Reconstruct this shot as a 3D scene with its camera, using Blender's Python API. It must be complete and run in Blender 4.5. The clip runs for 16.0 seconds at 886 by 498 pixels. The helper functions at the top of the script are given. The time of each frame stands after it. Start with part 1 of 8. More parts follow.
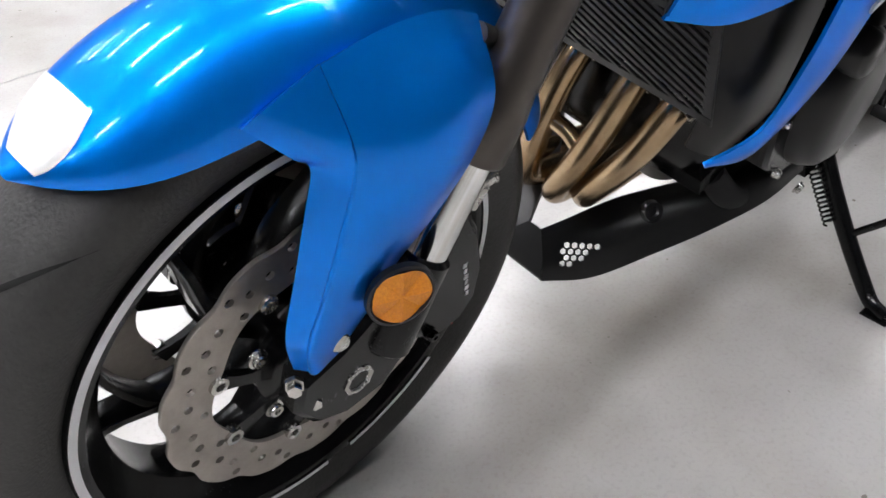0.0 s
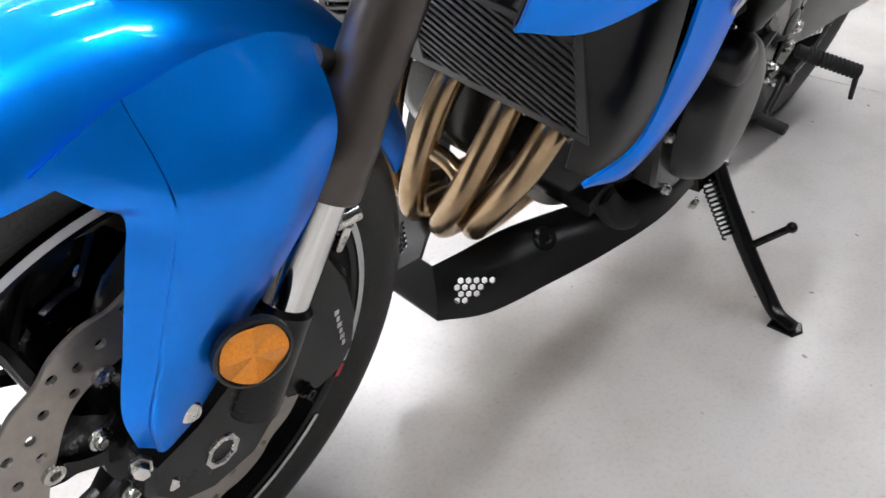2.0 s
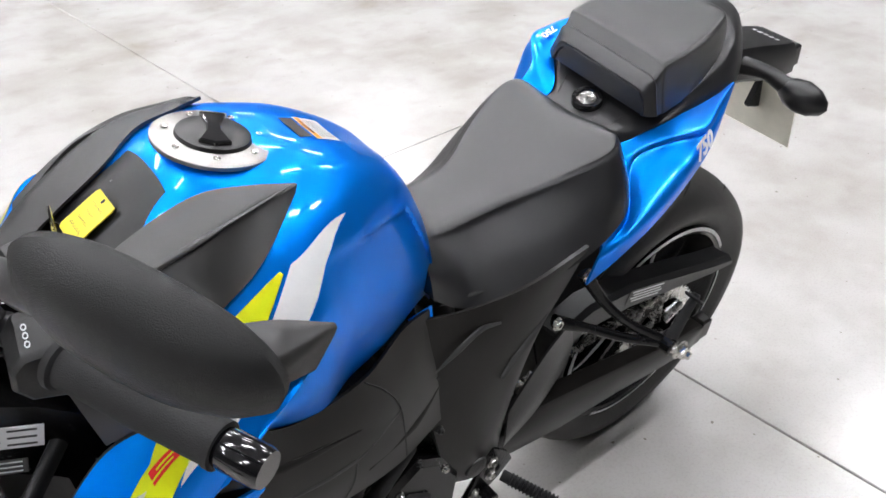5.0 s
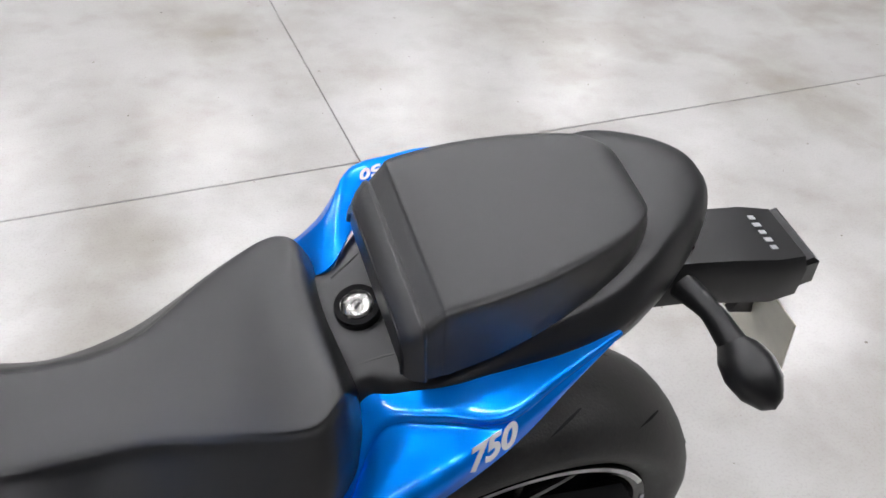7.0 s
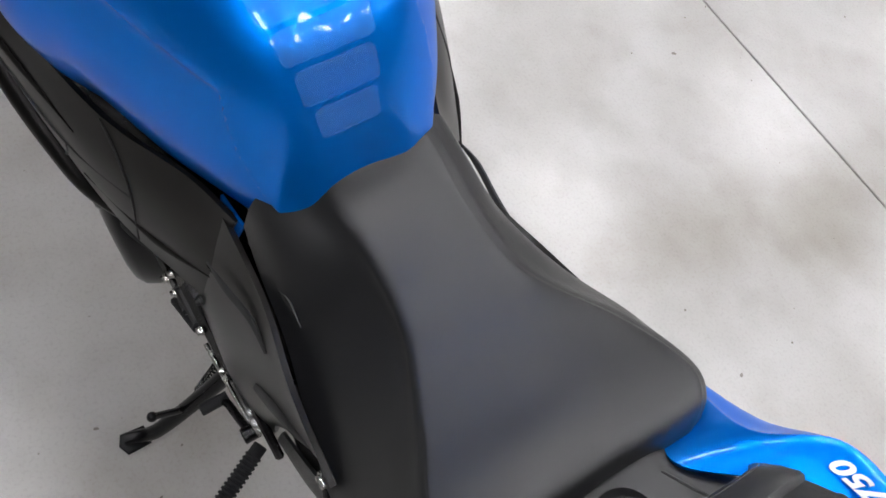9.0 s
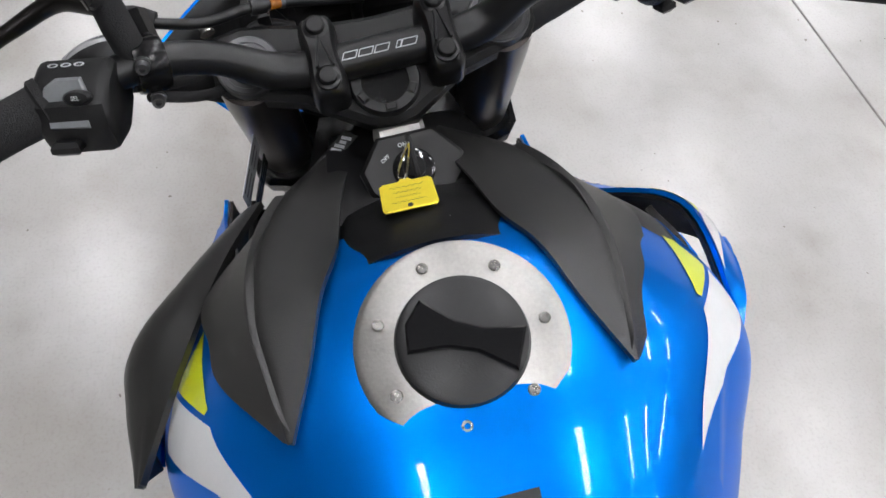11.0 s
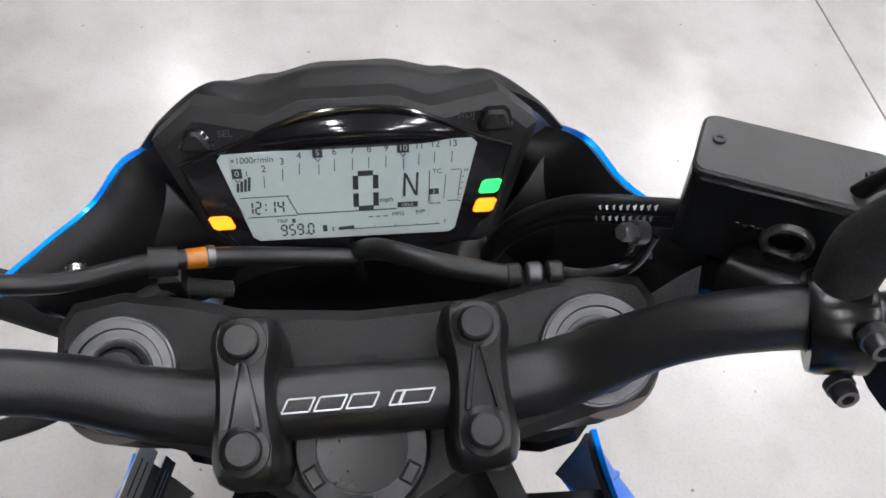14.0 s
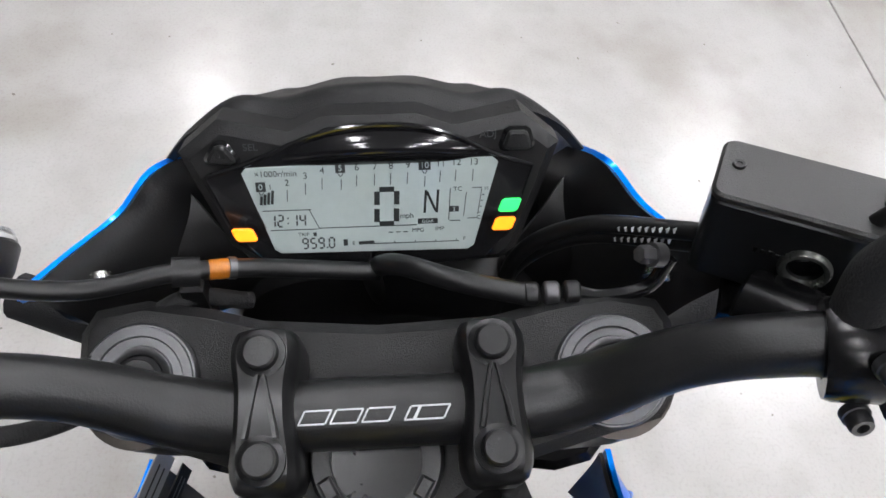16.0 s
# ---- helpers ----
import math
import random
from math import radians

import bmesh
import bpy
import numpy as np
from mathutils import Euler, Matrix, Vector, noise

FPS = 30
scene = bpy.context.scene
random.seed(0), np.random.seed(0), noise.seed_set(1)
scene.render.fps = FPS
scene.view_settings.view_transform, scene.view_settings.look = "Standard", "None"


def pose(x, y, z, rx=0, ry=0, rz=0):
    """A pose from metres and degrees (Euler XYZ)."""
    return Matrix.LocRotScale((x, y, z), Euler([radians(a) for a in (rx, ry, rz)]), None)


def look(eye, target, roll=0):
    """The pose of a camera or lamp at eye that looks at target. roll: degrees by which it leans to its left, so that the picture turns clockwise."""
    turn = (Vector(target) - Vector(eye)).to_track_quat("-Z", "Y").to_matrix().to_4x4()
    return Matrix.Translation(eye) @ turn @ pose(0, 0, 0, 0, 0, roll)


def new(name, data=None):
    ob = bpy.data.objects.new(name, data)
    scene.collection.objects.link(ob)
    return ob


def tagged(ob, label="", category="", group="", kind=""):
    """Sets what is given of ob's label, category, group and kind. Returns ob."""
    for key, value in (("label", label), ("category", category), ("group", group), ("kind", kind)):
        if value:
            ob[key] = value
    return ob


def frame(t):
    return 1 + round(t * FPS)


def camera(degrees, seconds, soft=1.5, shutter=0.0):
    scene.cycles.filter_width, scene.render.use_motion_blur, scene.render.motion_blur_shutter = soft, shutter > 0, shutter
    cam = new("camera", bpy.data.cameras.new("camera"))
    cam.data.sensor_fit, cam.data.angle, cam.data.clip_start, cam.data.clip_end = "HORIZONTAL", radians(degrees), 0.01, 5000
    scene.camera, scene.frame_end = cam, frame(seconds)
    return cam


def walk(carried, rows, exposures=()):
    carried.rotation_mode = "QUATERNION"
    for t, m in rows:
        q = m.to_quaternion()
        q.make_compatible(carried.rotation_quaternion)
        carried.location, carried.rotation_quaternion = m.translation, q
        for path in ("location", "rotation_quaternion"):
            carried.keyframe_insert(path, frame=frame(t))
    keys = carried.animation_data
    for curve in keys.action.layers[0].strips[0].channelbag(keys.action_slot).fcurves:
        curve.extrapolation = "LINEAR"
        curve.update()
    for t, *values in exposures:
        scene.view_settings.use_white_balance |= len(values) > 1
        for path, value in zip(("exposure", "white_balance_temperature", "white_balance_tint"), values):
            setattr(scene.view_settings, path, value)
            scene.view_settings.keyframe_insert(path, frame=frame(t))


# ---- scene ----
cam = camera(55.00, 16.0, soft=1.6)
PATH = [
    (0, (1.0373, 0.5865, 0.8157), (-0.0750, -0.5578, -0.3900), 0.28),
    (0.5, (1.0950, 0.5622, 0.7379), (-0.0396, -0.5504, -0.4765), -2.36),
    (1, (1.0956, 0.5582, 0.7093), (-0.0480, -0.5388, -0.5107), -2.25),
    (1.5, (1.0334, 0.5688, 0.7446), (-0.1533, -0.5124, -0.4482), -1.69),
    (2, (0.9653, 0.5910, 0.7786), (-0.2988, -0.4724, -0.3489), -0.96),
    (2.5, (0.9161, 0.6177, 0.8167), (-0.3857, -0.4504, -0.2625), -0.66),
    (3, (0.8670, 0.6503, 0.8695), (-0.4591, -0.4126, -0.1850), -0.14),
    (3.5, (0.7873, 0.7153, 0.9812), (-0.4493, -0.4458, -0.0784), -1.41),
    (4, (0.6648, 0.8048, 1.1392), (-0.4395, -0.4727, 0.0676), -3.24),
    (4.5, (0.5521, 0.8889, 1.2615), (-0.5025, -0.4272, 0.1865), -2.93),
    (5, (0.4056, 0.9121, 1.3571), (-0.6378, -0.3972, 0.2630), -1.95),
    (5.2, (0.3273, 0.9194, 1.3925), (-0.6944, -0.4018, 0.2923), -1.22),
    (7.3, (-0.4167, 0.6413, 1.4129), (-0.9712, -0.7180, 0.0546), 7.14),
    (7.5, (-0.4511, 0.6082, 1.4125), (-0.9652, -0.6938, -0.0159), 9.52),
    (8, (-0.5180, 0.5026, 1.4264), (-0.6518, -0.6769, -0.1832), 16.16),
    (8.5, (-0.5378, 0.4321, 1.4087), (-0.2130, -0.6069, -0.2691), 23.10),
    (9, (-0.4777, 0.3978, 1.4101), (0.1332, -0.4252, -0.3073), 25.00),
    (9.5, (-0.3586, 0.3778, 1.4089), (0.3978, -0.3122, -0.3091), 22.23),
    (9.7, (-0.3191, 0.3697, 1.4057), (0.4937, -0.2842, -0.3006), 20.31),
    (11.8, (-0.005, 0.216, 1.412), (1.189, -0.111, -0.159), 6.3),
    (12, (0.031, 0.219, 1.414), (1.247, -0.118, -0.138), 7.1),
    (12.5, (0.117, 0.199, 1.366), (1.331, -0.144, -0.186), 10.3),
    (13, (0.166, 0.183, 1.312), (1.396, -0.161, -0.226), 13.1),
    (13.5, (0.195, 0.178, 1.268), (1.430, -0.146, -0.271), 13.4),
    (14, (0.199, 0.173, 1.266), (1.441, -0.134, -0.271), 13.7),
    (14.5, (0.200, 0.172, 1.269), (1.448, -0.120, -0.266), 14.1),
    (15, (0.200, 0.171, 1.269), (1.456, -0.118, -0.260), 14.3),
    (15.5, (0.199, 0.171, 1.270), (1.463, -0.099, -0.256), 13.7),
    (16, (0.198, 0.174, 1.270), (1.466, -0.089, -0.255), 13.5),
]
EXPOSURES = [(0.0, 0.40), (0.5, 0.28), (1.0, 0.36), (1.5, 0.58), (2.0, 0.62), (2.5, 0.56), (3.0, 0.58), (3.5, 0.26), (4.0, 0.42), (4.5, 0.52), (5.2, 0.25), (7.3, -0.18), (8.5, 0.15), (9.0, -0.25), (9.5, -0.50), (9.7, -0.50), (11.8, -0.25), (12.5, -0.25), (13.0, -0.06), (14.0, -0.02), (16.0, 0.0)]
walk(cam, [(t, look(eye, target, roll)) for t, eye, target, roll in PATH], EXPOSURES)

LEAN = pose(0, 0, -0.0013, -8.913)
# the handlebar, dash and controls sit on the steering head, square to the fork
COCKPIT = pose(0.3974, -0.0370, 0.9984, 1.13, -8.84, 1.95) @ Matrix.Scale(1.016, 4) @ pose(-0.3845, 0.0346, -1.0204)

# ---- light ----
world = bpy.data.worlds.new("hall")
scene.world = world
world.use_nodes = True
world.node_tree.nodes["Background"].inputs["Color"].default_value = (0.9, 0.95, 1.0, 1)
world.node_tree.nodes["Background"].inputs["Strength"].default_value = 0.05


# ---- materials ----
def material(name, color, rough=0.5, metal=0.0, coat=0.0, grain=0.0, scale=40.0, bump=0.0, bump_scale=200.0, rough_var=0.0, spec=0.5, coat_rough=0.05, second=None, emit=0.0):
    """A principled surface with colour mottling at two scales, roughness variation and fine relief."""
    m = bpy.data.materials.new(name)
    m.use_nodes = True
    n, l = m.node_tree.nodes, m.node_tree.links
    b = n["Principled BSDF"]
    b.inputs["Roughness"].default_value = rough
    b.inputs["Metallic"].default_value = metal
    b.inputs["Coat Weight"].default_value = coat
    b.inputs["Coat Roughness"].default_value = coat_rough
    b.inputs["Specular IOR Level"].default_value = spec
    col = (*color, 1)
    b.inputs["Base Color"].default_value = col
    if emit:
        b.inputs["Emission Color"].default_value = col
        b.inputs["Emission Strength"].default_value = emit
    co = n.new("ShaderNodeTexCoord")
    if grain or rough_var:
        a = n.new("ShaderNodeTexNoise")
        a.inputs["Scale"].default_value = scale
        a.inputs["Detail"].default_value = 6
        l.new(co.outputs["Object"], a.inputs["Vector"])
        c = n.new("ShaderNodeTexNoise")
        c.inputs["Scale"].default_value = scale * 9
        c.inputs["Detail"].default_value = 3
        l.new(co.outputs["Object"], c.inputs["Vector"])
        mix = n.new("ShaderNodeMath")
        mix.operation = "MULTIPLY_ADD"
        mix.inputs[1].default_value = 0.4
        l.new(c.outputs["Fac"], mix.inputs[0])
        half = n.new("ShaderNodeMath")
        half.operation = "MULTIPLY"
        half.inputs[1].default_value = 0.6
        l.new(a.outputs["Fac"], half.inputs[0])
        l.new(half.outputs[0], mix.inputs[2])
        if grain:
            ramp = n.new("ShaderNodeMix")
            ramp.data_type = "RGBA"
            lo = second or [max(0.0, v * (1 - grain)) for v in color]
            hi = [min(1.0, v * (1 + grain)) for v in color]
            ramp.inputs["A"].default_value = (*lo, 1)
            ramp.inputs["B"].default_value = (*hi, 1)
            st = n.new("ShaderNodeMapRange")
            st.inputs["From Min"].default_value = 0.3
            st.inputs["From Max"].default_value = 0.7
            l.new(mix.outputs[0], st.inputs["Value"])
            l.new(st.outputs["Result"], ramp.inputs["Factor"])
            l.new(ramp.outputs["Result"], b.inputs["Base Color"])
        if rough_var:
            rr = n.new("ShaderNodeMapRange")
            rr.inputs["From Min"].default_value = 0.3
            rr.inputs["From Max"].default_value = 0.7
            rr.inputs["To Min"].default_value = max(0.02, rough - rough_var)
            rr.inputs["To Max"].default_value = min(1.0, rough + rough_var)
            l.new(mix.outputs[0], rr.inputs["Value"])
            l.new(rr.outputs["Result"], b.inputs["Roughness"])
    if bump:
        t = n.new("ShaderNodeTexNoise")
        t.inputs["Scale"].default_value = bump_scale
        t.inputs["Detail"].default_value = 4
        l.new(co.outputs["Object"], t.inputs["Vector"])
        k = n.new("ShaderNodeBump")
        k.inputs["Strength"].default_value = bump
        k.inputs["Distance"].default_value = 0.002
        l.new(t.outputs["Fac"], k.inputs["Height"])
        l.new(k.outputs["Normal"], b.inputs["Normal"])
    return m


BLUE = material("blue_metallic_paint", (0.0, 0.225, 0.88), 0.33, 0.70, 0.42, 0.05, 1400, rough_var=0.02, coat_rough=0.010, spec=0.15)
BLUE.node_tree.nodes["Principled BSDF"].inputs["Specular Tint"].default_value = (0.10, 0.42, 1.0, 1)
BLACK = material("black_satin_plastic", (0.008, 0.008, 0.0085), 0.36, 0, 0, 0.25, 30, 0.10, 900, 0.05, spec=0.5)
TEXT = material("black_grained_plastic", (0.009, 0.009, 0.0095), 0.44, 0, 0, 0.2, 25, 0.35, 1400, 0.05, spec=0.38)
GLOSS = material("black_gloss_plastic", (0.008, 0.008, 0.009), 0.12, 0, 0.6, 0.2, 20, rough_var=0.04)
CAST = material("black_painted_alloy", (0.006, 0.006, 0.0064), 0.24, 0, 0.05, 0.25, 40, 0.03, 500, 0.05, spec=0.28)
FRAME = material("dark_bronze_black_alloy", (0.0085, 0.0076, 0.0068), 0.30, 0.0, 0.0, 0.12, 8, spec=0.22)
FORK = material("dark_anodised_alloy", (0.085, 0.074, 0.067), 0.30, 0.75, 0, 0.06, 20, rough_var=0.03)
RUBBER = material("tyre_rubber", (0.034, 0.033, 0.032), 0.50, 0, 0, 0.35, 18, 0.35, 300, 0.08, spec=0.4)
# near-black rubber: the shade inside the tread grooves, put into the colour
GROOVE_SHADE = material("groove_shadowed_rubber", (0.004, 0.004, 0.004), 0.9, 0, 0, 0.2, 40)
GRIP = material("soft_grip_rubber", (0.014, 0.014, 0.015), 0.85, 0, 0, 0.2, 40, 0.4, 900)
SEAT = material("black_seat_vinyl", (0.0105, 0.0105, 0.0115), 0.33, 0, 0, 0.15, 20, 0.25, 1600, 0.04, spec=0.75)
GREYCAP = material("grey_anodised_alloy", (0.13, 0.13, 0.135), 0.34, 0.85, 0, 0.15, 50, rough_var=0.06)
HOSE = material("satin_black_hose", (0.009, 0.009, 0.0095), 0.36, 0, 0, 0.15, 12, spec=0.40)
BODY = material("smooth_black_cast_plastic", (0.007, 0.0075, 0.0085), 0.34, 0, 0, 0.15, 12, spec=0.40)
RIM = material("dull_steel_rim", (0.26, 0.27, 0.25), 0.30, 0.9, 0, 0.15, 60, rough_var=0.06)
DULL_AMBER = material("dull_amber_sleeve", (0.40, 0.13, 0.012), 0.22, 0, 0.3, 0.3, 200)
CLAMP = material("satin_black_forging", (0.0075, 0.0075, 0.008), 0.30, 0, 0, 0.15, 12, spec=0.42)
COWL = material("satin_black_cowl_plastic", (0.012, 0.012, 0.013), 0.38, 0, 0, 0.2, 30, 0.12, 1100, 0.05, spec=0.7)
COVER = material("satin_grey_black_plastic", (0.016, 0.0155, 0.015), 0.36, 0, 0, 0.15, 25, 0.3, 1400, 0.04, spec=0.8)
STEEL = material("bright_zinc_steel", (0.62, 0.61, 0.58), 0.25, 1.0, 0, 0.15, 60, rough_var=0.08)
DISC = material("ground_disc_steel", (0.40, 0.365, 0.33), 0.40, 0.85, 0, 0.12, 120, 0.05, 900, 0.06)
CHROME = material("hard_chrome", (0.75, 0.75, 0.75), 0.08, 1.0, 0, 0.04, 30)
HEADER = material("heat_stained_steel", (0.50, 0.38, 0.25), 0.24, 0.95, 0, 0.08, 9, rough_var=0.04, second=(0.36, 0.235, 0.12))
ALLOY = material("bare_alloy", (0.42, 0.41, 0.39), 0.4, 0.9, 0, 0.15, 50, 0.1, 400, 0.08)
AMBER = material("amber_reflector", (0.90, 0.27, 0.0), 0.18, 0.3, 0.4, 0.25, 500)
CLEAR = material("clear_lens", (0.42, 0.42, 0.43), 0.1, 0, 0.5, 0.06, 60)
WHITE = material("white_vinyl", (0.78, 0.79, 0.80), 0.3, 0, 0.6, 0.04, 60)
SILVER = material("silver_vinyl", (0.62, 0.63, 0.65), 0.35, 0.3, 0.5, 0.04, 60)
YELLOW = material("lime_yellow_vinyl", (0.72, 0.80, 0.01), 0.3, 0, 0.6, 0.05, 60)
RED = material("red_vinyl", (0.75, 0.02, 0.03), 0.3, 0, 0.5, 0.06, 60)
ORANGE = material("orange_print", (0.85, 0.30, 0.02), 0.45, 0, 0, 0.05, 60)
PRINT = material("dark_print", (0.03, 0.03, 0.03), 0.5, 0, 0, 0.1, 60)
TAG = material("yellow_plastic_tag", (0.82, 0.66, 0.04), 0.5, 0, 0, 0.08, 60)
WALL = material("white_wall_paint", (0.78, 0.77, 0.75), 0.7, 0, 0, 0.04, 2, 0.2, 60)
CLADDING = material("dark_grey_cladding", (0.13, 0.13, 0.135), 0.6, 0, 0, 0.12, 2, 0.2, 60)
ROOF = material("grey_roof_sheet", (0.26, 0.26, 0.27), 0.6, 0, 0, 0.1, 2, 0.2, 60)


def floor_material():
    """Power-floated concrete: cloudy grey at metre scale, smears and pits at hand scale, a soft sheen."""
    m = bpy.data.materials.new("polished_concrete")
    m.use_nodes = True
    n, l = m.node_tree.nodes, m.node_tree.links
    b = n["Principled BSDF"]
    co = n.new("ShaderNodeTexCoord")

    def tex(scale, detail, dist=0.0):
        t = n.new("ShaderNodeTexNoise")
        t.inputs["Scale"].default_value, t.inputs["Detail"].default_value, t.inputs["Distortion"].default_value = scale, detail, dist
        l.new(co.outputs["Object"], t.inputs["Vector"])
        return t.outputs["Fac"]

    def ramp(src, stops):
        r = n.new("ShaderNodeValToRGB")
        while len(r.color_ramp.elements) < len(stops):
            r.color_ramp.elements.new(0.5)
        for e, (p, c) in zip(r.color_ramp.elements, stops):
            e.position, e.color = p, (*c, 1)
        l.new(src, r.inputs["Fac"])
        return r.outputs["Color"]

    def mixed(a, c, fac, mode="MULTIPLY"):
        x = n.new("ShaderNodeMix")
        x.data_type, x.blend_type = "RGBA", mode
        x.inputs["Factor"].default_value = fac
        l.new(a, x.inputs["A"])
        l.new(c, x.inputs["B"])
        return x.outputs["Result"]

    big = ramp(tex(0.9, 3, 0.0), [(0.25, (0.43, 0.415, 0.395)), (0.5, (0.49, 0.48, 0.465)), (0.75, (0.535, 0.53, 0.515))])
    mid = ramp(tex(2.6, 6, 0.0), [(0.25, (0.76, 0.735, 0.70)), (0.58, (1, 1, 1))])
    smear = ramp(tex(8, 6, 0.0), [(0.2, (0.80, 0.775, 0.745)), (0.5, (1, 1, 1))])
    scuff = ramp(tex(1.9, 9, 0.25), [(0.34, (0.70, 0.66, 0.60)), (0.46, (1, 1, 1))])
    big = mixed(big, scuff, 0.42)
    fine = ramp(tex(160, 4), [(0.25, (0.86, 0.85, 0.84)), (0.5, (1, 1, 1))])
    spots = ramp(tex(48, 1), [(0.20, (0.42, 0.39, 0.35)), (0.225, (1, 1, 1))])
    out = mixed(mixed(mixed(mixed(big, mid, 0.9), smear, 0.6), fine, 0.7), spots, 0.9)
    l.new(out, b.inputs["Base Color"])
    b.inputs["Roughness"].default_value = 0.21
    k = n.new("ShaderNodeBump")
    k.inputs["Strength"].default_value, k.inputs["Distance"].default_value = 0.06, 0.002
    l.new(tex(45, 6), k.inputs["Height"])
    l.new(k.outputs["Normal"], b.inputs["Normal"])
    return m


CONCRETE = floor_material()


# ---- mesh helpers ----
def part(name, bm, mat, parent=None, label="", smooth=True, sharp=38):
    """Links a bmesh as one mesh object, under a thing or a part."""
    bmesh.ops.recalc_face_normals(bm, faces=bm.faces[:])
    me = bpy.data.meshes.new(name)
    bm.to_mesh(me)
    bm.free()
    if smooth:
        me.shade_smooth()
        me.set_sharp_from_angle(angle=radians(sharp))
    me.materials.append(mat)
    ob = new(name, me)
    if parent:
        ob.parent = parent
    if label:
        tagged(ob, label)
    return ob


def V(*a):
    return Vector(a)


def crom(pts, n, closed=False):
    """n + 1 points (n if closed) along a smooth curve through the given ones, evenly in parameter."""
    pts = [Vector(p) for p in pts]
    k = len(pts)
    segs = k if closed else k - 1
    out = []
    for i in range(n if closed else n + 1):
        s = i / n * segs
        j = min(int(s), segs - 1)
        t = s - j
        if closed:
            a, b, c, d = (pts[(j + o) % k] for o in (-1, 0, 1, 2))
        else:
            b, c = pts[j], pts[j + 1]
            a = pts[j - 1] if j else b * 2 - c
            d = pts[j + 2] if j + 2 < k else c * 2 - b
        out.append(((b * 2) + (c - a) * t + (a * 2 - b * 5 + c * 4 - d) * t * t + (b * 3 - a - c * 3 + d) * t ** 3) * 0.5)
    return out


def grid_faces(bm, rows, closed_u=False, closed_v=False):
    vs = [[bm.verts.new(p) for p in r] for r in rows]
    nu, nv = len(vs), len(vs[0])
    for i in range(nu if closed_u else nu - 1):
        for j in range(nv if closed_v else nv - 1):
            bm.faces.new((vs[i][j], vs[(i + 1) % nu][j], vs[(i + 1) % nu][(j + 1) % nv], vs[i][(j + 1) % nv]))
    return vs


def loft(bm, rows, cap=True):
    """Skins closed rings of points."""
    vs = grid_faces(bm, rows, closed_v=True)
    if cap:
        bm.faces.new(vs[0])
        bm.faces.new(list(reversed(vs[-1])))
    return bm


def tube(bm, path, radius, n=24, segs=12, cap=True, smooth_path=True, flat=1.0):
    """Sweeps a round (or flattened) section along a curve. radius: a number or a list along the path."""
    pts = crom(path, n) if smooth_path else [Vector(p) for p in path]
    rr = radius if isinstance(radius, (list, tuple)) else [radius]
    rows, up = [], None
    for i, p in enumerate(pts):
        d = (pts[min(i + 1, len(pts) - 1)] - pts[max(i - 1, 0)]).normalized()
        if up is None:
            up = d.orthogonal().normalized()
        up = (up - d * up.dot(d)).normalized()
        side = d.cross(up)
        s = i / (len(pts) - 1) * (len(rr) - 1)
        j = min(int(s), max(len(rr) - 2, 0))
        r = rr[j] + (rr[min(j + 1, len(rr) - 1)] - rr[j]) * (s - j)
        rows.append([p + (up * math.cos(a) * flat + side * math.sin(a)) * r for a in (2 * math.pi * q / segs for q in range(segs))])
    return loft(bm, rows, cap)


def lathe(bm, profile, m, segs=48, closed=True):
    """Turns (radius, along) pairs round the axis of m (its z)."""
    rows = []
    for q in range(segs):
        a = 2 * math.pi * q / segs
        rows.append([m @ V(r * math.cos(a), r * math.sin(a), h) for r, h in profile])
    grid_faces(bm, rows, closed_u=True, closed_v=closed)
    return bm


def frame_to(p, d, up=(0, 0, 1)):
    """A pose at p whose z points along d and whose x is as near to up as can be."""
    z = Vector(d).normalized()
    x = Vector(up)
    x = x - z * x.dot(z)
    x = x.normalized() if x.length > 1e-4 else z.orthogonal().normalized()
    y = z.cross(x)
    return Matrix.Translation(p) @ Matrix((x, y, z)).transposed().to_4x4()


def rod(bm, a, b, r, r2=None, segs=20, bevel=0.0):
    """A straight round bar from a to b, with broken edges."""
    a, b = Vector(a), Vector(b)
    r2 = r if r2 is None else r2
    h = (b - a).length
    c = min(bevel or r * 0.12, h * 0.3)
    return lathe(bm, [(0.0001, 0), (r - c, 0), (r, c), (r2, h - c), (r2 - c, h), (0.0001, h)], frame_to(a, b - a), segs, closed=False)


def plate(bm, outline, m, thick, bevel=0.002):
    """A flat polygon in the xy plane of m, given depth along z (both ways), with bevelled rims."""
    half, out = thick / 2, [Vector((*p, 0)) for p in outline]
    n = len(out)
    area = sum(out[i].x * out[(i + 1) % n].y - out[(i + 1) % n].x * out[i].y for i in range(n))
    if area < 0:
        out.reverse()
    inner = []
    for i in range(n):
        d0, d1 = (out[i] - out[i - 1]).normalized(), (out[(i + 1) % n] - out[i]).normalized()
        nrm = V(-d0.y - d1.y, d0.x + d1.x, 0)
        nrm = nrm.normalized() / max(0.5, math.sqrt(max(0.0, (1 + d0.dot(d1)) / 2))) if nrm.length > 1e-6 else nrm
        inner.append(out[i] + nrm * bevel)
    rings = [[m @ (p + V(0, 0, -half)) for p in inner], [m @ (p + V(0, 0, -half + bevel)) for p in out],
             [m @ (p + V(0, 0, half - bevel)) for p in out], [m @ (p + V(0, 0, half)) for p in inner]]
    return loft(bm, rings)


def box(bm, size, m, bevel=0.003):
    x, y, z = (s / 2 for s in size)
    return plate(bm, [(-x, -y), (x, -y), (x, y), (-x, y)], m, size[2], bevel)


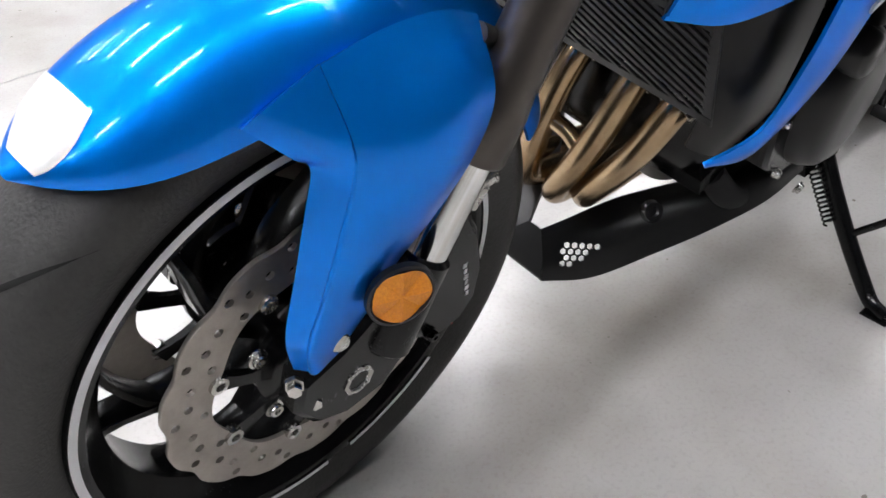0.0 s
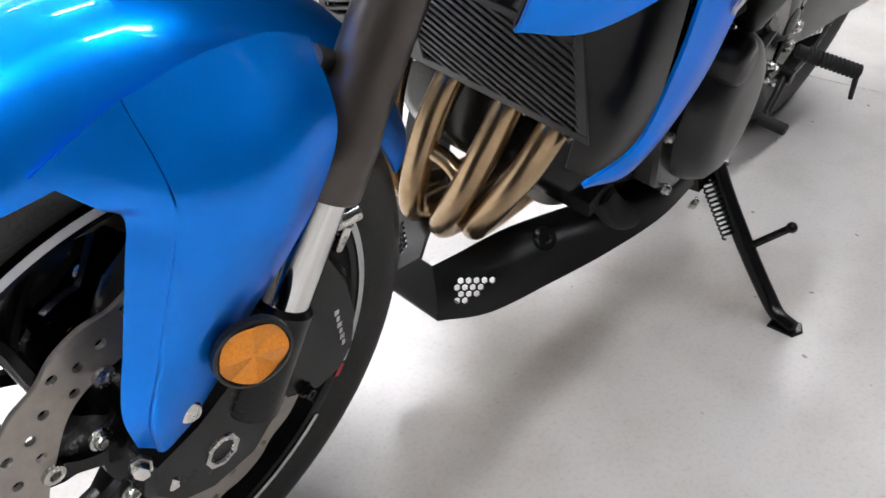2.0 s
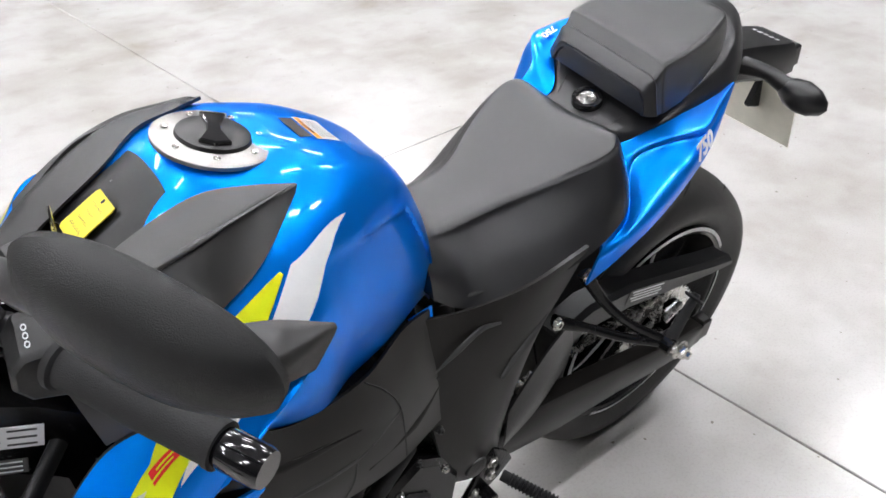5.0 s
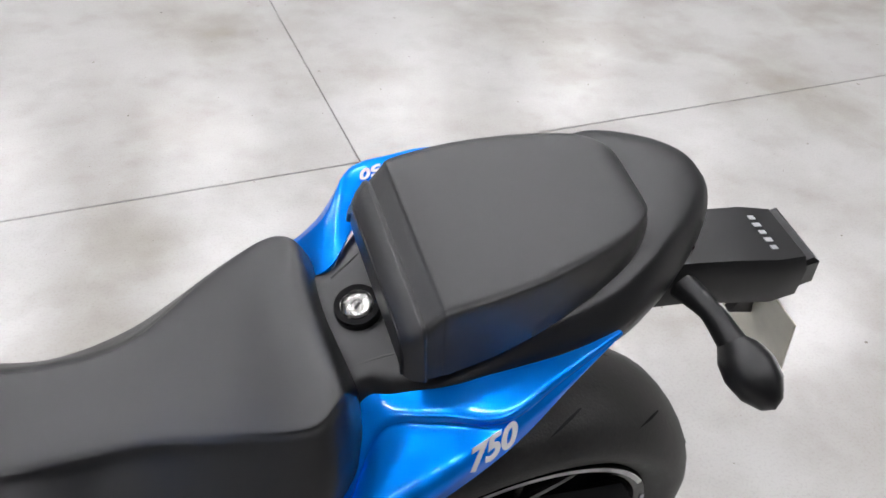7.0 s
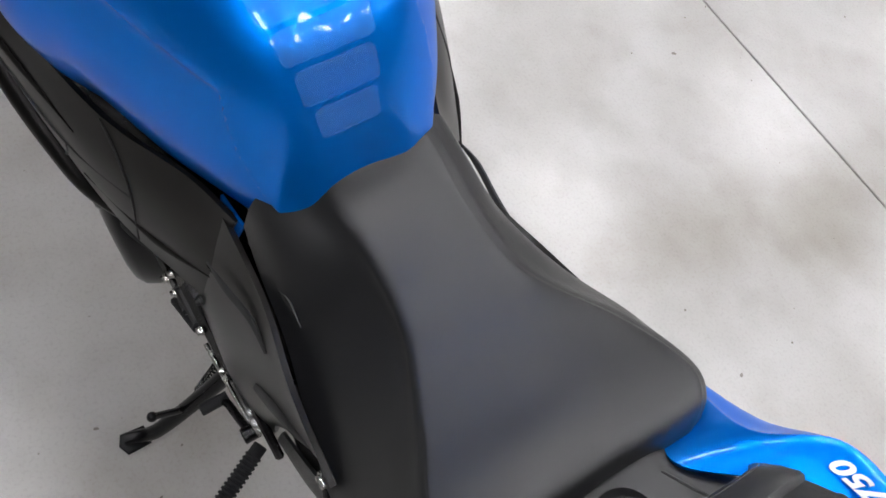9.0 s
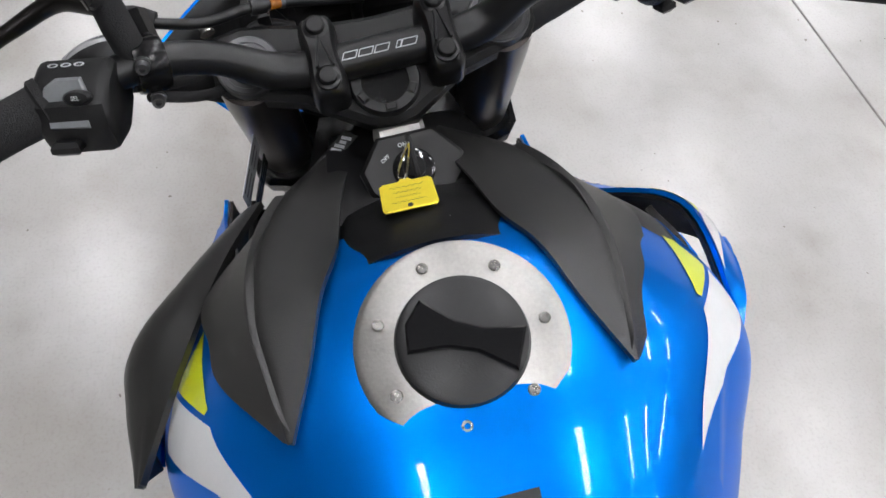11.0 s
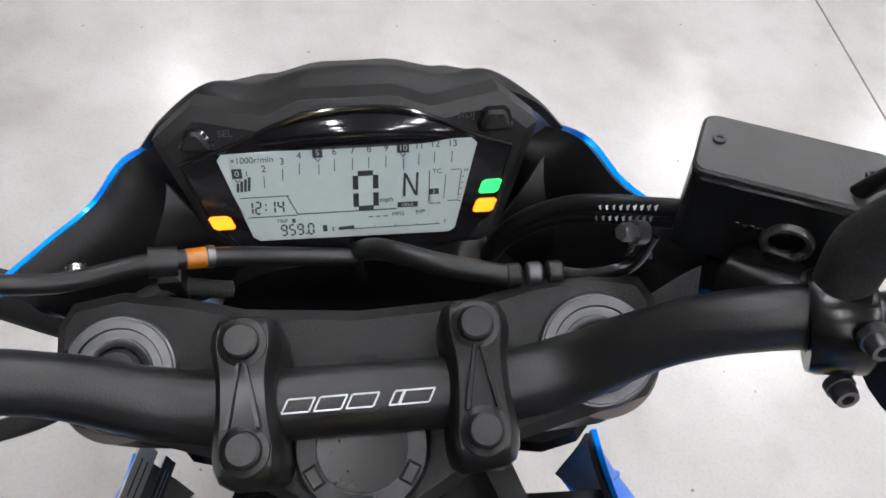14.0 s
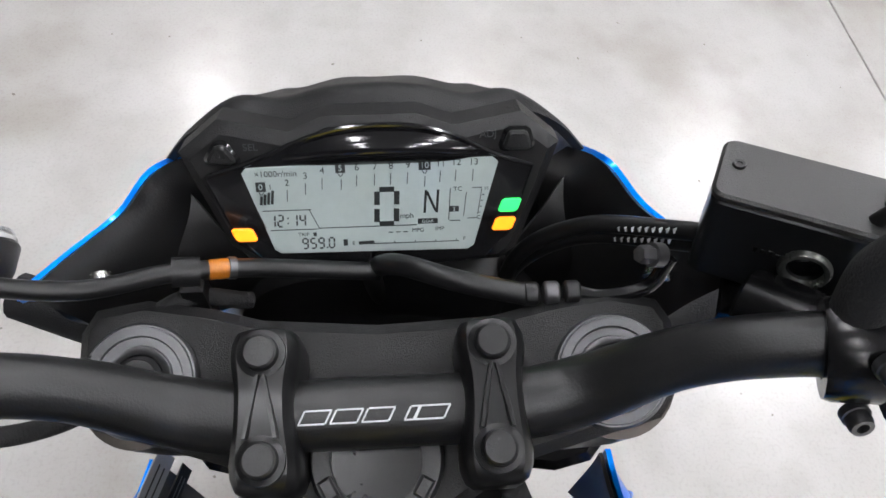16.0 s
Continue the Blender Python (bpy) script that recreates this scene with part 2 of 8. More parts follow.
def net(rows, nu, nv):
    """A smooth grid of points through a small net of control points."""
    across = [crom(r, nv) for r in rows]
    cols = [crom([r[j] for r in across], nu) for j in range(nv + 1)]
    return [[cols[j][i] for j in range(nv + 1)] for i in range(nu + 1)]


def normals(g):
    nu, nv = len(g), len(g[0])
    return [[((g[min(i + 1, nu - 1)][j] - g[max(i - 1, 0)][j]).cross(g[i][min(j + 1, nv - 1)] - g[i][max(j - 1, 0)])).normalized() for j in range(nv)] for i in range(nu)]


def shell(bm, g, thick):
    """A curved panel: the grid as its outer face, a second face thick behind it, and rims."""
    nn = normals(g)
    nu, nv = len(g), len(g[0])
    a = grid_faces(bm, g)
    b = grid_faces(bm, [[g[i][j] - nn[i][j] * thick for j in range(nv)] for i in range(nu)])
    rim = [(i, 0) for i in range(nu)] + [(nu - 1, j) for j in range(1, nv)] + [(i, nv - 1) for i in range(nu - 2, -1, -1)] + [(0, j) for j in range(nv - 2, 0, -1)]
    for k in range(len(rim)):
        (i, j), (p, q) = rim[k], rim[(k + 1) % len(rim)]
        bm.faces.new((a[i][j], b[i][j], b[p][q], a[p][q]))
    return bm


def on_grid(g, u, v, lift=0.0):
    """The point of a grid at u, v in 0..1, lifted along its normal."""
    nu, nv = len(g) - 1, len(g[0]) - 1
    x, y = min(max(u, 0), 1) * nu, min(max(v, 0), 1) * nv
    i, j = min(int(x), nu - 1), min(int(y), nv - 1)
    s, t = x - i, y - j
    p = (g[i][j] * (1 - s) + g[i + 1][j] * s) * (1 - t) + (g[i][j + 1] * (1 - s) + g[i + 1][j + 1] * s) * t
    n = (g[i + 1][j] - g[i][j]).cross(g[i][j + 1] - g[i][j]).normalized()
    return p + n * lift


def decal(bm, g, quad, lift=0.0008, nu=10, nv=4):
    """A thin film on a grid, between four corners given in u, v."""
    a, b, c, d = (Vector((*q, 0)) for q in quad)
    rows = []
    for i in range(nu + 1):
        s = i / nu
        rows.append([on_grid(g, *(((a * (1 - s) + b * s) * (1 - t) + (d * (1 - s) + c * s) * t).xy), lift) for t in (k / nv for k in range(nv + 1))])
    grid_faces(bm, rows)
    return bm


def mirror(bm):
    """Adds the mirror image across the middle plane."""
    geo = bmesh.ops.duplicate(bm, geom=bm.verts[:] + bm.edges[:] + bm.faces[:])["geom"]
    vs = [x for x in geo if isinstance(x, bmesh.types.BMVert)]
    for v in vs:
        v.co.y = -v.co.y
    bmesh.ops.reverse_faces(bm, faces=[x for x in geo if isinstance(x, bmesh.types.BMFace)])
    return bm


def hexbolt(bm, p, d, r=0.007, h=0.006, flange=1.35, socket=True):
    """A flanged button bolt head with a hex socket."""
    m = frame_to(p, d)
    k = r * 0.5
    lathe(bm, [(0.0001, h * 0.45), (k, h * 0.45), (k, h), (r * 0.85, h), (r, h * 0.7), (r, h * 0.25), (r * flange, h * 0.2), (r * flange, -0.002), (0.0001, -0.002)], m, 18, closed=False)
    return bm


def letters(name, text, size, m, mat, parent, depth=0.0004, shear=0.0, align="CENTER", bold=0.0):
    """Writing as a mesh, lying in the xy plane of m."""
    cu = bpy.data.curves.new(name, "FONT")
    cu.body, cu.size, cu.extrude, cu.shear, cu.align_x, cu.align_y = text, size, depth, shear, align, "CENTER"
    cu.offset = bold * size
    tmp = bpy.data.objects.new("tmp", cu)
    scene.collection.objects.link(tmp)
    me = bpy.data.meshes.new_from_object(tmp.evaluated_get(bpy.context.evaluated_depsgraph_get()))
    bpy.data.objects.remove(tmp)
    bpy.data.curves.remove(cu)
    me.name = name
    me.transform(m)
    me.materials.clear()
    me.materials.append(mat)
    ob = new(name, me)
    if parent:
        ob.parent = parent
    return ob


# ---- the hall ----
def flat_box(name, x0, x1, y0, y1, z0, z1, mat, label, cat):
    bm = bmesh.new()
    box(bm, (x1 - x0, y1 - y0, z1 - z0), pose((x0 + x1) / 2, (y0 + y1) / 2, (z0 + z1) / 2), 0.004)
    return tagged(part(name, bm, mat, None), label, cat, kind="structure")


JX, JY, JA = -0.93, -1.30, 1.5


def build_floor():
    """One slab per bay, with narrow saw-cut joints between them."""
    turn = pose(JX, JY, 0, 0, 0, JA)
    bm = bmesh.new()
    box(bm, (40, 36, 0.2), turn @ pose(0, 0, -0.107), 0.004)
    base = tagged(part("floor", bm, CONCRETE), "pale grey power-floated concrete floor with saw-cut joints", "floor", kind="structure")
    g = 0.0022
    for i in range(-2, 2):
        for j in range(-2, 2):
            b = bmesh.new()
            w = 9.0
            box(b, (w - 2 * g, w - 2 * g, 0.05), turn @ pose((i + 0.5) * w, (j + 0.5) * w, -0.025), 0.0018)
            part("slab", b, CONCRETE, base)
    return base


build_floor()
flat_box("wall_north", -16, 16, 14, 14.2, 0, 7.2, CLADDING, "plain dark grey hall wall", "wall")
flat_box("wall_south", -16, 16, -14.2, -14, 0, 7.2, CLADDING, "plain dark grey hall wall", "wall")
flat_box("wall_east", 16, 16.2, -14.2, 14.2, 0, 7.2, CLADDING, "plain dark grey hall wall", "wall")
flat_box("wall_west", -16.2, -16, -14.2, 14.2, 0, 7.2, CLADDING, "plain dark grey hall wall", "wall")
flat_box("ceiling", -16.2, 16.2, -14.2, 14.2, 7.0, 7.2, ROOF, "plain grey hall roof", "ceiling")

LAMP = material("lamp_diffuser", (0.965, 0.965, 1.0), 0.5, emit=51.0)


def strip_light(x, y, z, length, turn):
    top = tagged(new("strip_light"), "white linear strip light hung under the ceiling", "ceiling light", "hall strip lights")
    top.matrix_world = pose(x, y, z, 0, 0, turn)
    bm = bmesh.new()
    box(bm, (length, 0.34, 0.06), pose(0, 0, 0.045), 0.006)
    part("housing", bm, WALL, top)
    for k in (-1, 0, 1):
        bm = bmesh.new()
        box(bm, (length / 3 - 0.05, 0.28, 0.03), pose(k * length / 3, 0, 0), 0.008)
        part("diffuser", bm, LAMP, top)
    for s in (-1, 1):
        bm = bmesh.new()
        rod(bm, (s * length * 0.35, 0, 0.06), (s * length * 0.35, 0, 7.0 - z), 0.006, segs=8)
        part("hanger", bm, STEEL, top)
    return top


for row, ly in enumerate((-10.5, -7.5, -4.5, -1.5, 1.5)):
    for lx in (-7.5, -4.5, -1.5, 1.5, 4.5, 7.5):
        strip_light(lx + 0.3, ly + 0.2, 5.6, 1.5, 0)


# ---- the motorcycle: x forward, y to its left, z up, leaning on its side stand ----
bike = tagged(new("motorcycle"), "blue and black naked sports motorcycle leaning on its side stand", "motorcycle")
bike.matrix_world = LEAN

FA = V(0.7286, 0, 0.297)
RA = V(-0.7275, 0, 0.316)


def ring(c, r, a, y):
    """A point at angle a (0: forward, 90: up) of a circle round a wheel's axle."""
    return V(c.x + r * math.cos(radians(a)), c.y + y, c.z + r * math.sin(radians(a)))


def axle_pose(c):
    """A pose whose z points to the bike's left."""
    return frame_to(c, (0, 1, 0), (1, 0, 0))


def cut(ob, tool):
    """Takes the tool's volume out of a mesh object."""
    me = bpy.data.meshes.new("tool")
    bmesh.ops.recalc_face_normals(tool, faces=tool.faces[:])
    tool.to_mesh(me)
    tool.free()
    t = bpy.data.objects.new("tool", me)
    scene.collection.objects.link(t)
    bpy.context.view_layer.update()
    t.matrix_world = ob.matrix_world.copy()
    mod = ob.modifiers.new("cut", "BOOLEAN")
    mod.object, mod.operation, mod.solver = t, "DIFFERENCE", "EXACT"
    bpy.context.view_layer.update()
    res = bpy.data.meshes.new_from_object(ob.evaluated_get(bpy.context.evaluated_depsgraph_get()))
    ob.modifiers.remove(mod)
    old, res.name = ob.data, ob.data.name
    ob.data = res
    bpy.data.meshes.remove(old)
    bpy.data.objects.remove(t)
    return ob


def tyre_profile(rim_r, rim_y, out_r, half_w):
    """Half-round motorcycle tyre section, from bead to bead over the crown and back inside."""
    pts = [(rim_r - 0.004, -rim_y)]
    mid = rim_r + 0.45 * (out_r - rim_r)
    for i in range(15):
        a = -105 + 210 * i / 14
        pts.append((mid + (out_r - mid) * max(-0.6, math.cos(radians(a))), half_w * math.sin(radians(a)) / math.sin(radians(90))))
    pts.append((rim_r - 0.004, rim_y))
    pts += [(rim_r + 0.012, rim_y - 0.012), (out_r - 0.02, half_w * 0.5), (out_r - 0.014, 0), (out_r - 0.02, -half_w * 0.5), (rim_r + 0.012, -rim_y + 0.012)]
    return pts


def wavy_disc(c, y, r_out, r_in, thick, waves, amp, seed_angle):
    bm = bmesh.new()
    rows = []
    n = 180
    for q in range(n):
        a = 2 * math.pi * q / n
        ro = r_out - amp * (0.5 + 0.5 * math.cos(waves * a + seed_angle)) ** 2
        ri = r_in + amp * 0.5 * math.cos(7 * a + seed_angle)
        rows.append([V(c.x + r * math.cos(a), y + h, c.z + r * math.sin(a)) for r, h in
                     ((ri, -thick / 2), (ri, thick / 2), (ro - 0.0008, thick / 2), (ro, thick / 2 - 0.0008), (ro, -thick / 2 + 0.0008), (ro - 0.0008, -thick / 2))])
    grid_faces(bm, rows, closed_u=True, closed_v=True)
    return bm


def disc_holes(c, y):
    bm = bmesh.new()
    for k in range(14):
        base = 360 / 14 * k
        for r, da in ((0.1175, 0), (0.1315, 8), (0.1315, 17), (0.1435, 2)):
            p = ring(c, r, base + da, y)
            rod(bm, p - V(0, 0.01, 0), p + V(0, 0.01, 0), 0.0044, segs=10)
    return bm


def build_front_wheel():
    m = axle_pose(FA)
    bm = bmesh.new()
    lathe(bm, [(0.226, -0.053), (0.2275, -0.050), (0.2275, -0.047), (0.214, -0.044), (0.209, -0.036), (0.192, -0.020), (0.192, 0.020), (0.209, 0.036), (0.214, 0.044), (0.2275, 0.047), (0.2275, 0.050), (0.226, 0.053),
               (0.219, 0.054), (0.211, 0.052), (0.205, 0.040), (0.186, 0.022), (0.184, -0.022), (0.205, -0.040), (0.211, -0.052), (0.219, -0.054)], m, 96)
    wheel = part("front_wheel", bm, CAST, bike, "black cast alloy front wheel with white rim tape")
    bm = bmesh.new()
    lathe(bm, tyre_profile(0.226, 0.046, 0.2985, 0.061), m, 96)
    part("tyre", bm, RUBBER, wheel, "black road tyre with curved tread grooves")
    # grooves are not cut: near-black strips on the tread paint their shade
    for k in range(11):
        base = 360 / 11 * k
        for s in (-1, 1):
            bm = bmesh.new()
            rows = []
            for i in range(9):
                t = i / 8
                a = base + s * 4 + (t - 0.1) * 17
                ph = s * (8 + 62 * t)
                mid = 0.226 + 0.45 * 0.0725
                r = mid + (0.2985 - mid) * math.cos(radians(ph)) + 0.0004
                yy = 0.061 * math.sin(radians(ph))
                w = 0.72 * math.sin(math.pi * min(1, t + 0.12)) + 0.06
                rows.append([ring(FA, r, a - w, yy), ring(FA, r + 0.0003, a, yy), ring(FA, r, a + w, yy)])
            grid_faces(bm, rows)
            part("shaded_tread_groove", bm, GROOVE_SHADE, wheel)
    # hub and spokes
    bm = bmesh.new()
    lathe(bm, [(0.018, -0.05), (0.036, -0.05), (0.042, -0.035), (0.036, -0.02), (0.034, 0.02), (0.042, 0.035), (0.036, 0.05), (0.018, 0.05)], m, 40)
    part("hub", bm, CAST, wheel)
    for k in range(6):
        bm = bmesh.new()
        a0 = 354 + 60 * k
        stem = [(0.034, -38, 0.0110, 0.026), (0.060, -30, 0.0100, 0.025), (0.090, -19, 0.0088, 0.023), (0.115, -10, 0.0076, 0.020), (0.140, -4, 0.0068, 0.017), (0.165, -1, 0.0060, 0.015), (0.182, 0, 0.0066, 0.015), (0.192, 0, 0.0090, 0.016)]
        branch = [(0.132, -6, 0.0060, 0.016), (0.146, 2, 0.0056, 0.015), (0.160, 10, 0.0052, 0.014), (0.174, 17, 0.0052, 0.014), (0.184, 22, 0.0060, 0.015), (0.193, 25, 0.0085, 0.016)]
        for arm in (stem, branch):
            mids = [ring(FA, r, a0 + da, 0) for r, da, w, d in arm]
            rows = []
            for i, (r, da, w, d) in enumerate(arm):
                along = (mids[min(i + 1, len(mids) - 1)] - mids[max(i - 1, 0)]).normalized()
                tan = V(-along.z, 0, along.x)
                rows.append([mids[i] + tan * (w * cx) + V(0, d * cy, 0) for cx, cy in ((-1, -0.6), (-0.55, -1), (0.55, -1), (1, -0.6), (1, 0.6), (0.55, 1), (-0.55, 1), (-1, 0.6))])
            loft(bm, rows)
        part("spoke", bm, CAST, wheel, "black forked spoke")
    # white rim tape on both faces
    for s in (1, -1):
        for a0, a1 in ((-96, 205), (222, 256)):
            bm = bmesh.new()
            rows = []
            n = 100
            for i in range(n + 1):
                a = a0 + (a1 - a0) * i / n
                rows.append([ring(FA, 0.2185, a, s * 0.0552), ring(FA, 0.2258, a, s * 0.0548)])
            grid_faces(bm, rows)
            part("rim_tape", bm, WHITE, wheel, "white reflective rim tape")
    bm = bmesh.new()
    grid_faces(bm, [[ring(FA, 0.2185, a, 0.0552), ring(FA, 0.2258, a, 0.0548)] for a in (206, 208, 210)])
    part("rim_mark", bm, RED, wheel)
    # discs, carriers and buttons
    for s in (1, -1):
        y = s * 0.061
        d = part("brake_disc", wavy_disc(FA, y, 0.1565, 0.1075, 0.0045, 14, 0.0055, 0.4), DISC, wheel, "drilled wave-edged steel brake disc")
        if s > 0:
            tool = disc_holes(FA, y)
            bmesh.ops.remove_doubles(tool, verts=tool.verts[:], dist=0.0003)
            cut(d, tool)
        bm = bmesh.new()
        lathe(bm, [(0.034, -0.004), (0.064, -0.004), (0.064, 0.003), (0.060, 0.004), (0.034, 0.004)], frame_to(V(FA.x, y - s * 0.004, FA.z), (0, 1, 0), (1, 0, 0)), 40)
        carrier = part("disc_carrier", bm, CAST, wheel)
        for k in range(8):
            bm = bmesh.new()
            a = 16 + 45 * k
            rows = []
            for i in range(6):
                t = i / 5
                r = 0.046 + 0.064 * t
                w = 0.0105 - 0.0045 * math.sin(math.pi * t)
                p = ring(FA, r, a + 14 * (t - 1), y - s * 0.004)
                tan = V(-math.sin(radians(a)), 0, math.cos(radians(a)))
                rows.append([p + tan * (w * cx) + V(0, 0.004 * cy, 0) for cx, cy in ((-1, -1), (1, -1), (1, 1), (-1, 1))])
            loft(bm, rows)
            part("carrier_arm", bm, CAST, carrier)
        for k in range(8):
            bm = bmesh.new()
            p = ring(FA, 0.1060, 16 + 45 * k, y + s * 0.002)
            lathe(bm, [(0.0001, 0.001), (0.004, 0.001), (0.0045, 0.004), (0.0085, 0.0035), (0.0092, 0.0), (0.0092, -0.006), (0.0001, -0.006)], frame_to(p, (0, s, 0)), 20, closed=False)
            part("disc_button", bm, STEEL, wheel)
        for k in range(5):
            bm = bmesh.new()
            hexbolt(bm, ring(FA, 0.0700, 26 + 72 * k, y + s * 0.001), (0, s, 0), 0.007, 0.006)
            part("hub_bolt", bm, STEEL, wheel)
    bm = bmesh.new()
    rod(bm, FA + V(0, -0.11, 0), FA + V(0, 0.105, 0), 0.0125)
    part("axle", bm, STEEL, wheel)
    return wheel


build_front_wheel()


def build_rear_wheel():
    m = axle_pose(RA)
    bm = bmesh.new()
    lathe(bm, [(0.226, -0.078), (0.2275, -0.075), (0.2275, -0.071), (0.212, -0.066), (0.207, -0.056), (0.192, -0.03), (0.192, 0.03), (0.207, 0.056), (0.212, 0.066), (0.2275, 0.071), (0.2275, 0.075), (0.226, 0.078),
               (0.219, 0.079), (0.210, 0.076), (0.203, 0.06), (0.186, 0.032), (0.184, -0.032), (0.203, -0.06), (0.210, -0.076), (0.219, -0.079)], m, 80)
    wheel = part("rear_wheel", bm, CAST, bike, "black cast alloy rear wheel with white rim tape")
    bm = bmesh.new()
    lathe(bm, tyre_profile(0.226, 0.068, 0.316, 0.091), m, 96)
    part("tyre", bm, RUBBER, wheel, "wide black rear road tyre with tread grooves")
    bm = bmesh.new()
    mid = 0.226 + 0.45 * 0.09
    # groove pattern as strips over the tread, shade painted in by near-black colour
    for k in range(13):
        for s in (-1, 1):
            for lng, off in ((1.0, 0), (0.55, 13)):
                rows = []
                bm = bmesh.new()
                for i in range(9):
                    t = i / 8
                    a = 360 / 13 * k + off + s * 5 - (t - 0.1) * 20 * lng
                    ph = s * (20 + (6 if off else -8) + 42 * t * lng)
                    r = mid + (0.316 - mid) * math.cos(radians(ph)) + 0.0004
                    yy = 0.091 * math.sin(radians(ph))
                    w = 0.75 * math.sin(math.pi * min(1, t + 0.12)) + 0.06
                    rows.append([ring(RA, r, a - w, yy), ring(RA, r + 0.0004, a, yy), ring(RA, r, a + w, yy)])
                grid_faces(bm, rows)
            part("shaded_tread_groove", bm, GROOVE_SHADE, wheel)
    bm = bmesh.new()
    lathe(bm, [(0.02, -0.07), (0.05, -0.07), (0.06, -0.03), (0.05, 0.0), (0.06, 0.03), (0.058, 0.07), (0.02, 0.07)], m, 40)
    part("hub", bm, CAST, wheel)
    for k in range(5):
        bm = bmesh.new()
        for s in (-1, 1):
            rows = []
            for i in range(9):
                t = i / 8
                r = 0.05 + 0.138 * t
                a = 72 * k + 20 + s * (24 - 12 * math.sin(t * 2.2) + 7 * t * t)
                w, d = 0.014 - 0.005 * t, 0.034 - 0.008 * t
                mid_p = ring(RA, r, a, 0)
                tan = V(-math.sin(radians(a)), 0, math.cos(radians(a)))
                rows.append([mid_p + tan * (w * cx) + V(0, d * cy, 0) for cx, cy in ((-1, -0.6), (-0.55, -1), (0.55, -1), (1, -0.6), (1, 0.6), (0.55, 1), (-0.55, 1), (-1, 0.6))])
            loft(bm, rows)
        part("spoke", bm, CAST, wheel)
    for s in (1, -1):
        for a0, a1 in ((-40, 150), (165, 300)):
            bm = bmesh.new()
            grid_faces(bm, [[ring(RA, 0.2185, a0 + (a1 - a0) * i / 70, s * 0.0805), ring(RA, 0.2258, a0 + (a1 - a0) * i / 70, s * 0.0795)] for i in range(71)])
            part("rim_tape", bm, WHITE, wheel)
    # sprocket with teeth and spider
    bm = bmesh.new()
    rows = []
    n = 43
    for q in range(n * 4):
        a = 360 * q / (n * 4)
        ro = 0.109 if q % 4 < 2 else 0.103
        rows.append([ring(RA, r, a, y) for r, y in ((0.078, 0.093), (0.078, 0.100), (ro, 0.099), (ro, 0.094))])
    grid_faces(bm, rows, True, True)
    for k in range(5):
        a = 72 * k + 10
        p, q = ring(RA, 0.03, a, 0.094), ring(RA, 0.085, a, 0.0965)
        rod(bm, p, q, 0.012, 0.008, 10)
    part("sprocket", bm, STEEL, wheel, "steel rear sprocket with fine teeth")
    bm = bmesh.new()
    lathe(bm, [(0.045, -0.105), (0.12, -0.105), (0.12, -0.1), (0.045, -0.1)], m, 60)
    part("brake_disc", bm, DISC, wheel)
    return wheel


build_rear_wheel()


# ---- front end ----
def fork_at(z, y=0.104):
    """The middle of a fork leg at height z."""
    return V(0.7006 + (0.297 - z) * 0.472, y, z)


FORK_DIR = (fork_at(1.0) - fork_at(0.0)).normalized()


def build_fork(s):
    bm = bmesh.new()
    m = frame_to(fork_at(0.488, s * 0.104), FORK_DIR)
    lathe(bm, [(0.0215, 0), (0.0265, 0), (0.0285, 0.003), (0.0285, 0.045), (0.0265, 0.06), (0.0255, 0.10), (0.0255, 0.26), (0.0275, 0.27), (0.0275, 0.475), (0.026, 0.52), (0.0215, 0.52)], m, 36)
    leg = part("fork_leg", bm, FORK, bike, "dark anodised upside-down fork leg")
    bm = bmesh.new()
    rod(bm, fork_at(0.33, s * 0.104), fork_at(0.50, s * 0.104), 0.0205, segs=32)
    part("fork_slider", bm, CHROME, leg, "bright chrome fork tube")
    # cast lug that holds the axle and the caliper
    bm = bmesh.new()
    o = [(0.700, 0.395), (0.668, 0.395), (0.640, 0.360), (0.655, 0.300), (0.690, 0.262), (0.735, 0.255), (0.768, 0.268), (0.790, 0.300), (0.785, 0.335), (0.745, 0.350), (0.712, 0.372)]
    plate(bm, [(x, z) for x, z in o], Matrix.Translation((0, s * 0.098, 0)) @ pose(0, 0, 0, 90), 0.032, 0.006)
    rod(bm, fork_at(0.315, s * 0.104), fork_at(0.405, s * 0.104), 0.027, 0.0255, 28, 0.004)
    part("fork_lug", bm, CAST, leg, "black cast fork lug")
    bm = bmesh.new()
    c = V(0.724, s * 0.1145, 0.298)
    lathe(bm, [(0.0105, -0.004), (0.0155, -0.004), (0.0165, 0.001), (0.0125, 0.0015), (0.0105, -0.001)], frame_to(c, (0, s, 0)), 8)
    part("axle_collar", bm, STEEL, leg)
    for dx, dz in ((0.783, 0.334), (0.762, 0.299)):
        bm = bmesh.new()
        lathe(bm, [(0.0001, 0.009), (0.006, 0.009), (0.0065, 0.008), (0.0065, 0.002), (0.0085, 0.0015), (0.0085, -0.003), (0.0001, -0.003)], frame_to(V(dx + 0.004, s * 0.107, dz), (0.5, 0.75 * s, 0.2)), 6, closed=False)
        part("pinch_bolt", bm, STEEL, leg)
    return leg


for side in (1, -1):
    build_fork(side)


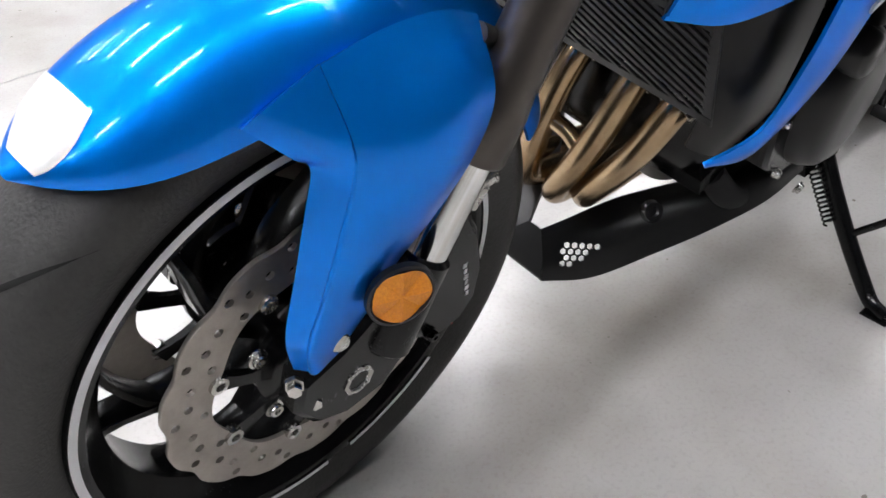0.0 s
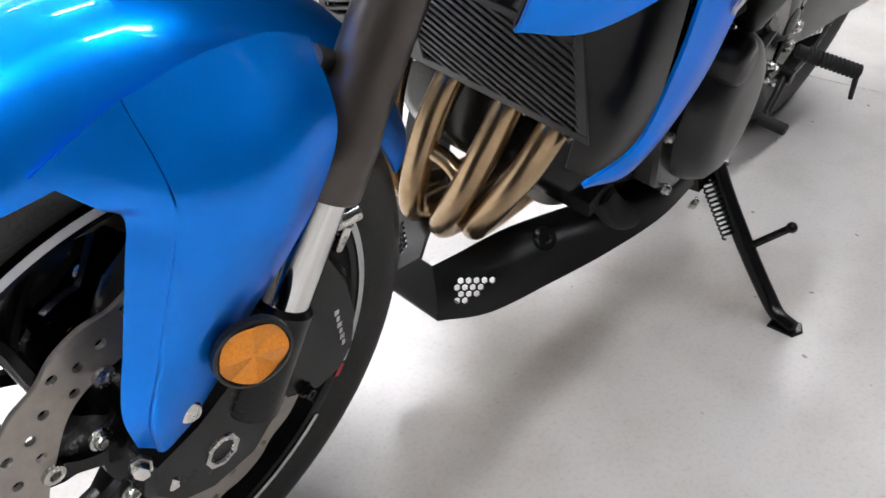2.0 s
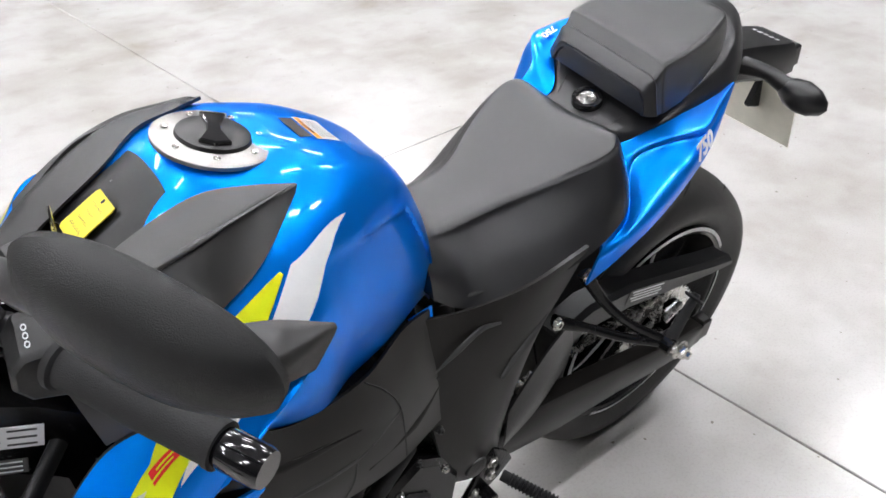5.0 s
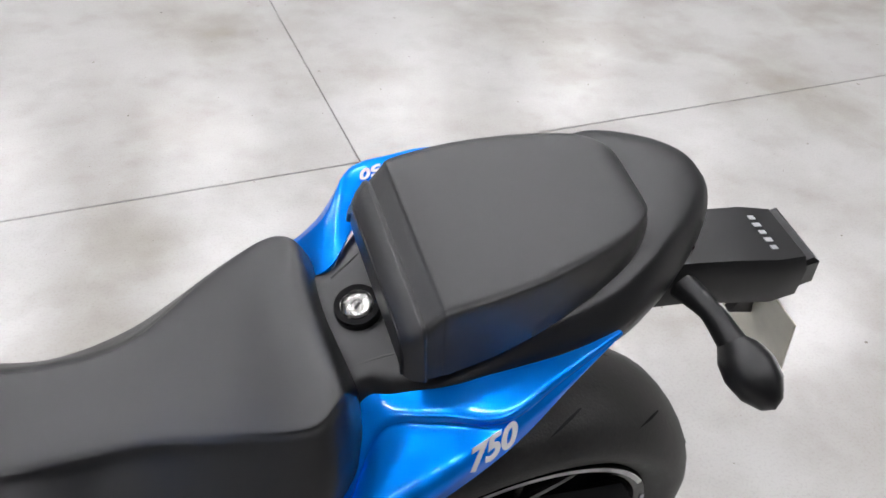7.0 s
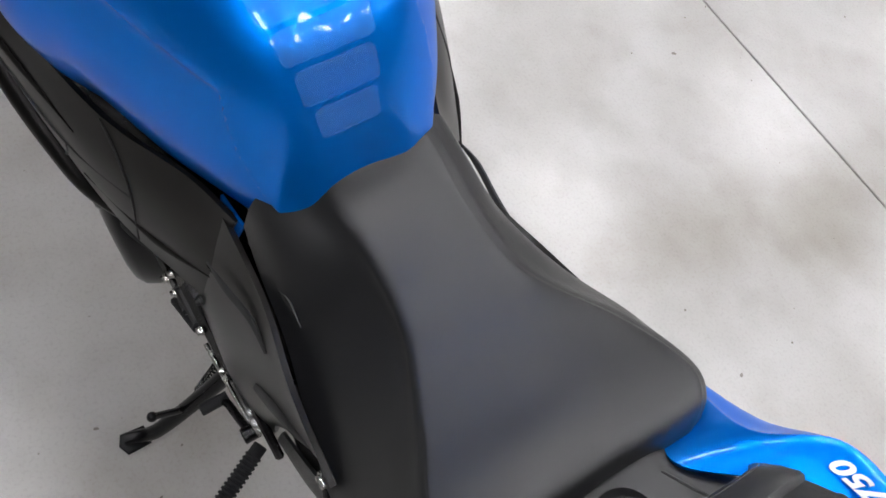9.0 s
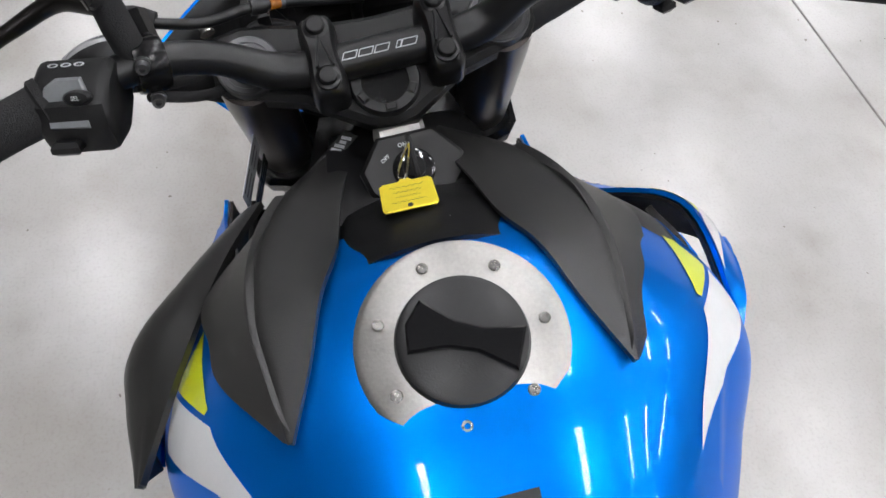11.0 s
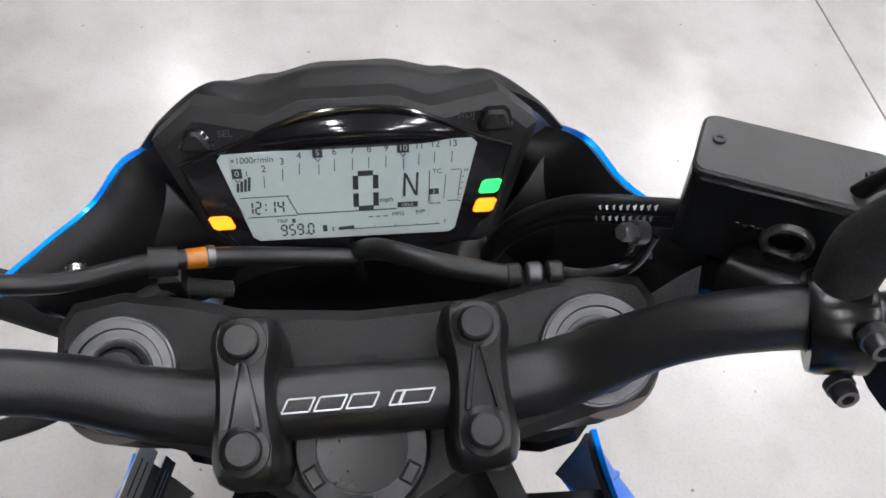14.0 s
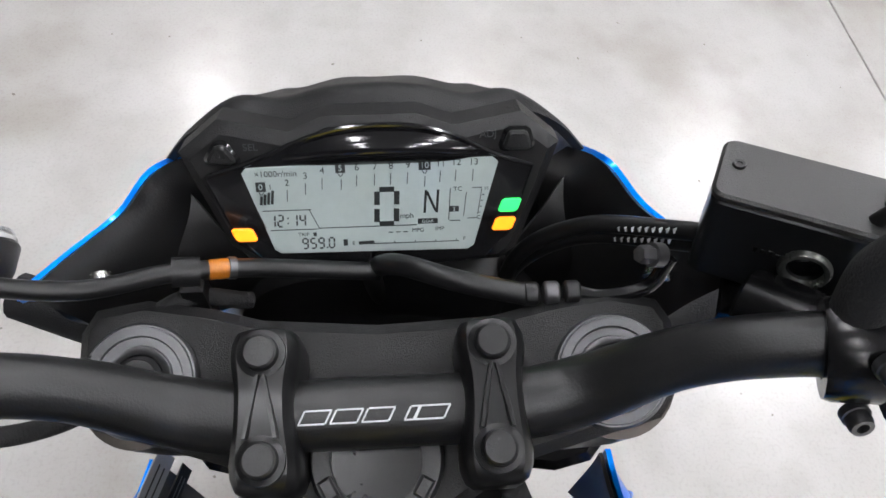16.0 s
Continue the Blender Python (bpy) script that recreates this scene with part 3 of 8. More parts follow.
def build_caliper(s):
    bm = bmesh.new()
    o = [(0.622, 0.438), (0.598, 0.425), (0.575, 0.385), (0.560, 0.335), (0.562, 0.292), (0.580, 0.268), (0.610, 0.262), (0.640, 0.275), (0.648, 0.300), (0.640, 0.345), (0.648, 0.395), (0.640, 0.430)]
    m = pose(0, 0, 0, 90)
    plate(bm, o, Matrix.Translation((0, s * 0.086, 0)) @ m, 0.034, 0.007)
    body = part("brake_caliper", bm, CAST, bike, "black radial four-piston brake caliper")
    bm = bmesh.new()
    plate(bm, [(x * 0.96 + 0.022, z * 0.96 + 0.01) for x, z in o], Matrix.Translation((0, s * 0.045, 0)) @ m, 0.026, 0.006)
    part("inner_half", bm, CAST, body)
    bm = bmesh.new()
    for i in range(6):
        z = 0.349 - 0.0085 * i
        box(bm, (0.0035 if i % 2 else 0.005, 0.0006, 0.0055), pose(0.590 - 0.002 * i, s * 0.1033, z), 0.0001)
    part("maker_mark", bm, SILVER, body, "small silver maker's mark as bars")
    for x, z in ((0.632, 0.418), (0.626, 0.28)):
        bm = bmesh.new()
        hexbolt(bm, V(x, s * 0.104, z), (0, s, 0), 0.006, 0.008, 1.2)
        part("caliper_bolt", bm, CAST, body)
    bm = bmesh.new()
    rod(bm, V(0.578, s * 0.088, 0.405), V(0.572, s * 0.094, 0.432), 0.006, segs=12)
    rod(bm, V(0.590, s * 0.09, 0.436), V(0.560, s * 0.094, 0.438), 0.008, segs=12)
    part("bleed_fitting", bm, STEEL, body)
    # hose from caliper up the fork to the front of the radiator
    bm = bmesh.new()
    tube(bm, [V(0.575, s * 0.09, 0.435), V(0.55, s * 0.09, 0.50), V(0.50, s * 0.075, 0.555), V(0.468, s * 0.06, 0.61), V(0.47, s * 0.05, 0.69), V(0.475, s * 0.045, 0.80)], 0.0055, 40, 10)
    part("brake_hose", bm, GRIP, body, "black rubber brake hose")
    return body


for side in (1, -1):
    build_caliper(side)


def build_reflector(s):
    c = V(0.708, s * 0.138, 0.416)
    d = V(0.30, s * 0.95, 0.1)
    m = frame_to(c, d)
    bm = bmesh.new()
    lathe(bm, [(0.0001, -0.009), (0.024, -0.009), (0.0295, -0.004), (0.0295, 0.002), (0.027, 0.003), (0.026, 0.0), (0.0001, 0.0)], m, 40, closed=False)
    body = part("side_reflector", bm, BLACK, bike, "round amber reflector in a black holder")
    bm = bmesh.new()
    for k in range(8):
        a0 = 45 * k
        rows = []
        for i in range(7):
            r = 0.0255 * i / 6
            rows.append([m @ V(r * math.cos(radians(a0 + 45 * t)), r * math.sin(radians(a0 + 45 * t)), 0.0035 - 0.0012 * (r / 0.0255) ** 2 + 0.16 * r * (t - 0.5) * (1 if k % 2 else -1)) for t in (0, 0.25, 0.5, 0.75, 1)])
        grid_faces(bm, rows)
    bmesh.ops.remove_doubles(bm, verts=bm.verts[:], dist=0.00005)
    part("lens", bm, AMBER, body, "amber prism lens", smooth=False)
    bm = bmesh.new()
    rod(bm, c - d.normalized() * 0.03, c - d.normalized() * 0.006, 0.006, segs=14)
    part("stem", bm, STEEL, body)


for side in (1, -1):
    build_reflector(side)


def fender_point(a, t):
    """The fender's crown: a angle round the wheel, t from -1 to 1 across it."""
    f = (a - 52) / (150 - 52)
    half = max(0.0755, 0.030 + 0.052 * math.sin(math.pi * min(1, 0.10 + 0.75 * f)) ** 0.8) * (1 - 0.90 * math.exp(-f / 0.067))
    drop = (0.078 + 0.017 * math.exp(-f / 0.3)) * (1 - math.exp(-(f + 0.004) / 0.188)) - 0.02 * max(0, (f - 0.35) / 0.65)
    r = 0.336 + 0.010 * math.sin(math.pi * (0.15 + 0.6 * f)) - 0.012 * max(0, (f - 0.75) / 0.25)
    r -= 0.021 * max(0, (0.5 - f) / 0.5)
    y = half * math.sin(t * 1.45) / math.sin(1.45)
    z = drop * (1 - math.cos(t * 1.45)) / (1 - math.cos(1.45))
    return ring(FA, r - z, a, y)


def build_fender():
    g = [[fender_point(52 + 98 * i / 48, -1 + 2 * j / 24) for j in range(25)] for i in range(49)]
    bm = bmesh.new()
    shell(bm, [list(reversed(r)) for r in g], 0.0035)
    body = part("front_fender", bm, BLUE, bike, "glossy metallic blue front mudguard")
    for s in (1, -1):
        # side blade that runs down in front of the fork leg to its bolt
        rows = [
            [V(0.800, s * 0.070, 0.572), V(0.745, s * 0.073, 0.598), V(0.690, s * 0.075, 0.610), V(0.640, s * 0.079, 0.611), V(0.606, s * 0.082, 0.600)],
            [V(0.772, s * 0.083, 0.547), V(0.738, s * 0.103, 0.553), V(0.695, s * 0.116, 0.562), V(0.655, s * 0.123, 0.568), V(0.615, s * 0.118, 0.558)],
            [V(0.756, s * 0.086, 0.533), V(0.738, s * 0.108, 0.525), V(0.706, s * 0.126, 0.522), V(0.668, s * 0.133, 0.522), V(0.634, s * 0.124, 0.514)],
            [V(0.764, s * 0.091, 0.500), V(0.748, s * 0.111, 0.492), V(0.720, s * 0.124, 0.482), V(0.690, s * 0.126, 0.474), V(0.662, s * 0.118, 0.464)],
            [V(0.777, s * 0.096, 0.446), V(0.764, s * 0.113, 0.436), V(0.741, s * 0.120, 0.430), V(0.714, s * 0.117, 0.424), V(0.692, s * 0.108, 0.416)],
            [V(0.789, s * 0.100, 0.392), V(0.778, s * 0.113, 0.386), V(0.757, s * 0.117, 0.380), V(0.734, s * 0.113, 0.378), V(0.716, s * 0.106, 0.376)],
            [V(0.784, s * 0.102, 0.352), V(0.774, s * 0.110, 0.349), V(0.760, s * 0.112, 0.349), V(0.746, s * 0.110, 0.353), V(0.732, s * 0.106, 0.360)],
        ]
        # a fold sets off the narrow front strip of the blade
        rows = [[r[0], r[1], r[1].lerp(r[2], 0.14) + V(0.001, s * (0.0008 * i), 0)] + r[2:] for i, r in enumerate(rows)]
        gg = net(rows, 36, 40)
        bm = bmesh.new()
        shell(bm, gg if s < 0 else [list(reversed(r)) for r in gg], 0.003)
        part("side_blade", bm, BLUE, body, "blue mudguard side blade")
        bm = bmesh.new()
        lathe(bm, [(0.0001, 0.004), (0.004, 0.0042), (0.0085, 0.0025), (0.0095, 0.0), (0.0095, -0.004), (0.0001, -0.004)], frame_to(V(0.750, s * 0.1165, 0.370), (0.25, s * 0.95, 0.1)), 24, closed=False)
        part("fender_bolt", bm, STEEL, body)
        # dark inner liner behind the blade
        bm = bmesh.new()
        tube(bm, [V(0.61, s * 0.09, 0.59), V(0.575, s * 0.085, 0.57), V(0.545, s * 0.08, 0.545), V(0.52, s * 0.072, 0.51)], [0.010, 0.008, 0.008, 0.006], 16, 10)
        part("fender_stay", bm, BLACK, body)
    # paper label on the crown: a plain white square with grey blocks
    gl = [list(reversed(r)) for r in g]
    bm = bmesh.new()
    decal(bm, gl, [(0.026, 0.594), (0.115, 0.917), (0.120, 0.365), (0.026, 0.208)], 0.0009, 12, 12)
    part("paper_sticker", bm, WHITE, body, "plain white square paper sticker")


build_fender()


def build_triples():
    # lower clamp
    bm = bmesh.new()
    rows = [[-0.138, 0.022], [-0.128, 0.034], [-0.104, 0.040], [-0.06, 0.034], [0, 0.042], [0.06, 0.034], [0.104, 0.040], [0.128, 0.034], [0.138, 0.022]]
    m = frame_to(V(0.485, 0, 0.752), FORK_DIR, (1, 0, 0))
    out = [(h, y) for y, h in rows] + [(-h, y) for y, h in reversed(rows)]
    plate(bm, out, m, 0.036, 0.006)
    low = part("lower_triple_clamp", bm, CAST, bike, "black lower fork clamp")
    for s in (1, -1):
        bm = bmesh.new()
        box(bm, (0.052, 0.026, 0.034), frame_to(V(0.532, s * 0.124, 0.7455), FORK_DIR, (0.9, s * 0.4, 0)), 0.008)
        part("clamp_boss", bm, CAST, low)
        for p in (V(0.5528, s * 0.1337, 0.7572), V(0.5597, s * 0.1339, 0.7433)):
            bm = bmesh.new()
            hexbolt(bm, p - V(0.004, s * 0.003, 0), (0.85, s * 0.5, 0.1), 0.0068, 0.006, 1.1)
            part("clamp_bolt", bm, STEEL, low)
    bm = bmesh.new()
    rod(bm, V(0.470, 0, 0.70), V(0.355, 0, 0.955), 0.026, segs=28)
    part("steering_stem", bm, CAST, bike)
    # top clamp
    m = frame_to(V(0.401, 0, 0.957), FORK_DIR, (1, 0, 0))
    bm = bmesh.new()
    rows = [(-0.130, 0.014), (-0.124, 0.024), (-0.102, 0.028), (-0.075, 0.024), (-0.050, 0.018), (0, 0.015), (0.050, 0.018), (0.075, 0.024), (0.102, 0.028), (0.124, 0.024), (0.130, 0.014)]
    back = [(-0.130, 0.016), (-0.122, 0.028), (-0.100, 0.034), (-0.065, 0.044), (-0.036, 0.062), (-0.018, 0.073), (0, 0.076), (0.018, 0.073), (0.036, 0.062), (0.065, 0.044), (0.100, 0.034), (0.122, 0.028), (0.130, 0.016)]
    plate(bm, [(h, y) for y, h in rows] + [(-h, y) for y, h in reversed(back)], m, 0.026, 0.005)
    top = part("top_triple_clamp", bm, TEXT, bike, "black cast top fork clamp with grained finish")
    for s in (1, -1):
        bm = bmesh.new()
        lathe(bm, [(0.0110, 0.0215), (0.0125, 0.0225), (0.0145, 0.0225), (0.0150, 0.0208), (0.0185, 0.0208), (0.0190, 0.0218), (0.0228, 0.0218), (0.0232, 0.0205), (0.0240, 0.0205), (0.0250, 0.0190), (0.0250, -0.01), (0.0110, -0.01)], frame_to(m @ V(-0.008, s * 0.101, -0.004), FORK_DIR), 48)
        part("fork_cap", bm, GREYCAP, top, "machined fork top cap")
        bm = bmesh.new()
        lathe(bm, [(0.0001, 0.0205), (0.0040, 0.0205), (0.0042, 0.0240), (0.0085, 0.0240), (0.0092, 0.0230), (0.0105, 0.0215), (0.0108, 0.0), (0.0001, 0.0)], frame_to(m @ V(-0.008, s * 0.101, -0.004), FORK_DIR), 24, closed=False)
        part("adjuster", bm, CLAMP, top, "black preload adjuster")
        bm = bmesh.new()
        hexbolt(bm, m @ V(0.040, s * 0.131, -0.013), m.to_3x3() @ V(1, s * 0.25, 0), 0.0055, 0.006, 1.2)
        part("clamp_bolt", bm, STEEL, top)
    # stem nut: a crenellated black ring
    bm = bmesh.new()
    c = frame_to(m @ V(-0.043, 0, 0.012), FORK_DIR)
    lathe(bm, [(0.010, 0.004), (0.019, 0.004), (0.019, 0.008), (0.0265, 0.009), (0.028, 0.006), (0.028, -0.004), (0.010, -0.004)], c, 40)
    nut = part("stem_nut", bm, BLACK, top, "black castellated steering stem nut")
    for k in range(6):
        a = radians(60 * k)
        bm = bmesh.new()
        box(bm, (0.006, 0.009, 0.006), c @ pose(0.0225 * math.cos(a), 0.0225 * math.sin(a), 0.008, 0, 0, 60 * k), 0.001)
        part("lug", bm, BLACK, nut)
    return top


build_triples()


def build_radiator():
    """Radiator core behind a slatted guard; the pane leans with the fork."""
    x_top, z_top, x_bot, z_bot = 0.440, 0.670, 0.338, 0.445
    up = V(x_top - x_bot, 0, z_top - z_bot)
    h = up.length
    up = up.normalized()
    side = V(0, 1, 0)
    nrm = side.cross(up).normalized()
    if nrm.x < 0:
        nrm = -nrm
    o = V((x_top + x_bot) / 2, 0, (z_top + z_bot) / 2)
    m = Matrix.Translation(o) @ Matrix((side, up, side.cross(up))).transposed().to_4x4()
    s = 1 if side.cross(up).x > 0 else -1
    bm = bmesh.new()
    box(bm, (0.36, h, 0.03), m @ pose(0, 0, -s * 0.03), 0.004)
    core = part("radiator", bm, BLACK, bike, "black radiator behind a slatted guard")
    bm = bmesh.new()
    for y in (-1, 1):
        box(bm, (0.35, 0.012, 0.003), m @ pose(0, y * (h / 2 - 0.006), 0), 0.0008)
        box(bm, (0.012, h - 0.024, 0.003), m @ pose(y * 0.169, 0, 0), 0.0008)
    part("guard_frame", bm, BLACK, core, "black laser-cut radiator guard")
    # slats: fine level ones below, steep ones above, mirrored about the middle
    MID = -0.030
    for bank in (1, -1):
        reach = 0.163 - bank * MID
        for slope, step, z0, z1 in ((-0.46, 0.0112, -h / 2 + 0.012, 0.002), (0.95, 0.0225, 0.016, h / 2 - 0.012)):
            for k in range(60):
                c = -0.34 + step * k
                seg = [(yy, c + slope * yy) for yy in [0.008 + (reach - 0.008) * i / 80 for i in range(81)] if z0 < c + slope * yy < z1]
                if len(seg) < 4:
                    continue
                (ya, za), (yb, zb) = seg[0], seg[-1]
                bm = bmesh.new()
                box(bm, (math.hypot(yb - ya, zb - za) + 0.006, 0.0052 if slope < 0 else 0.0085, 0.003), m @ pose(MID + bank * (ya + yb) / 2, (za + zb) / 2, 0.0004, 0, 0, bank * math.degrees(math.atan2(zb - za, yb - ya))), 0.0008)
                part("slat", bm, BLACK, core)
    bm = bmesh.new()
    box(bm, (0.014, h - 0.02, 0.003), m @ pose(MID, 0, 0.0012), 0.0008)
    box(bm, (0.335, 0.010, 0.003), m @ pose(0, 0.009, 0.0016), 0.0008)
    for b in (1, -1):
        box(bm, (0.10, 0.007, 0.003), m @ pose(MID + b * 0.055, 0.019, 0.0016, 0, 0, -b * 14), 0.0008)
    part("guard_brace", bm, BLACK, core)
    # side end panels, dark bronze-black
    for q in (1, -1):
        rows = [[V(0.437, q * 0.170, 0.660), V(0.400, q * 0.205, 0.655), V(0.330, q * 0.222, 0.645)],
                [V(0.388, q * 0.168, 0.560), V(0.355, q * 0.202, 0.560), V(0.300, q * 0.214, 0.565)],
                [V(0.342, q * 0.160, 0.455), V(0.315, q * 0.190, 0.450), V(0.262, q * 0.198, 0.455)],
                [V(0.318, q * 0.148, 0.395), V(0.290, q * 0.170, 0.385), V(0.240, q * 0.172, 0.385)]]
        g = net(rows, 20, 12)
        bm = bmesh.new()
        shell(bm, g if q > 0 else [list(reversed(r)) for r in g], 0.004)
        part("radiator_end", bm, FRAME, core, "dark moulded radiator side panel")
    # top hoses and bracket
    bm = bmesh.new()
    box(bm, (0.30, 0.03, 0.03), m @ pose(0, h / 2 + 0.015, -s * 0.03), 0.008)
    part("top_tank", bm, BLACK, core)
    bm = bmesh.new()
    tube(bm, [V(0.40, -0.12, 0.70), V(0.38, -0.13, 0.76), V(0.30, -0.12, 0.80), V(0.2, -0.10, 0.78)], 0.017, 24, 14)
    part("coolant_hose", bm, GRIP, core)
    # horn and wiring in front, on the far side
    bm = bmesh.new()
    tube(bm, [V(0.505, -0.06, 0.86), V(0.515, -0.075, 0.78), V(0.51, -0.07, 0.70), V(0.53, -0.055, 0.64)], 0.006, 30, 8)
    tube(bm, [V(0.50, -0.05, 0.86), V(0.50, -0.06, 0.76), V(0.505, -0.06, 0.66)], 0.005, 30, 8)
    box(bm, (0.03, 0.025, 0.05), pose(0.515, -0.07, 0.70, 0, 15, 0), 0.005)
    box(bm, (0.035, 0.03, 0.02), pose(0.525, -0.058, 0.645), 0.005)
    part("hose_bracket", bm, GRIP, core, "black hoses in a bracket")
    return core


build_radiator()


def build_exhaust():
    runs = (
        [(0.270, 0.118, 0.440), (0.296, 0.114, 0.415), (0.306, 0.098, 0.360), (0.302, 0.066, 0.295), (0.288, 0.036, 0.243), (0.258, 0.022, 0.218), (0.19, 0.018, 0.212), (0.08, 0.016, 0.215)],
        [(0.268, 0.058, 0.445), (0.296, 0.058, 0.420), (0.314, 0.048, 0.360), (0.314, 0.024, 0.290), (0.304, 0.000, 0.236), (0.280, -0.010, 0.212), (0.22, -0.012, 0.205), (0.08, -0.012, 0.212)],
        [(0.268, -0.020, 0.445), (0.296, -0.020, 0.420), (0.316, -0.028, 0.360), (0.316, -0.040, 0.290), (0.306, -0.048, 0.238), (0.282, -0.052, 0.214), (0.22, -0.048, 0.206), (0.08, -0.036, 0.212)],
        [(0.268, -0.095, 0.445), (0.296, -0.095, 0.420), (0.308, -0.096, 0.360), (0.304, -0.095, 0.295), (0.290, -0.090, 0.245), (0.262, -0.084, 0.220), (0.19, -0.072, 0.212), (0.08, -0.052, 0.215)],
    )
    first = None
    for run in runs:
        bm = bmesh.new()
        tube(bm, [V(*p) for p in run], 0.0172, 56, 20)
        t = part("exhaust_header", bm, HEADER, bike, "heat-stained bronze-coloured steel exhaust header pipe")
        first = first or t
        bm = bmesh.new()
        a, b = V(*run[0]), V(*run[1])
        lathe(bm, [(0.017, -0.010), (0.0215, -0.010), (0.0225, -0.006), (0.0225, 0.006), (0.0215, 0.010), (0.017, 0.010)], frame_to(a.lerp(b, 0.75), b - a), 24)
        lathe(bm, [(0.017, -0.004), (0.030, -0.004), (0.030, 0.004), (0.017, 0.004)], frame_to(a.lerp(b, 0.15), b - a), 24)
        part("flange", bm, STEEL, t)
    bm = bmesh.new()
    tube(bm, [V(0.314, 0.030, 0.310), V(0.312, 0.0, 0.325), V(0.315, -0.034, 0.330)], 0.011, 10, 10)
    part("balance_pipe", bm, HEADER, first)
    bm = bmesh.new()
    rows = []
    for x, hw, z0, z1 in ((0.12, 0.05, 0.20, 0.26), (0.06, 0.08, 0.17, 0.27), (-0.12, 0.08, 0.16, 0.27), (-0.2, 0.06, 0.18, 0.26)):
        rows.append([V(x, hw * math.cos(a) , (z0 + z1) / 2 + (z1 - z0) / 2 * math.sin(a)) for a in (2 * math.pi * q / 20 for q in range(20))])
    loft(bm, rows)
    part("collector_box", bm, HEADER, first)


build_exhaust()


# ---- tank, seat, body ----
def sides(rows, nu, nv):
    """A full-width grid from half sections: rows of (x, [(y, z), ...]) from the middle out, mirrored."""
    cols = []
    for x, prof in rows:
        d = min(0.0, (x + 0.35) * 0.034)
        left = [V(x, y, z) for y, z in prof]
        cols.append([V(p.x, d - p.y, p.z) for p in reversed(left[1:])] + [p + V(0, d, 0) for p in left])
    return net(cols, nu, nv)


def solid(bm, g):
    """Closes a full-width grid below and at both ends."""
    vs = grid_faces(bm, g)
    for r in (vs[0], vs[-1]):
        bm.faces.new(r)
    for i in range(len(vs) - 1):
        bm.faces.new((vs[i][0], vs[i + 1][0], vs[i + 1][-1], vs[i][-1]))
    return bm


def both(name, rows, nu, nv, thick, mat, parent, label="", only=None, tuck=0.0, shift=0.0):
    """The same curved panel on the bike's left and right. rows: control points of the left one, seen from outside."""
    made = []
    for s in (1, -1) if only is None else (only,):
        pull = (lambda x: shift + tuck * max(0.0, min(1.0, (x - 0.26) / 0.16))) if s < 0 else (lambda x: 0.0)
        g = net([[V(p[0], s * p[1] + min(0.0, (p[0] + 0.35) * 0.034) + pull(p[0]), p[2]) for p in r] for r in rows], nu, nv)
        nn = normals(g)[nu // 2][nv // 2]
        if nn.y * s < 0:
            g = [list(reversed(r)) for r in g]
        bm = bmesh.new()
        shell(bm, g, thick)
        made.append((part(name, bm, mat, parent, label), g))
    return made


TANK_ROWS = [
    (0.220, [(0, 0.955), (0.05, 0.950), (0.10, 0.935), (0.15, 0.908), (0.190, 0.870), (0.202, 0.82), (0.19, 0.76)]),
    (0.150, [(0, 1.001), (0.05, 0.996), (0.10, 0.973), (0.157, 0.938), (0.202, 0.890), (0.211, 0.83), (0.20, 0.77)]),
    (0.095, [(0, 0.998), (0.055, 0.996), (0.105, 0.982), (0.158, 0.948), (0.199, 0.895), (0.207, 0.83), (0.195, 0.765)]),
    (0.035, [(0, 0.992), (0.05, 0.990), (0.090, 0.978), (0.133, 0.947), (0.173, 0.890), (0.184, 0.83), (0.17, 0.755)]),
    (-0.030, [(0, 0.968), (0.042, 0.968), (0.080, 0.956), (0.113, 0.922), (0.144, 0.862), (0.154, 0.81), (0.145, 0.745)]),
    (-0.095, [(0, 0.924), (0.038, 0.924), (0.068, 0.911), (0.094, 0.878), (0.114, 0.832), (0.121, 0.79), (0.112, 0.735)]),
    (-0.134, [(0, 0.862), (0.034, 0.861), (0.058, 0.848), (0.077, 0.822), (0.089, 0.790), (0.093, 0.765), (0.088, 0.72)]),
    (-0.151, [(0, 0.806), (0.030, 0.805), (0.050, 0.797), (0.063, 0.780), (0.073, 0.758), (0.077, 0.735), (0.072, 0.70)]),
    (-0.163, [(0, 0.755), (0.025, 0.754), (0.042, 0.750), (0.053, 0.738), (0.060, 0.720), (0.063, 0.705), (0.060, 0.68)]),
]


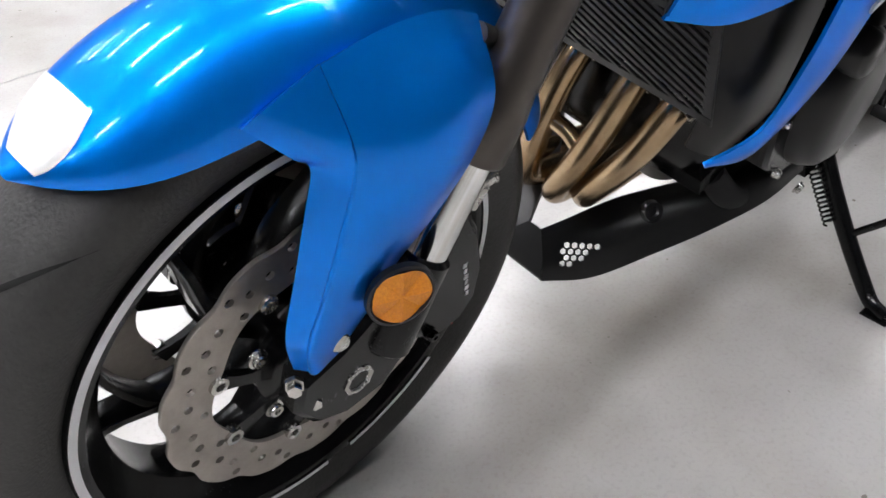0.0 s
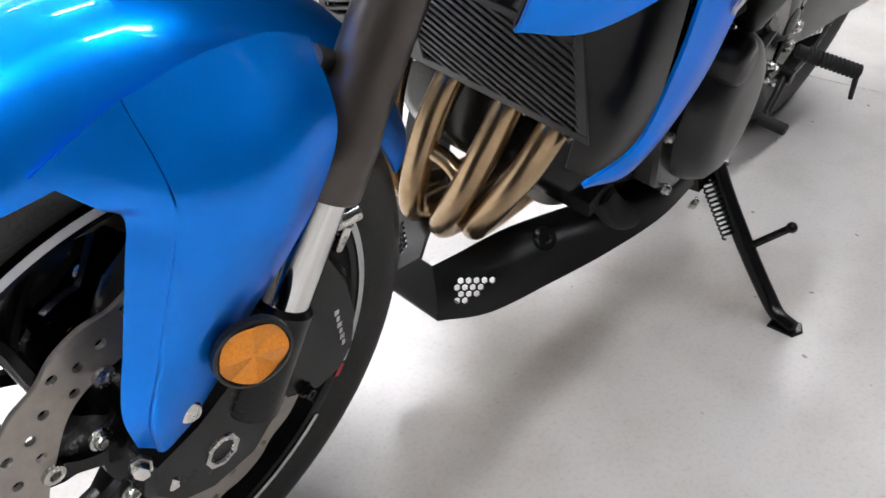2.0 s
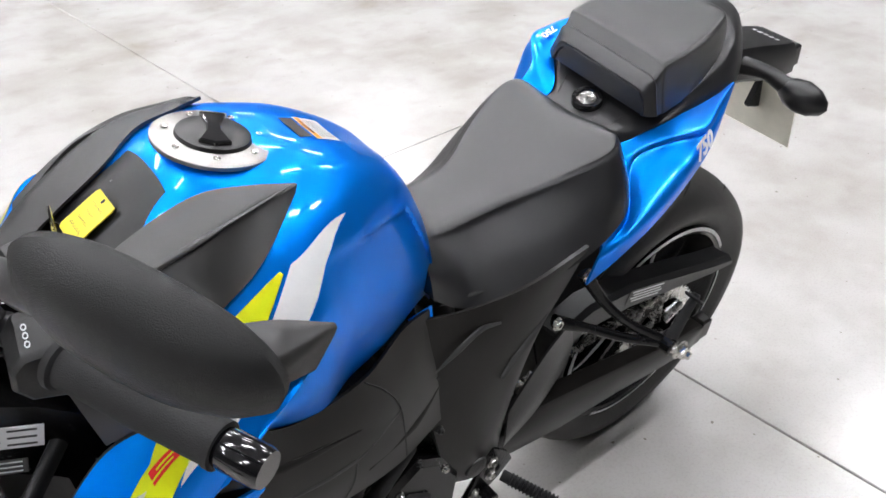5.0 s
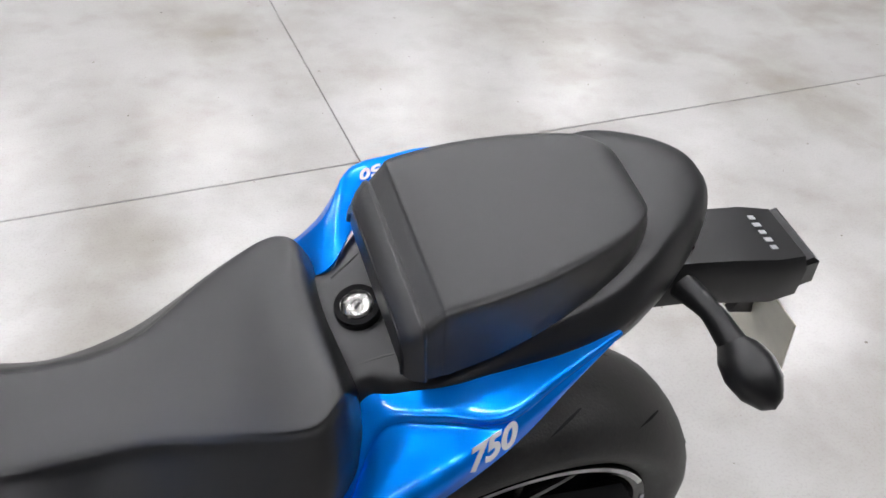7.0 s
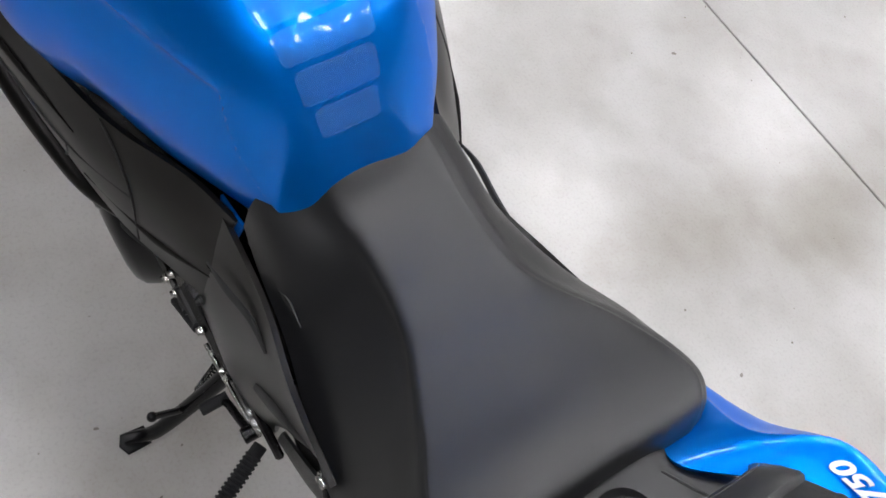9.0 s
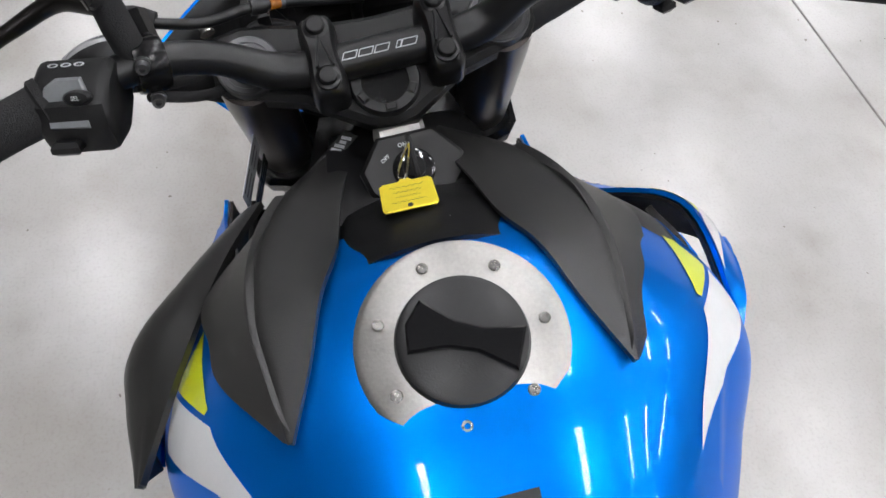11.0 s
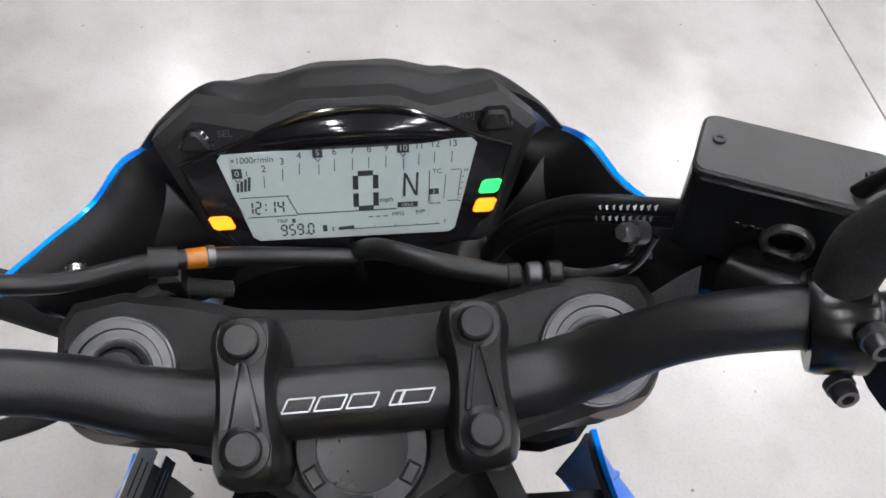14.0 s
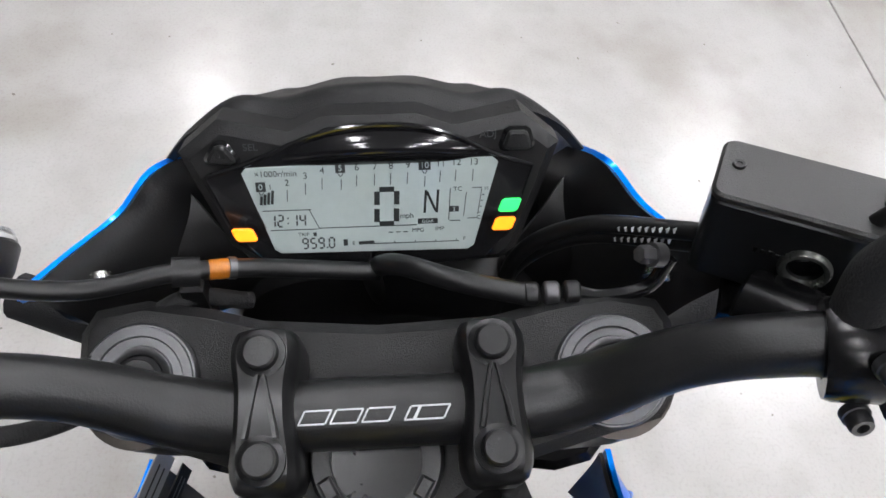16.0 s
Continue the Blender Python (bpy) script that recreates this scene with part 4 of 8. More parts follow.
def build_tank():
    g = sides(TANK_ROWS, 90, 120)
    if normals(g)[28][32].z < 0:
        g = [list(reversed(r)) for r in g]
    # knee recess: the flank steps in below a curved crease
    for r in g:
        for p in r:
            edge = 0.915 + 0.30 * (p.x + 0.02) if p.x > -0.09 else 0.894 - 2.2 * (-0.09 - p.x)
            k = max(0.0, min(1.0, (edge - p.z) / 0.010)) * max(0.0, min(1.0, (0.10 - p.x) / 0.06)) * max(0.0, min(1.0, (p.x + 0.165) / 0.03))
            p.y -= math.copysign(0.007 * k * k * (3 - 2 * k), p.y) * (abs(p.y) > 0.03)
    bm = bmesh.new()
    solid(bm, g)
    tank = part("fuel_tank", bm, BLUE, bike, "glossy metallic blue fuel tank with white and lime stripes")
    # filler cap: pale ring, black lid with a raised bow-tie flap, screws
    c = frame_to(V(0.095, 0, 0.9985), (-0.22, 0, 1), (1, 0, 0))
    bm = bmesh.new()
    lathe(bm, [(0.0, -0.002), (0.062, -0.002), (0.062, 0.002), (0.058, 0.0045), (0.0001, 0.0045)], c, 56, closed=False)
    part("cap_ring", bm, ALLOY, tank, "brushed pale alloy filler ring")
    bm = bmesh.new()
    lathe(bm, [(0.0001, 0.010), (0.034, 0.010), (0.0375, 0.0085), (0.039, 0.004), (0.0001, 0.004)], c, 48, closed=False)
    lid = part("filler_cap", bm, BLACK, tank, "black lockable filler cap")
    bm = bmesh.new()
    plate(bm, [(-0.034, -0.013), (-0.010, -0.007), (0.006, -0.008), (0.028, -0.016), (0.033, 0.0), (0.028, 0.016), (0.006, 0.008), (-0.010, 0.007), (-0.034, 0.013)], c @ pose(0, 0, 0.012, 0, 0, 65), 0.006, 0.0015)
    part("key_flap", bm, GLOSS, lid)
    for k in range(7):
        a = radians(51.4 * k + 15)
        bm = bmesh.new()
        hexbolt(bm, c @ V(0.0485 * math.cos(a), 0.0485 * math.sin(a), 0.0045), c.to_3x3() @ V(0, 0, 1), 0.0036, 0.002, 1.0)
        part("cap_screw", bm, STEEL, tank)
    # stripes on both flanks
    for s in (1, -1):
        f = (lambda v: 0.5 + 0.5 * v) if s > 0 else (lambda v: 0.5 - 0.5 * v)
        bm = bmesh.new()
        decal(bm, g, [(0.040, f(0.55)), (0.112, f(0.605)), (0.205, f(0.507)), (0.200, f(0.497))], 0.0009, 12, 8)
        part("lime_stripe", bm, YELLOW, tank, "lime yellow stripe")
        bm = bmesh.new()
        decal(bm, g, [(0.120, f(0.61)), (0.205, f(0.64)), (0.410, f(0.475)), (0.230, f(0.495))], 0.0009, 12, 8)
        part("white_stripe", bm, WHITE, tank, "white stripe")
    # warning label behind the cap
    nv = 0.5
    bm = bmesh.new()
    decal(bm, g, [(0.426, nv - 0.045), (0.456, nv - 0.045), (0.456, nv + 0.035), (0.426, nv + 0.035)], 0.0009, 4, 6)
    part("label_strip", bm, PRINT, tank, "small dark printed label strip")
    bm = bmesh.new()
    decal(bm, g, [(0.461, nv - 0.056), (0.519, nv - 0.056), (0.519, nv + 0.042), (0.461, nv + 0.042)], 0.0009, 6, 6)
    lab = part("warning_label", bm, WHITE, tank, "white and orange warning label")
    bm = bmesh.new()
    decal(bm, g, [(0.463, nv - 0.054), (0.474, nv - 0.054), (0.474, nv + 0.040), (0.463, nv + 0.040)], 0.0014, 4, 6)
    part("orange_band", bm, ORANGE, lab)
    y = (on_grid(g, 0.464, nv, 0) - on_grid(g, 0.473, nv, 0)).normalized()
    x = V(0, -1, 0)
    letters("label_text", "WARNING", 0.0062, Matrix.Translation(on_grid(g, 0.4685, nv - 0.006, 0.0022)) @ Matrix((x, y, x.cross(y))).transposed().to_4x4(), PRINT, lab, 0.0001, bold=0.01)
    for k in range(5):
        bm = bmesh.new()
        u = 0.479 + 0.0075 * k
        decal(bm, g, [(u, nv - 0.048), (u + 0.0016, nv - 0.048), (u + 0.0016, nv + (0.030 if k < 4 else -0.02)), (u, nv + (0.030 if k < 4 else -0.02))], 0.0014, 1, 6)
        part("print_line", bm, PRINT, lab)
    # clear tank protector: a thin stepped film
    film = bpy.data.materials.new("clear_film")
    film.use_nodes = True
    b = film.node_tree.nodes["Principled BSDF"]
    b.inputs["Base Color"].default_value, b.inputs["Roughness"].default_value, b.inputs["Alpha"].default_value = (0.45, 0.70, 1, 1), 0.04, 0.07
    seg = [(0.530, 0.604, 0.106), (0.612, 0.660, 0.092), (0.668, 0.722, 0.082), (0.730, 0.788, 0.068)]
    for u0, u1, w in seg:
        bm = bmesh.new()
        k = 8
        rows = [[on_grid(g, u0 + (u1 - u0) * i / k, nv + w * (-1 + 2 * j / k) * (0.86 if i in (0, k) else 1), 0.0016 if 0 < i < k and 0 < j < k else 0.0003) for j in range(k + 1)] for i in range(k + 1)]
        grid_faces(bm, rows)
        part("tank_protector", bm, film, tank, "clear stepped tank protector film")
    # black covers on the tank's shoulders
    both("tank_cover", [
        [(0.345, 0.036, 0.890), (0.268, 0.052, 0.936), (0.198, 0.060, 0.974), (0.150, 0.074, 0.998), (0.105, 0.087, 0.998), (0.062, 0.1035, 0.9935)],
        [(0.350, 0.040, 0.897), (0.272, 0.082, 0.940), (0.203, 0.102, 0.974), (0.150, 0.108, 0.992), (0.105, 0.107, 0.9945), (0.062, 0.1050, 0.9932)],
        [(0.351, 0.045, 0.898), (0.274, 0.096, 0.938), (0.206, 0.115, 0.970), (0.151, 0.119, 0.986), (0.106, 0.114, 0.990), (0.062, 0.1062, 0.9925)],
        [(0.351, 0.047, 0.895), (0.275, 0.099, 0.934), (0.207, 0.119, 0.966), (0.152, 0.122, 0.981), (0.108, 0.116, 0.9865), (0.063, 0.1068, 0.9915)],
        [(0.345, 0.056, 0.878), (0.282, 0.118, 0.900), (0.215, 0.162, 0.920), (0.168, 0.158, 0.936), (0.125, 0.148, 0.958), (0.066, 0.1095, 0.9875)],
    ], 36, 40, 0.004, COVER, tank, "satin black moulded tank cover", shift=0.012)
    both("tank_trim", [
        [(0.318, 0.118, 0.888), (0.262, 0.144, 0.907), (0.210, 0.163, 0.921), (0.150, 0.187, 0.925), (0.094, 0.2145, 0.9125)],
        [(0.316, 0.132, 0.884), (0.258, 0.166, 0.906), (0.205, 0.192, 0.919), (0.148, 0.206, 0.918), (0.093, 0.2170, 0.9110)],
        [(0.312, 0.150, 0.868), (0.256, 0.182, 0.895), (0.202, 0.214, 0.910), (0.148, 0.224, 0.905), (0.096, 0.2200, 0.9040)],
        [(0.304, 0.160, 0.832), (0.256, 0.190, 0.872), (0.205, 0.226, 0.890), (0.160, 0.231, 0.884), (0.118, 0.2190, 0.866)],
    ], 20, 30, 0.006, COVER, tank, "satin black wedge trim under the tank stripe", shift=0.045)
    # dark inner shells that close the gaps behind the covers
    both("cover_inner", [
        [(0.330, 0.045, 0.905), (0.270, 0.085, 0.925), (0.210, 0.11, 0.935)],
        [(0.320, 0.085, 0.880), (0.268, 0.118, 0.895), (0.210, 0.145, 0.905)],
        [(0.300, 0.120, 0.835), (0.262, 0.150, 0.860), (0.210, 0.188, 0.875)],
        [(0.285, 0.135, 0.770), (0.258, 0.155, 0.780), (0.210, 0.185, 0.790)]], 12, 12, 0.004, BLACK, tank, "black inner tank shell", shift=0.028)
    # centre piece between the covers, with the little sticker
    bm = bmesh.new()
    gc = net([[V(x, y, z - 0.35 * y * y / 0.06) for y in (-0.075, -0.04, 0, 0.04, 0.075)] for x, z in ((0.166, 0.9965), (0.186, 0.984), (0.208, 0.971), (0.232, 0.956), (0.250, 0.943))], 16, 16)
    shell(bm, [list(reversed(r)) for r in gc], 0.003)
    part("tank_centre_cover", bm, BLACK, tank, "black satin centre cover ahead of the cap")
    bm = bmesh.new()
    box(bm, (0.020, 0.020, 0.0006), frame_to(V(0.191, -0.010, 0.9815), (0.58, 0, 1), (1, 0, 0)), 0.0001)
    part("info_sticker", bm, PRINT, tank, "small dark information sticker")
    bm = bmesh.new()
    mm = frame_to(V(0.191, -0.010, 0.982), (0.58, 0, 1), (1, 0, 0))
    for k in range(4):
        box(bm, (0.002, 0.013 - 0.002 * (k % 2), 0.0008), mm @ pose(0.007 - 0.0045 * k, 0, 0.0002), 0.0001)
    part("sticker_print", bm, SILVER, tank)
    return g


build_tank()


SHROUD_ROWS = [
    [(0.477, 0.184, 0.708), (0.437, 0.184, 0.722), (0.372, 0.172, 0.771), (0.302, 0.164, 0.830), (0.232, 0.211, 0.879), (0.124, 0.216, 0.863)],
    [(0.484, 0.184, 0.678), (0.434, 0.199, 0.703), (0.364, 0.203, 0.749), (0.299, 0.208, 0.812), (0.231, 0.228, 0.860), (0.150, 0.230, 0.860)],
    [(0.490, 0.181, 0.643), (0.437, 0.207, 0.668), (0.364, 0.225, 0.722), (0.298, 0.236, 0.781), (0.243, 0.242, 0.827), (0.187, 0.241, 0.850)],
    [(0.492, 0.173, 0.607), (0.447, 0.206, 0.626), (0.377, 0.231, 0.687), (0.311, 0.245, 0.742), (0.263, 0.247, 0.786), (0.220, 0.246, 0.832)],
]


def build_shrouds():
    up = both("radiator_shroud", SHROUD_ROWS, 18, 44, 0.004, BLUE, bike, "glossy metallic blue radiator shroud with lime and white stripes", tuck=0.032)
    # soft ridges along the panel
    for ob, g in up:
        high = g[0][20].z > g[-1][20].z
        ahead = g[9][0].x > g[9][-1].x
        q = lambda u, v: on_grid(g, u if high else 1 - u, v if ahead else 1 - v, 0.0002)
        for line in ([(0.86, 0.06), (0.76, 0.24), (0.69, 0.45), (0.64, 0.68), (0.62, 0.92)], [(0.05, 0.22), (0.35, 0.15), (0.70, 0.06)], [(0.95, 0.30), (0.90, 0.55), (0.86, 0.80)]):
            bm = bmesh.new()
            tube(bm, [q(u, v) for u, v in line], [0.0006] + [0.0024] * (len(line) - 2) + [0.0006], 40, 10, flat=0.5)
            part("ridge", bm, BLUE, ob)
    lower = [
        [(0.489, 0.171, 0.611), (0.445, 0.203, 0.631), (0.376, 0.227, 0.691), (0.309, 0.240, 0.747), (0.250, 0.242, 0.770), (0.193, 0.240, 0.768)],
        [(0.491, 0.171, 0.607), (0.441, 0.205, 0.616), (0.368, 0.231, 0.661), (0.305, 0.247, 0.705), (0.250, 0.248, 0.744), (0.194, 0.242, 0.764)],
        [(0.492, 0.170, 0.603), (0.438, 0.202, 0.600), (0.360, 0.231, 0.629), (0.301, 0.247, 0.672), (0.253, 0.253, 0.714), (0.196, 0.240, 0.760)],
    ]
    for (ob, g), s in zip(up, (1, -1)):
        # the grid may run either way across; find which end is the upper edge
        top0 = g[0][0].z > g[-1][0].z
        front0 = g[0][0].x > g[0][-1].x
        def q(across, along):
            return (across if top0 else 1 - across, along if front0 else 1 - along)
        bm = bmesh.new()
        decal(bm, g, [q(0.549, 0.380), q(0.545, 0.660), q(0.376, 0.749), q(0.237, 0.654)], 0.0009, 12, 8)
        decal(bm, g, [q(0.237, 0.654), q(0.376, 0.749), q(0.045, 0.830), q(0.012, 0.731)], 0.0009, 10, 8)
        part("lime_stripe", bm, YELLOW, ob, "lime yellow stripe")
        bm = bmesh.new()
        decal(bm, g, [q(0.517, 0.695), q(0.391, 0.843), q(0.030, 0.925), q(0.013, 0.850)], 0.0009, 14, 8)
        part("white_stripe", bm, WHITE, ob, "white stripe")

        def inner(quad, s0, s1, t0, t1):
            a_, b_, c_, d_ = (V(*p, 0) for p in quad)
            at = lambda s_, t_: ((a_ * (1 - s_) + b_ * s_) * (1 - t_) + (d_ * (1 - s_) + c_ * s_) * t_).xy[:]
            return [q(*at(s0, t0)), q(*at(s1, t0)), q(*at(s1, t1)), q(*at(s0, t1))]

        # slanted block lettering as plain shapes
        blocks = [((0.292, 0.344), (0.338, 0.412), (0.266, 0.450), (0.222, 0.386)), ((0.345, 0.424), (0.384, 0.489), (0.330, 0.522), (0.282, 0.458)), ((0.386, 0.498), (0.430, 0.585), (0.366, 0.620), (0.326, 0.540))]
        for k, quad in enumerate(blocks):
            bm = bmesh.new()
            decal(bm, g, [q(*p) for p in quad], 0.0010, 6, 6)
            blk = part("model_mark", bm, SILVER, ob, "silver slanted block mark")
            for o in (0, 1):
                bm = bmesh.new()
                lead = (k + o) % 2
                decal(bm, g, inner(quad, 0.22 + 0.36 * o, 0.38 + 0.36 * o, 0.22 if lead else -0.02, 1.02 if lead else 0.78), 0.0016, 2, 4)
                part("mark_gap", bm, BLUE, blk)
        quad = ((0.378, 0.641), (0.300, 0.728), (0.205, 0.725), (0.279, 0.642))
        bm = bmesh.new()
        decal(bm, g, [q(*p) for p in quad], 0.0017, 6, 6)
        mk = part("model_mark", bm, RED, ob, "red slanted block mark")
        for o in (0, 1):
            bm = bmesh.new()
            decal(bm, g, inner(quad, 0.24 if o else -0.02, 1.02 if o else 0.78, 0.26 + 0.32 * o, 0.40 + 0.32 * o), 0.0022, 4, 2)
            part("mark_gap", bm, YELLOW, mk)
    both("shroud_lower", lower, 10, 44, 0.004, BLUE, bike, "blue lower edge of the shroud", tuck=0.032)
    both("shroud_inner", [[(x - 0.002, y - 0.0055, z - 0.002) for x, y, z in r] for r in SHROUD_ROWS], 12, 36, 0.003, BLACK, bike, "black inner face of the shroud", tuck=0.032)
    # lower blue blade with the pale maker's mark as plain shapes
    lp = both("side_blade_panel", [
        [(0.383, 0.200, 0.434), (0.349, 0.225, 0.474), (0.352, 0.240, 0.560), (0.360, 0.248, 0.645), (0.340, 0.256, 0.700)],
        [(0.381, 0.201, 0.432), (0.340, 0.226, 0.455), (0.320, 0.244, 0.540), (0.325, 0.256, 0.630), (0.302, 0.262, 0.718)],
        [(0.379, 0.200, 0.429), (0.328, 0.220, 0.436), (0.284, 0.238, 0.512), (0.284, 0.252, 0.610), (0.262, 0.262, 0.735)],
    ], 14, 36, 0.004, BLUE, bike, "blue lower side blade with a silver mark")
    for (ob, g), s in zip(lp, (1, -1)):
        base = V(0.300, s * 0.2580, 0.625)
        m = Matrix.Translation(base) @ (Matrix((V(-0.93, 0, 0.36), V(0.36, s * 0.12, 0.92).normalized(), V(0, s, 0))).transposed().to_4x4())
        for o, f in ((0.010, 1), (-0.010, -1)):
            bm = bmesh.new()
            pts = [(-0.022, 0.004 * f), (-0.004, 0.012 * f), (0.022, 0.012 * f), (0.022, 0.004 * f), (0.004, 0.002 * f), (0.010, -0.007 * f), (-0.006, -0.009 * f)]
            plate(bm, [(x * f, y + o) for x, y in pts], m, 0.003, 0.0006)
            part("mark", bm, SILVER, ob, "silver angular mark")
    return up


build_shrouds()


def skewed(rows, nu, nv, roll=0.0):
    """A full-width grid from half sections, each about its own middle: rows of (x, middle, [(y, z), ...])."""
    cols = []
    for x, mid, prof in rows:
        right = [V(x, mid - y, z + roll * y) for y, z in reversed(prof[1:])]
        cols.append(right + [V(x, mid + y, z - roll * y) for y, z in prof])
    g = net(cols, nu, nv)
    return g if normals(g)[nu // 2][nv // 2].z > 0 else [list(reversed(r)) for r in g]


def build_seat():
    # rider's seat: a flat top between two creases, steep flanks, from the nose to the raised rear edge
    rows = [
        (-0.128, [(-0.106, 0.735), (-0.104, 0.765), (-0.088, 0.783), (-0.074, 0.794), (-0.060, 0.798), (-0.02, 0.800), (0.020, 0.799), (0.036, 0.796), (0.056, 0.790), (0.092, 0.774), (0.108, 0.735)]),
        (-0.168, [(-0.114, 0.712), (-0.110, 0.742), (-0.092, 0.762), (-0.080, 0.770), (-0.068, 0.773), (-0.02, 0.773), (0.018, 0.773), (0.032, 0.770), (0.044, 0.763), (0.088, 0.742), (0.114, 0.704)]),
        (-0.225, [(-0.122, 0.692), (-0.116, 0.722), (-0.092, 0.752), (-0.079, 0.761), (-0.066, 0.763), (-0.02, 0.762), (0.014, 0.763), (0.028, 0.759), (0.038, 0.749), (0.080, 0.716), (0.120, 0.682)]),
        (-0.300, [(-0.138, 0.702), (-0.130, 0.730), (-0.100, 0.758), (-0.087, 0.768), (-0.072, 0.773), (-0.02, 0.772), (0.022, 0.773), (0.037, 0.770), (0.048, 0.759), (0.095, 0.728), (0.136, 0.692)]),
        (-0.380, [(-0.154, 0.734), (-0.150, 0.760), (-0.134, 0.785), (-0.122, 0.797), (-0.104, 0.805), (-0.02, 0.805), (0.055, 0.806), (0.072, 0.803), (0.084, 0.791), (0.125, 0.752), (0.152, 0.722)]),
        (-0.440, [(-0.150, 0.758), (-0.150, 0.785), (-0.144, 0.812), (-0.134, 0.826), (-0.116, 0.837), (-0.02, 0.838), (0.085, 0.842), (0.102, 0.838), (0.114, 0.824), (0.138, 0.790), (0.150, 0.756)]),
        (-0.470, [(-0.140, 0.772), (-0.139, 0.795), (-0.134, 0.822), (-0.124, 0.838), (-0.106, 0.848), (-0.02, 0.842), (0.070, 0.852), (0.088, 0.848), (0.100, 0.834), (0.120, 0.800), (0.130, 0.775)]),
        (-0.488, [(-0.120, 0.776), (-0.119, 0.790), (-0.114, 0.812), (-0.105, 0.824), (-0.090, 0.830), (-0.02, 0.826), (0.055, 0.834), (0.070, 0.830), (0.080, 0.818), (0.095, 0.800), (0.105, 0.778)]),
        (-0.498, [(-0.105, 0.776), (-0.104, 0.782), (-0.100, 0.792), (-0.092, 0.800), (-0.080, 0.803), (-0.02, 0.802), (0.045, 0.805), (0.058, 0.802), (0.066, 0.796), (0.080, 0.785), (0.090, 0.778)]),
    ]
    g = net([[V(x, y, z) for y, z in prof] for x, prof in rows], 64, 84)
    # the nose hugs the tank: it reaches forward at the sides only
    for r in g:
        for p in r:
            k = 1 - min(1, abs(p.y) / 0.095)
            if p.x > -0.20:
                p.x -= 0.018 * k * k * (3 - 2 * k) * min(1, (p.x + 0.20) / 0.06)
    bm = bmesh.new()
    solid(bm, g)
    seat = part("rider_seat", bm, SEAT, bike, "black vinyl rider's seat with creased edges")
    bm = bmesh.new()
    tube(bm, [V(-0.138, 0.110, 0.722), V(-0.170, 0.106, 0.709), V(-0.200, 0.103, 0.702), V(-0.228, 0.104, 0.698)], [0.001, 0.0035, 0.0035, 0.001], 14, 8, flat=0.6)
    part("seam", bm, PRINT, seat)
    # pillion pad: a flat plateau with bevelled edges that narrows to the rear
    def ring_of(top, half, low, drop):
        return [(0.000, top), (half * 0.55, top), (half * 0.86, top - 0.0008), (half * 0.95, top - 0.003), (half, top - 0.008), (half + 0.005, (top + low) / 2), (half + 0.007 + drop, low)]
    rows = [
        (-0.5290, -0.0130, ring_of(0.884, 0.074, 0.866, 0.000)),
        (-0.5310, -0.0135, ring_of(0.898, 0.082, 0.866, 0.002)),
        (-0.5390, -0.0145, ring_of(0.911, 0.088, 0.866, 0.006)),
        (-0.5480, -0.0170, ring_of(0.918, 0.092, 0.866, 0.008)),
        (-0.5620, -0.0200, ring_of(0.931, 0.094, 0.865, 0.008)),
        (-0.5720, -0.0220, ring_of(0.936, 0.096, 0.865, 0.008)),
        (-0.6200, -0.0270, ring_of(0.938, 0.097, 0.868, 0.006)),
        (-0.6750, -0.0330, ring_of(0.938, 0.093, 0.874, 0.004)),
        (-0.7300, -0.0390, ring_of(0.938, 0.083, 0.884, 0.002)),
        (-0.7700, -0.0430, ring_of(0.937, 0.072, 0.892, 0.000)),
        (-0.7950, -0.0455, ring_of(0.934, 0.058, 0.898, 0.000)),
        (-0.8100, -0.0470, ring_of(0.927, 0.042, 0.902, 0.000)),
        (-0.8170, -0.0480, ring_of(0.914, 0.026, 0.902, 0.000)),
    ]
    g = skewed(rows, 72, 64, 0.06)
    bm = bmesh.new()
    solid(bm, g)
    pil = part("pillion_seat", bm, SEAT, bike, "black vinyl pillion seat with a grab strap")
    bm = bmesh.new()
    cross = ((0.055, -0.001), (0.066, 0.0035), (0.080, 0.0046), (0.092, 0.0046), (0.096, 0.0030), (0.100, 0.0046), (0.160, 0.0050), (0.235, 0.0046), (0.250, 0.0030), (0.257, -0.001))
    grid_faces(bm, [[on_grid(g, u, k / 48, lift) for k in range(49)] for u, lift in cross])
    part("grab_strap", bm, SEAT, pil, "black stitched grab strap across the pillion seat")
